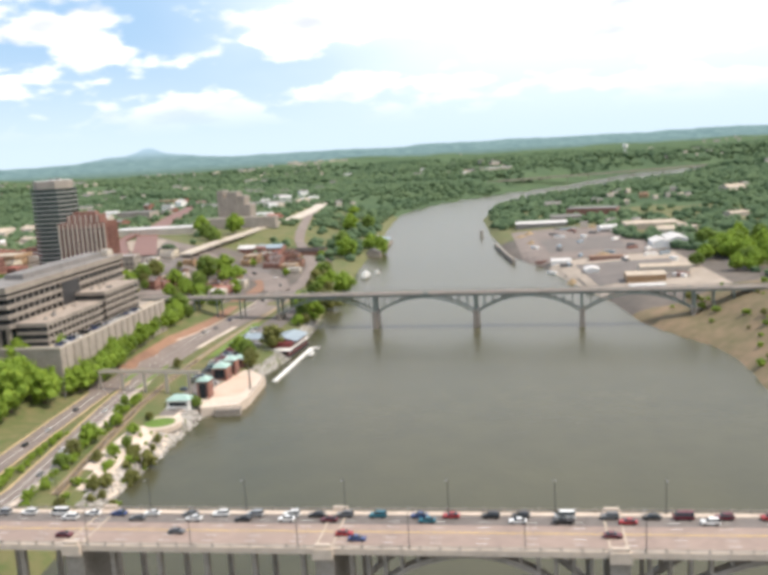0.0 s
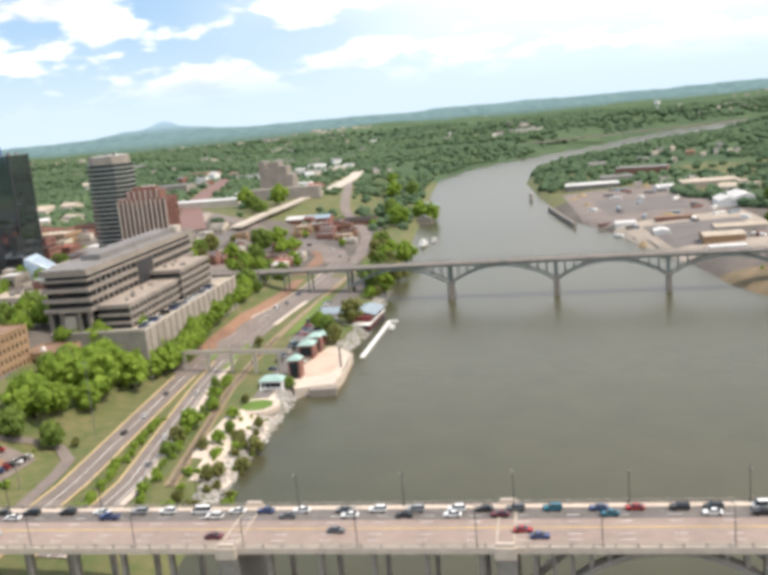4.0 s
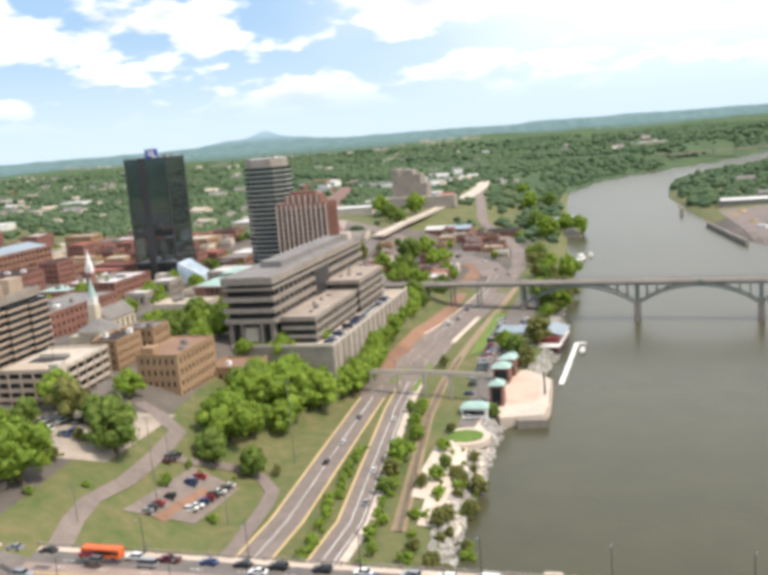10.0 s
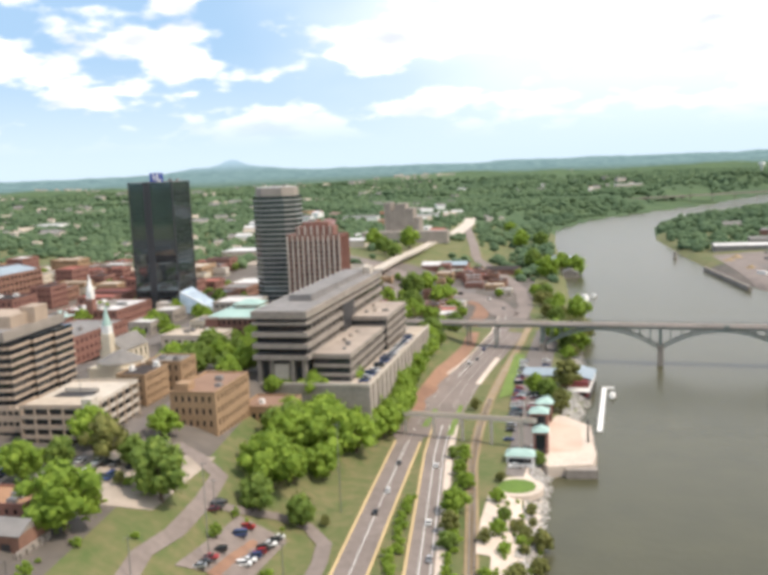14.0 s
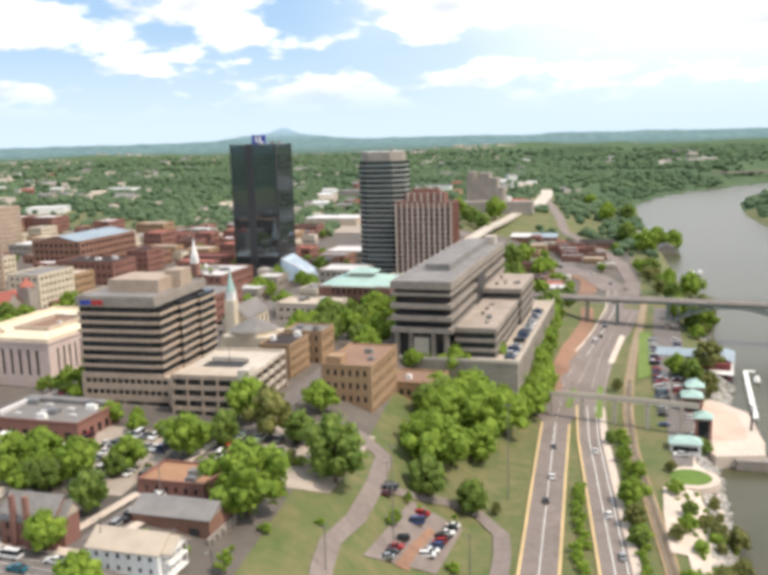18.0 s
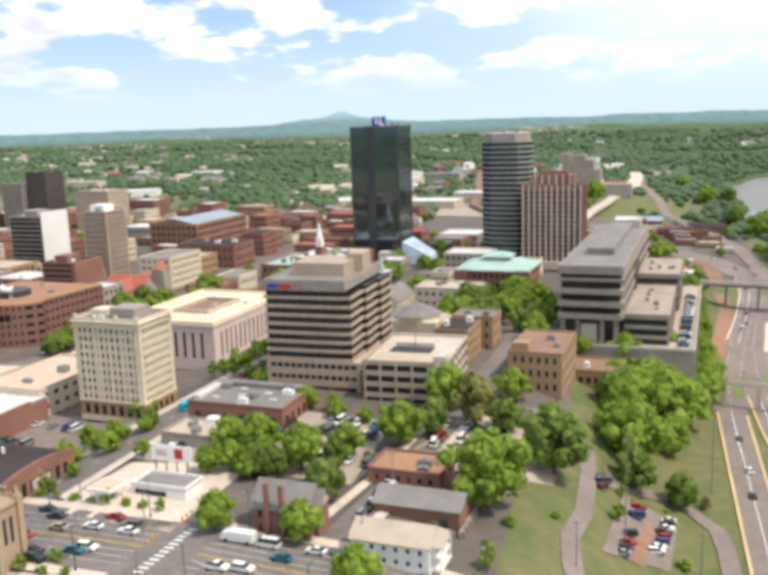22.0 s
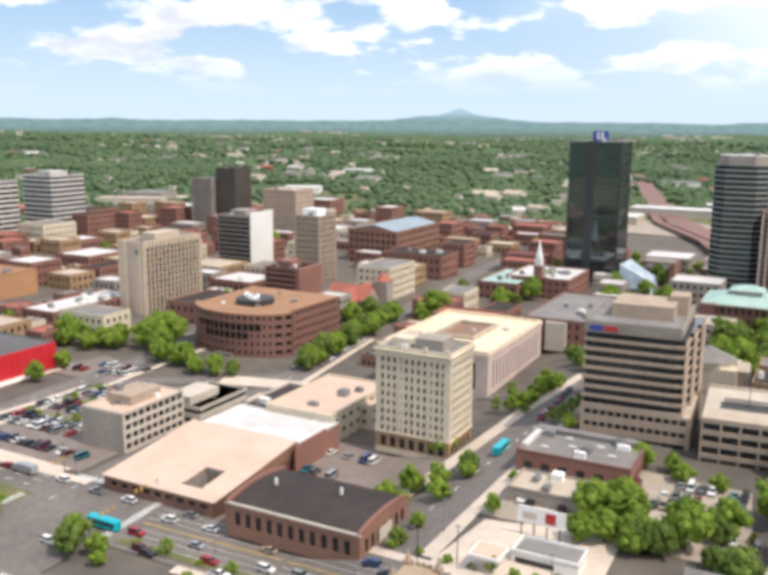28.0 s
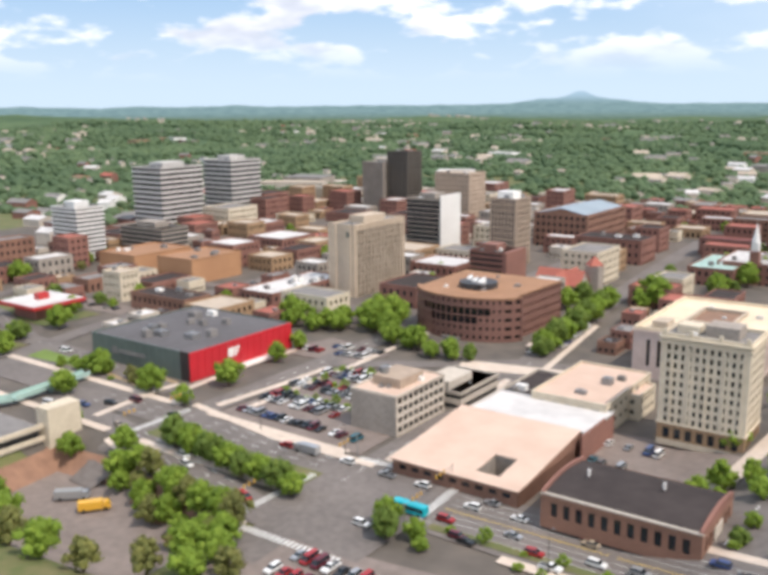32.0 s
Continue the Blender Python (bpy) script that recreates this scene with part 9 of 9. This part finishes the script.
def park(x, y, turn, z=None, style=None, colour=None, lift=0.33):
    style = style or CAR_RNG.choice(("car", "car", "car", "suv", "suv", "pickup", "van"))
    colour = colour or CAR_RNG.choice(MIX)
    z = surface(x, y) + lift if z is None else z
    m = Matrix.Translation((x, y, z)) @ Matrix.Rotation(turn + CAR_RNG.uniform(-0.03, 0.03), 4, "Z")
    if (style, colour) not in FLEET:
        FLEET[style, colour] = vehicle(style, colour)
        FLEET[style, colour].matrix_world = m
    else:
        copy_thing(FLEET[style, colour], m)


BRT = math.atan2(HD.y, HD.x)
# the queue in the far lanes of the near bridge, and a few cars in the near lanes
for off, s0, gap0, gap1 in ((8.0, -100, 6.8, 12), (5.0, -60, 10, 30)):
    s = s0
    while s < 332:
        x, y = hen(s, off)
        park(x, y, BRT, 27.09)
        s += CAR_RNG.uniform(gap0, gap1) * (1.8 if s < 20 else 1.0)
for s, off, st, co in ((60, -3, "car", "maroon"), (128, -3.4, "car", "red"), (124, -6.4, "car", "blue"), (174, -3.2, "car", "grey"), (205, -6.0, "car", "maroon")):
    park(*hen(s, off), BRT + math.pi, 27.09, st, co)
# the wide street
for s, off in ((345, 9), (352, 6), (366, 9), (381, 5), (392, 9), (404, 8), (441, 8), (450, 5), (463, 8), (472, 5), (484, 8), (498, 5), (530, 4), (548, 8), (560, 8), (575, 9), (598, 8), (648, 6), (670, 8)):
    park(*street(s, off), BRT)
for s, off in ((268, -5), (300, -8), (322, -4)):
    park(*hen(s, off), BRT + math.pi, 27.09)
for s, off in ((362, -5), (388, -8), (410, -5), (446, -7), (455, -10), (467, -7), (480, -10), (492, -6), (506, -9), (525, -12), (548, -20)):
    park(*street(s, off), BRT + math.pi)
for s, off in ((583, -27), (586, -31), (612, -21), (618, -17), (655, -12)):
    park(*hen(s, off), BRT + math.pi - 0.22)
for s0, o0, n in ((512, -42, 13), (516, -50, 12), (448, -24, 14), (452, -34, 13)):
    for k in range(n):
        if CAR_RNG.random() < 0.85:
            park(*hen(s0 + 3.2 * k, o0), BRT + 1.57, None, None, CAR_RNG.choice(("red", "white", "red", "maroon", "silver", "black", "white")))
# parked rows: start, step, count, heading
EYT = math.atan2(EY.y, EY.x)
for x, y, dx, dy, n, turn in (
                              (-462, 312, 3.0, -0.4, 9, EYT), (-446, 326, 3.1, -0.4, 8, EYT), (-392, 318, 3.0, -0.4, 5, EYT), (-384, 345, 3.1, -0.6, 8, EYT), (-366, 332, 3.1, -0.4, 6, EYT), (-350, 325, 3.0, -0.4, 5, EYT), (-354, 338, 3.0, -0.3, 8, EYT), (-350, 347, 3.0, -0.3, 7, EYT), (-344, 316, 3.0, -0.3, 6, EYT), (-362, 305, 3, -0.3, 4, EYT),
                              (-315, 340, 3.1, 0.2, 8, EYT), (-312, 352, 3.1, 0.2, 7, EYT), (-257, 294, 0.5, 3.0, 11, 0.15), (-248, 302, 0.6, 3.0, 8, 0.15), (-263, 326, 0.4, 3.0, 4, 0.2), (-256, 345, 0.2, 3.0, 4, 0.2), (-241, 336, 0.2, 3.1, 3, 0.3),
                              (-168, 405, 0.3, 3.0, 5, 0.1), (-160, 412, 0.3, 3.0, 4, 0.1), (-166, 470, 0.3, 3.0, 14, 0.1), (-158, 480, 0.3, 3.1, 12, 0.1), (-163, 530, 0.3, 3.1, 10, 0.1),
                              (-400, 384, 0.4, 6.2, 8, EYT), (-388, 392, 0.5, 6.4, 8, EYT), (-502, 412, 0, 6.3, 8, EYT), (-493, 420, 0, 6.5, 8, EYT), (-322, 282, 0.7, 6.8, 6, EYT)):
    for k in range(n):
        if CAR_RNG.random() < 0.72:
            park(x + dx * k, y + dy * k, turn if CAR_RNG.random() < 0.5 else turn + math.pi)
# the large lot beside the red hall: double rows with planted strips between
for row, (x0, y0, n) in enumerate(((-566, 297, 19), (-566, 310, 12), (-566, 316, 12), (-565, 328, 12), (-564, 334, 13), (-562, 345, 15), (-556, 351, 13), (-545, 361, 10))):
    for k in range(n):
        x, y = x0 + 2.9 * k, y0 - 0.33 * k
        if CAR_RNG.random() < 0.84 and free(x, y, 1.5, False):
            park(x, y, EYT if CAR_RNG.random() < 0.5 else EYT + math.pi)
for x, y, t in ((-628, 268, 0.1), (-622, 272, 0.1), (-617, 273, 0.1), (-610, 279, 0.1), (-655, 313, 3.3), (-676, 318, 0.2), (-720, 331, 0.3), (-682, 360, 1.5), (-678, 360, 1.5), (-674, 361, 1.5), (-682, 372, 1.5), (-677, 373, 1.5), (-697, 400, 1.6), (-692, 470, 1.6)):
    park(x, y, t)
for row, (x0, y0, n) in enumerate(((-594, 370, 12), (-588, 379, 11))):
    for k in range(n):
        x, y = x0 + 3.1 * k, y0 + 0.1 * k
        if CAR_RNG.random() < 0.75 and free(x, y, 1.5, False):
            park(x, y, EYT)
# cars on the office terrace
TERRACE, TERRACE_SIZE = hill_to_view(-255, 443.5, 15.2)
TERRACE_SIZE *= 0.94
for k in range(30):
    p = TERRACE.xy + (EX * 25.6 + EY * (4 + 3.5 * k + (6 if k > 9 else 0))) * TERRACE_SIZE
    if CAR_RNG.random() < 0.9:
        park(p.x, p.y, GRID + 0.1, TERRACE.z + 17.08 * TERRACE_SIZE, colour=CAR_RNG.choice(("white", "white", "black", "silver", "blue")))
# moving cars on the riverside drive
for x, y, c in ((-215, 372, "white"), (-217, 352, "black"), (-198, 345, "white"), (-196, 318, "silver"), (-199, 400, "white"), (-214, 402, "grey"), (-186, 585, "grey")):
    park(x, y, 1.6, None, "car", c, 0.42)


def long_vehicle(name, x, y, turn, length, colour, label, cat, z=None, cab=False):
    g = (surface(x, y) + 0.36) if z is None else z
    o = thing(name, x, y, g, turn, label, cat)
    w, h = 1.25, 3.0
    bm = boxes((-length / 2, -w, 0.45, length / 2 - (2.2 if cab else 0), w, h))
    bmesh.ops.bevel(bm, geom=bm.edges[:], offset=0.12, segments=1, affect="EDGES")
    part("body", bm, PAINT[colour], o)
    if cab:
        part("cab", shaped([(length / 2 - 2.1, 0.5), (length / 2, 0.5), (length / 2, 1.5), (length / 2 - 0.6, 2.4), (length / 2 - 2.1, 2.5)], w * 0.95), PAINT[colour], o)
        part("windscreen", boxes((length / 2 - 0.55, -1.0, 1.5, length / 2 - 0.2, 1.0, 2.2)), M["glass"], o)
    else:
        part("window_band", boxes((-length / 2 + 0.3, -w - 0.02, 1.5, length / 2 - 0.3, w + 0.02, 2.4)), M["glass"], o)
    for sx in (-length * 0.33, length * 0.33):
        for sy in (-w + 0.1, w - 0.1):
            part("wheel", wheel_mesh(0.5), None, o, at=Matrix.Translation((sx, sy, 0.5)))


long_vehicle("city_bus", *hen(310, 7.6), BRT, 11, "orange", "orange city bus in the traffic queue", "bus", 27.09)
long_vehicle("trolley_bus", -404, 352, EYT, 10, "cyan", "bright turquoise trolley bus on the street", "bus")
long_vehicle("trolley_bus", *hen(542, -8), BRT, 10, "cyan", "bright turquoise trolley bus at the junction", "bus")
long_vehicle("box_truck", *street(412, 8.5), BRT, 9, "white", "long white box truck on the wide street", "truck", None, True)
long_vehicle("box_truck", *hen(590, 7.0), BRT, 9, "silver", "silver truck on the wide street", "truck", None, True)
long_vehicle("box_truck", -578, 232, 0.6, 10, "silver", "silver box truck parked in the yard", "truck", None, True)
long_vehicle("box_truck", -567, 230, 0.8, 9, "yellow", "yellow box truck parked in the yard", "truck", None, True)


# street lamps and utility poles
def utility_pole(x, y, h, label="tall slim grey utility pole beside the road"):
    o = thing("utility_pole", x, y, surface(x, y), 0, label, "utility pole", "utility poles")
    part("pole", tube(bmesh.new(), (0, 0, -0.5), (0, 0, h), 0.2, 0.11, 6), M["grey_metal"], o)
    part("arm", boxes((-1.3, -0.06, h - 0.7, 1.3, 0.06, h - 0.55)), M["grey_metal"], o)


for x, y, h in ((-229, 352, 32), (-256, 300, 30), (-268, 280, 12), (-262, 330, 11), (-237, 300, 12), (-245, 262, 11), (-226, 420, 13), (-206, 455, 11), (-236, 452, 22), (-318, 300, 11), (-330, 330, 11), (-300, 268, 10), (-404, 290, 10), (-398, 275, 11), (-345, 280, 10), (-372, 262, 11)):
    utility_pole(x, y, h)
lamp0 = [ob for ob in scene.objects if ob.name == "street_lamp"][0]
for s in (352, 382, 412, 440, 470, 500, 580, 615):
    for off in (14.2, -14.2):
        x, y = street(s, off)
        copy_thing(lamp0, Matrix.Translation((x, y, surface(x, y) + 0.4)) @ Matrix.Rotation(BRT + (0 if off > 0 else math.pi), 4, "Z"))


# signal masts over the junctions, and the wires' posts along the wide street
def signal_mast(x, y, turn):
    o = thing("traffic_signal", x, y, surface(x, y) + 0.4, turn, "grey traffic signal mast with an arm over the road", "traffic signal", "traffic signals")
    part("pole", tube(bmesh.new(), (0, 0, -0.4), (0, 0, 7.2), 0.16, 0.12, 6), M["grey_metal"], o)
    part("arm", tube(bmesh.new(), (0, 0, 6.4), (9, 0, 7.0), 0.1, 0.06, 5), M["grey_metal"], o)
    for k in (4.6, 6.6, 8.6):
        part("signal_head", boxes((k - 0.2, -0.2, 5.9, k + 0.2, 0.2, 7.0)), M["yellow_paint"], o, "yellow signal head")


for s, off, a in ((541, 12, -1.6), (538, -16, 1.5), (576, 14, -1.6), (578, -36, 1.5), (424, 12.5, -1.6), (424, -14, 1.5), (648, 13, -1.6), (648, -19, 1.5)):
    signal_mast(*(street(s, off) if s < 560 else hen(s, off)), BRT - a)
for s, off in ((440, 5), (448, 11), (458, 2.5), (468, 11), (476, 8), (489, 11), (497, 2.5), (508, 8), (517, 5), (527, 9)):
    park(*street(s, off), BRT)
for s, off in ((444, -5), (452, -13), (463, -3), (474, -13), (484, -5), (500, -13), (514, -4), (522, -13), (532, -6)):
    park(*street(s, off), BRT + math.pi)
for x, y in ((-770, 388), (-764, 388), (-757, 387), (-748, 388), (-741, 387), (-733, 386), (-722, 386), (-715, 385)):
    park(x, y, 1.5)
# traffic on the riverside highway and behind the far bridge
for x, y, a in ((-180, 810, 2.2), (-205, 842, 2.4), (-168, 765, 1.7), (-171, 690, 1.4), (-190, 570, 1.35), (-182, 612, 1.35), (-236, 885, 2.3), (-225, 850, 0.5), (-215, 846, 0.5), (-220, 838, 0.5), (-235, 846, 0.5), (-228, 660, 1.5), (-232, 668, 1.5), (-236, 676, 1.5), (-228, 684, 1.5)):
    park(x, y, a, None, None, None, 0.6)

# the riverside lot's two rows, and the side streets by the white house
for k in range(26):
    u = k / 25
    if CAR_RNG.random() < 0.8:
        park(-171 + 13 * u, 424 + 160 * u, 0.1, None, None, CAR_RNG.choice(("white", "white", "silver", "black", "blue", "red")))
for k in range(16):
    u = k / 15
    if CAR_RNG.random() < 0.8:
        park(-159 + 14 * u, 430 + 155 * u, 0.1)
for x, y, a in ((-344, 276, 1.5), (-318, 300, 1.6), (-315, 322, 1.6), (-313, 334, 1.6), (-321, 286, 1.6)):
    park(x, y, a, None, None, None, 0.5)
for s, off in ((348, 3), (358, 10), (372, 3), (386, 10), (398, 3), (350, -3), (370, -10), (378, -4), (396, -10), (404, -4)):
    park(*street(s, off), BRT if off > 0 else BRT + math.pi)


# ---- the hill quarter, ground and all, is scaled towards a camera position to fit the view ----
def pull_hill_to_view():
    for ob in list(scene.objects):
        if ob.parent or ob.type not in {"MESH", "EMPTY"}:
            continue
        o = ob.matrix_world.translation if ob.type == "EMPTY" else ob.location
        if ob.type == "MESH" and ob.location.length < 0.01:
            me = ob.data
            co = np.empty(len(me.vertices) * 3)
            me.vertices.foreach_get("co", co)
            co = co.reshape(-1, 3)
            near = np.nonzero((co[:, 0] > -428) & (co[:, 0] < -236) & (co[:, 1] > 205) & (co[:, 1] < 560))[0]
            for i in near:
                co[i] = hill_to_view(*co[i])[0]
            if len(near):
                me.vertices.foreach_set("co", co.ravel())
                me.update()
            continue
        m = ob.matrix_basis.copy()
        p, k = hill_to_view(*m.translation)
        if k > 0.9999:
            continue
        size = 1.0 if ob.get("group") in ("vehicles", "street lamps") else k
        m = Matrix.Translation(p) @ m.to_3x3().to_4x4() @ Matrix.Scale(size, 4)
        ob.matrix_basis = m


pull_hill_to_view()
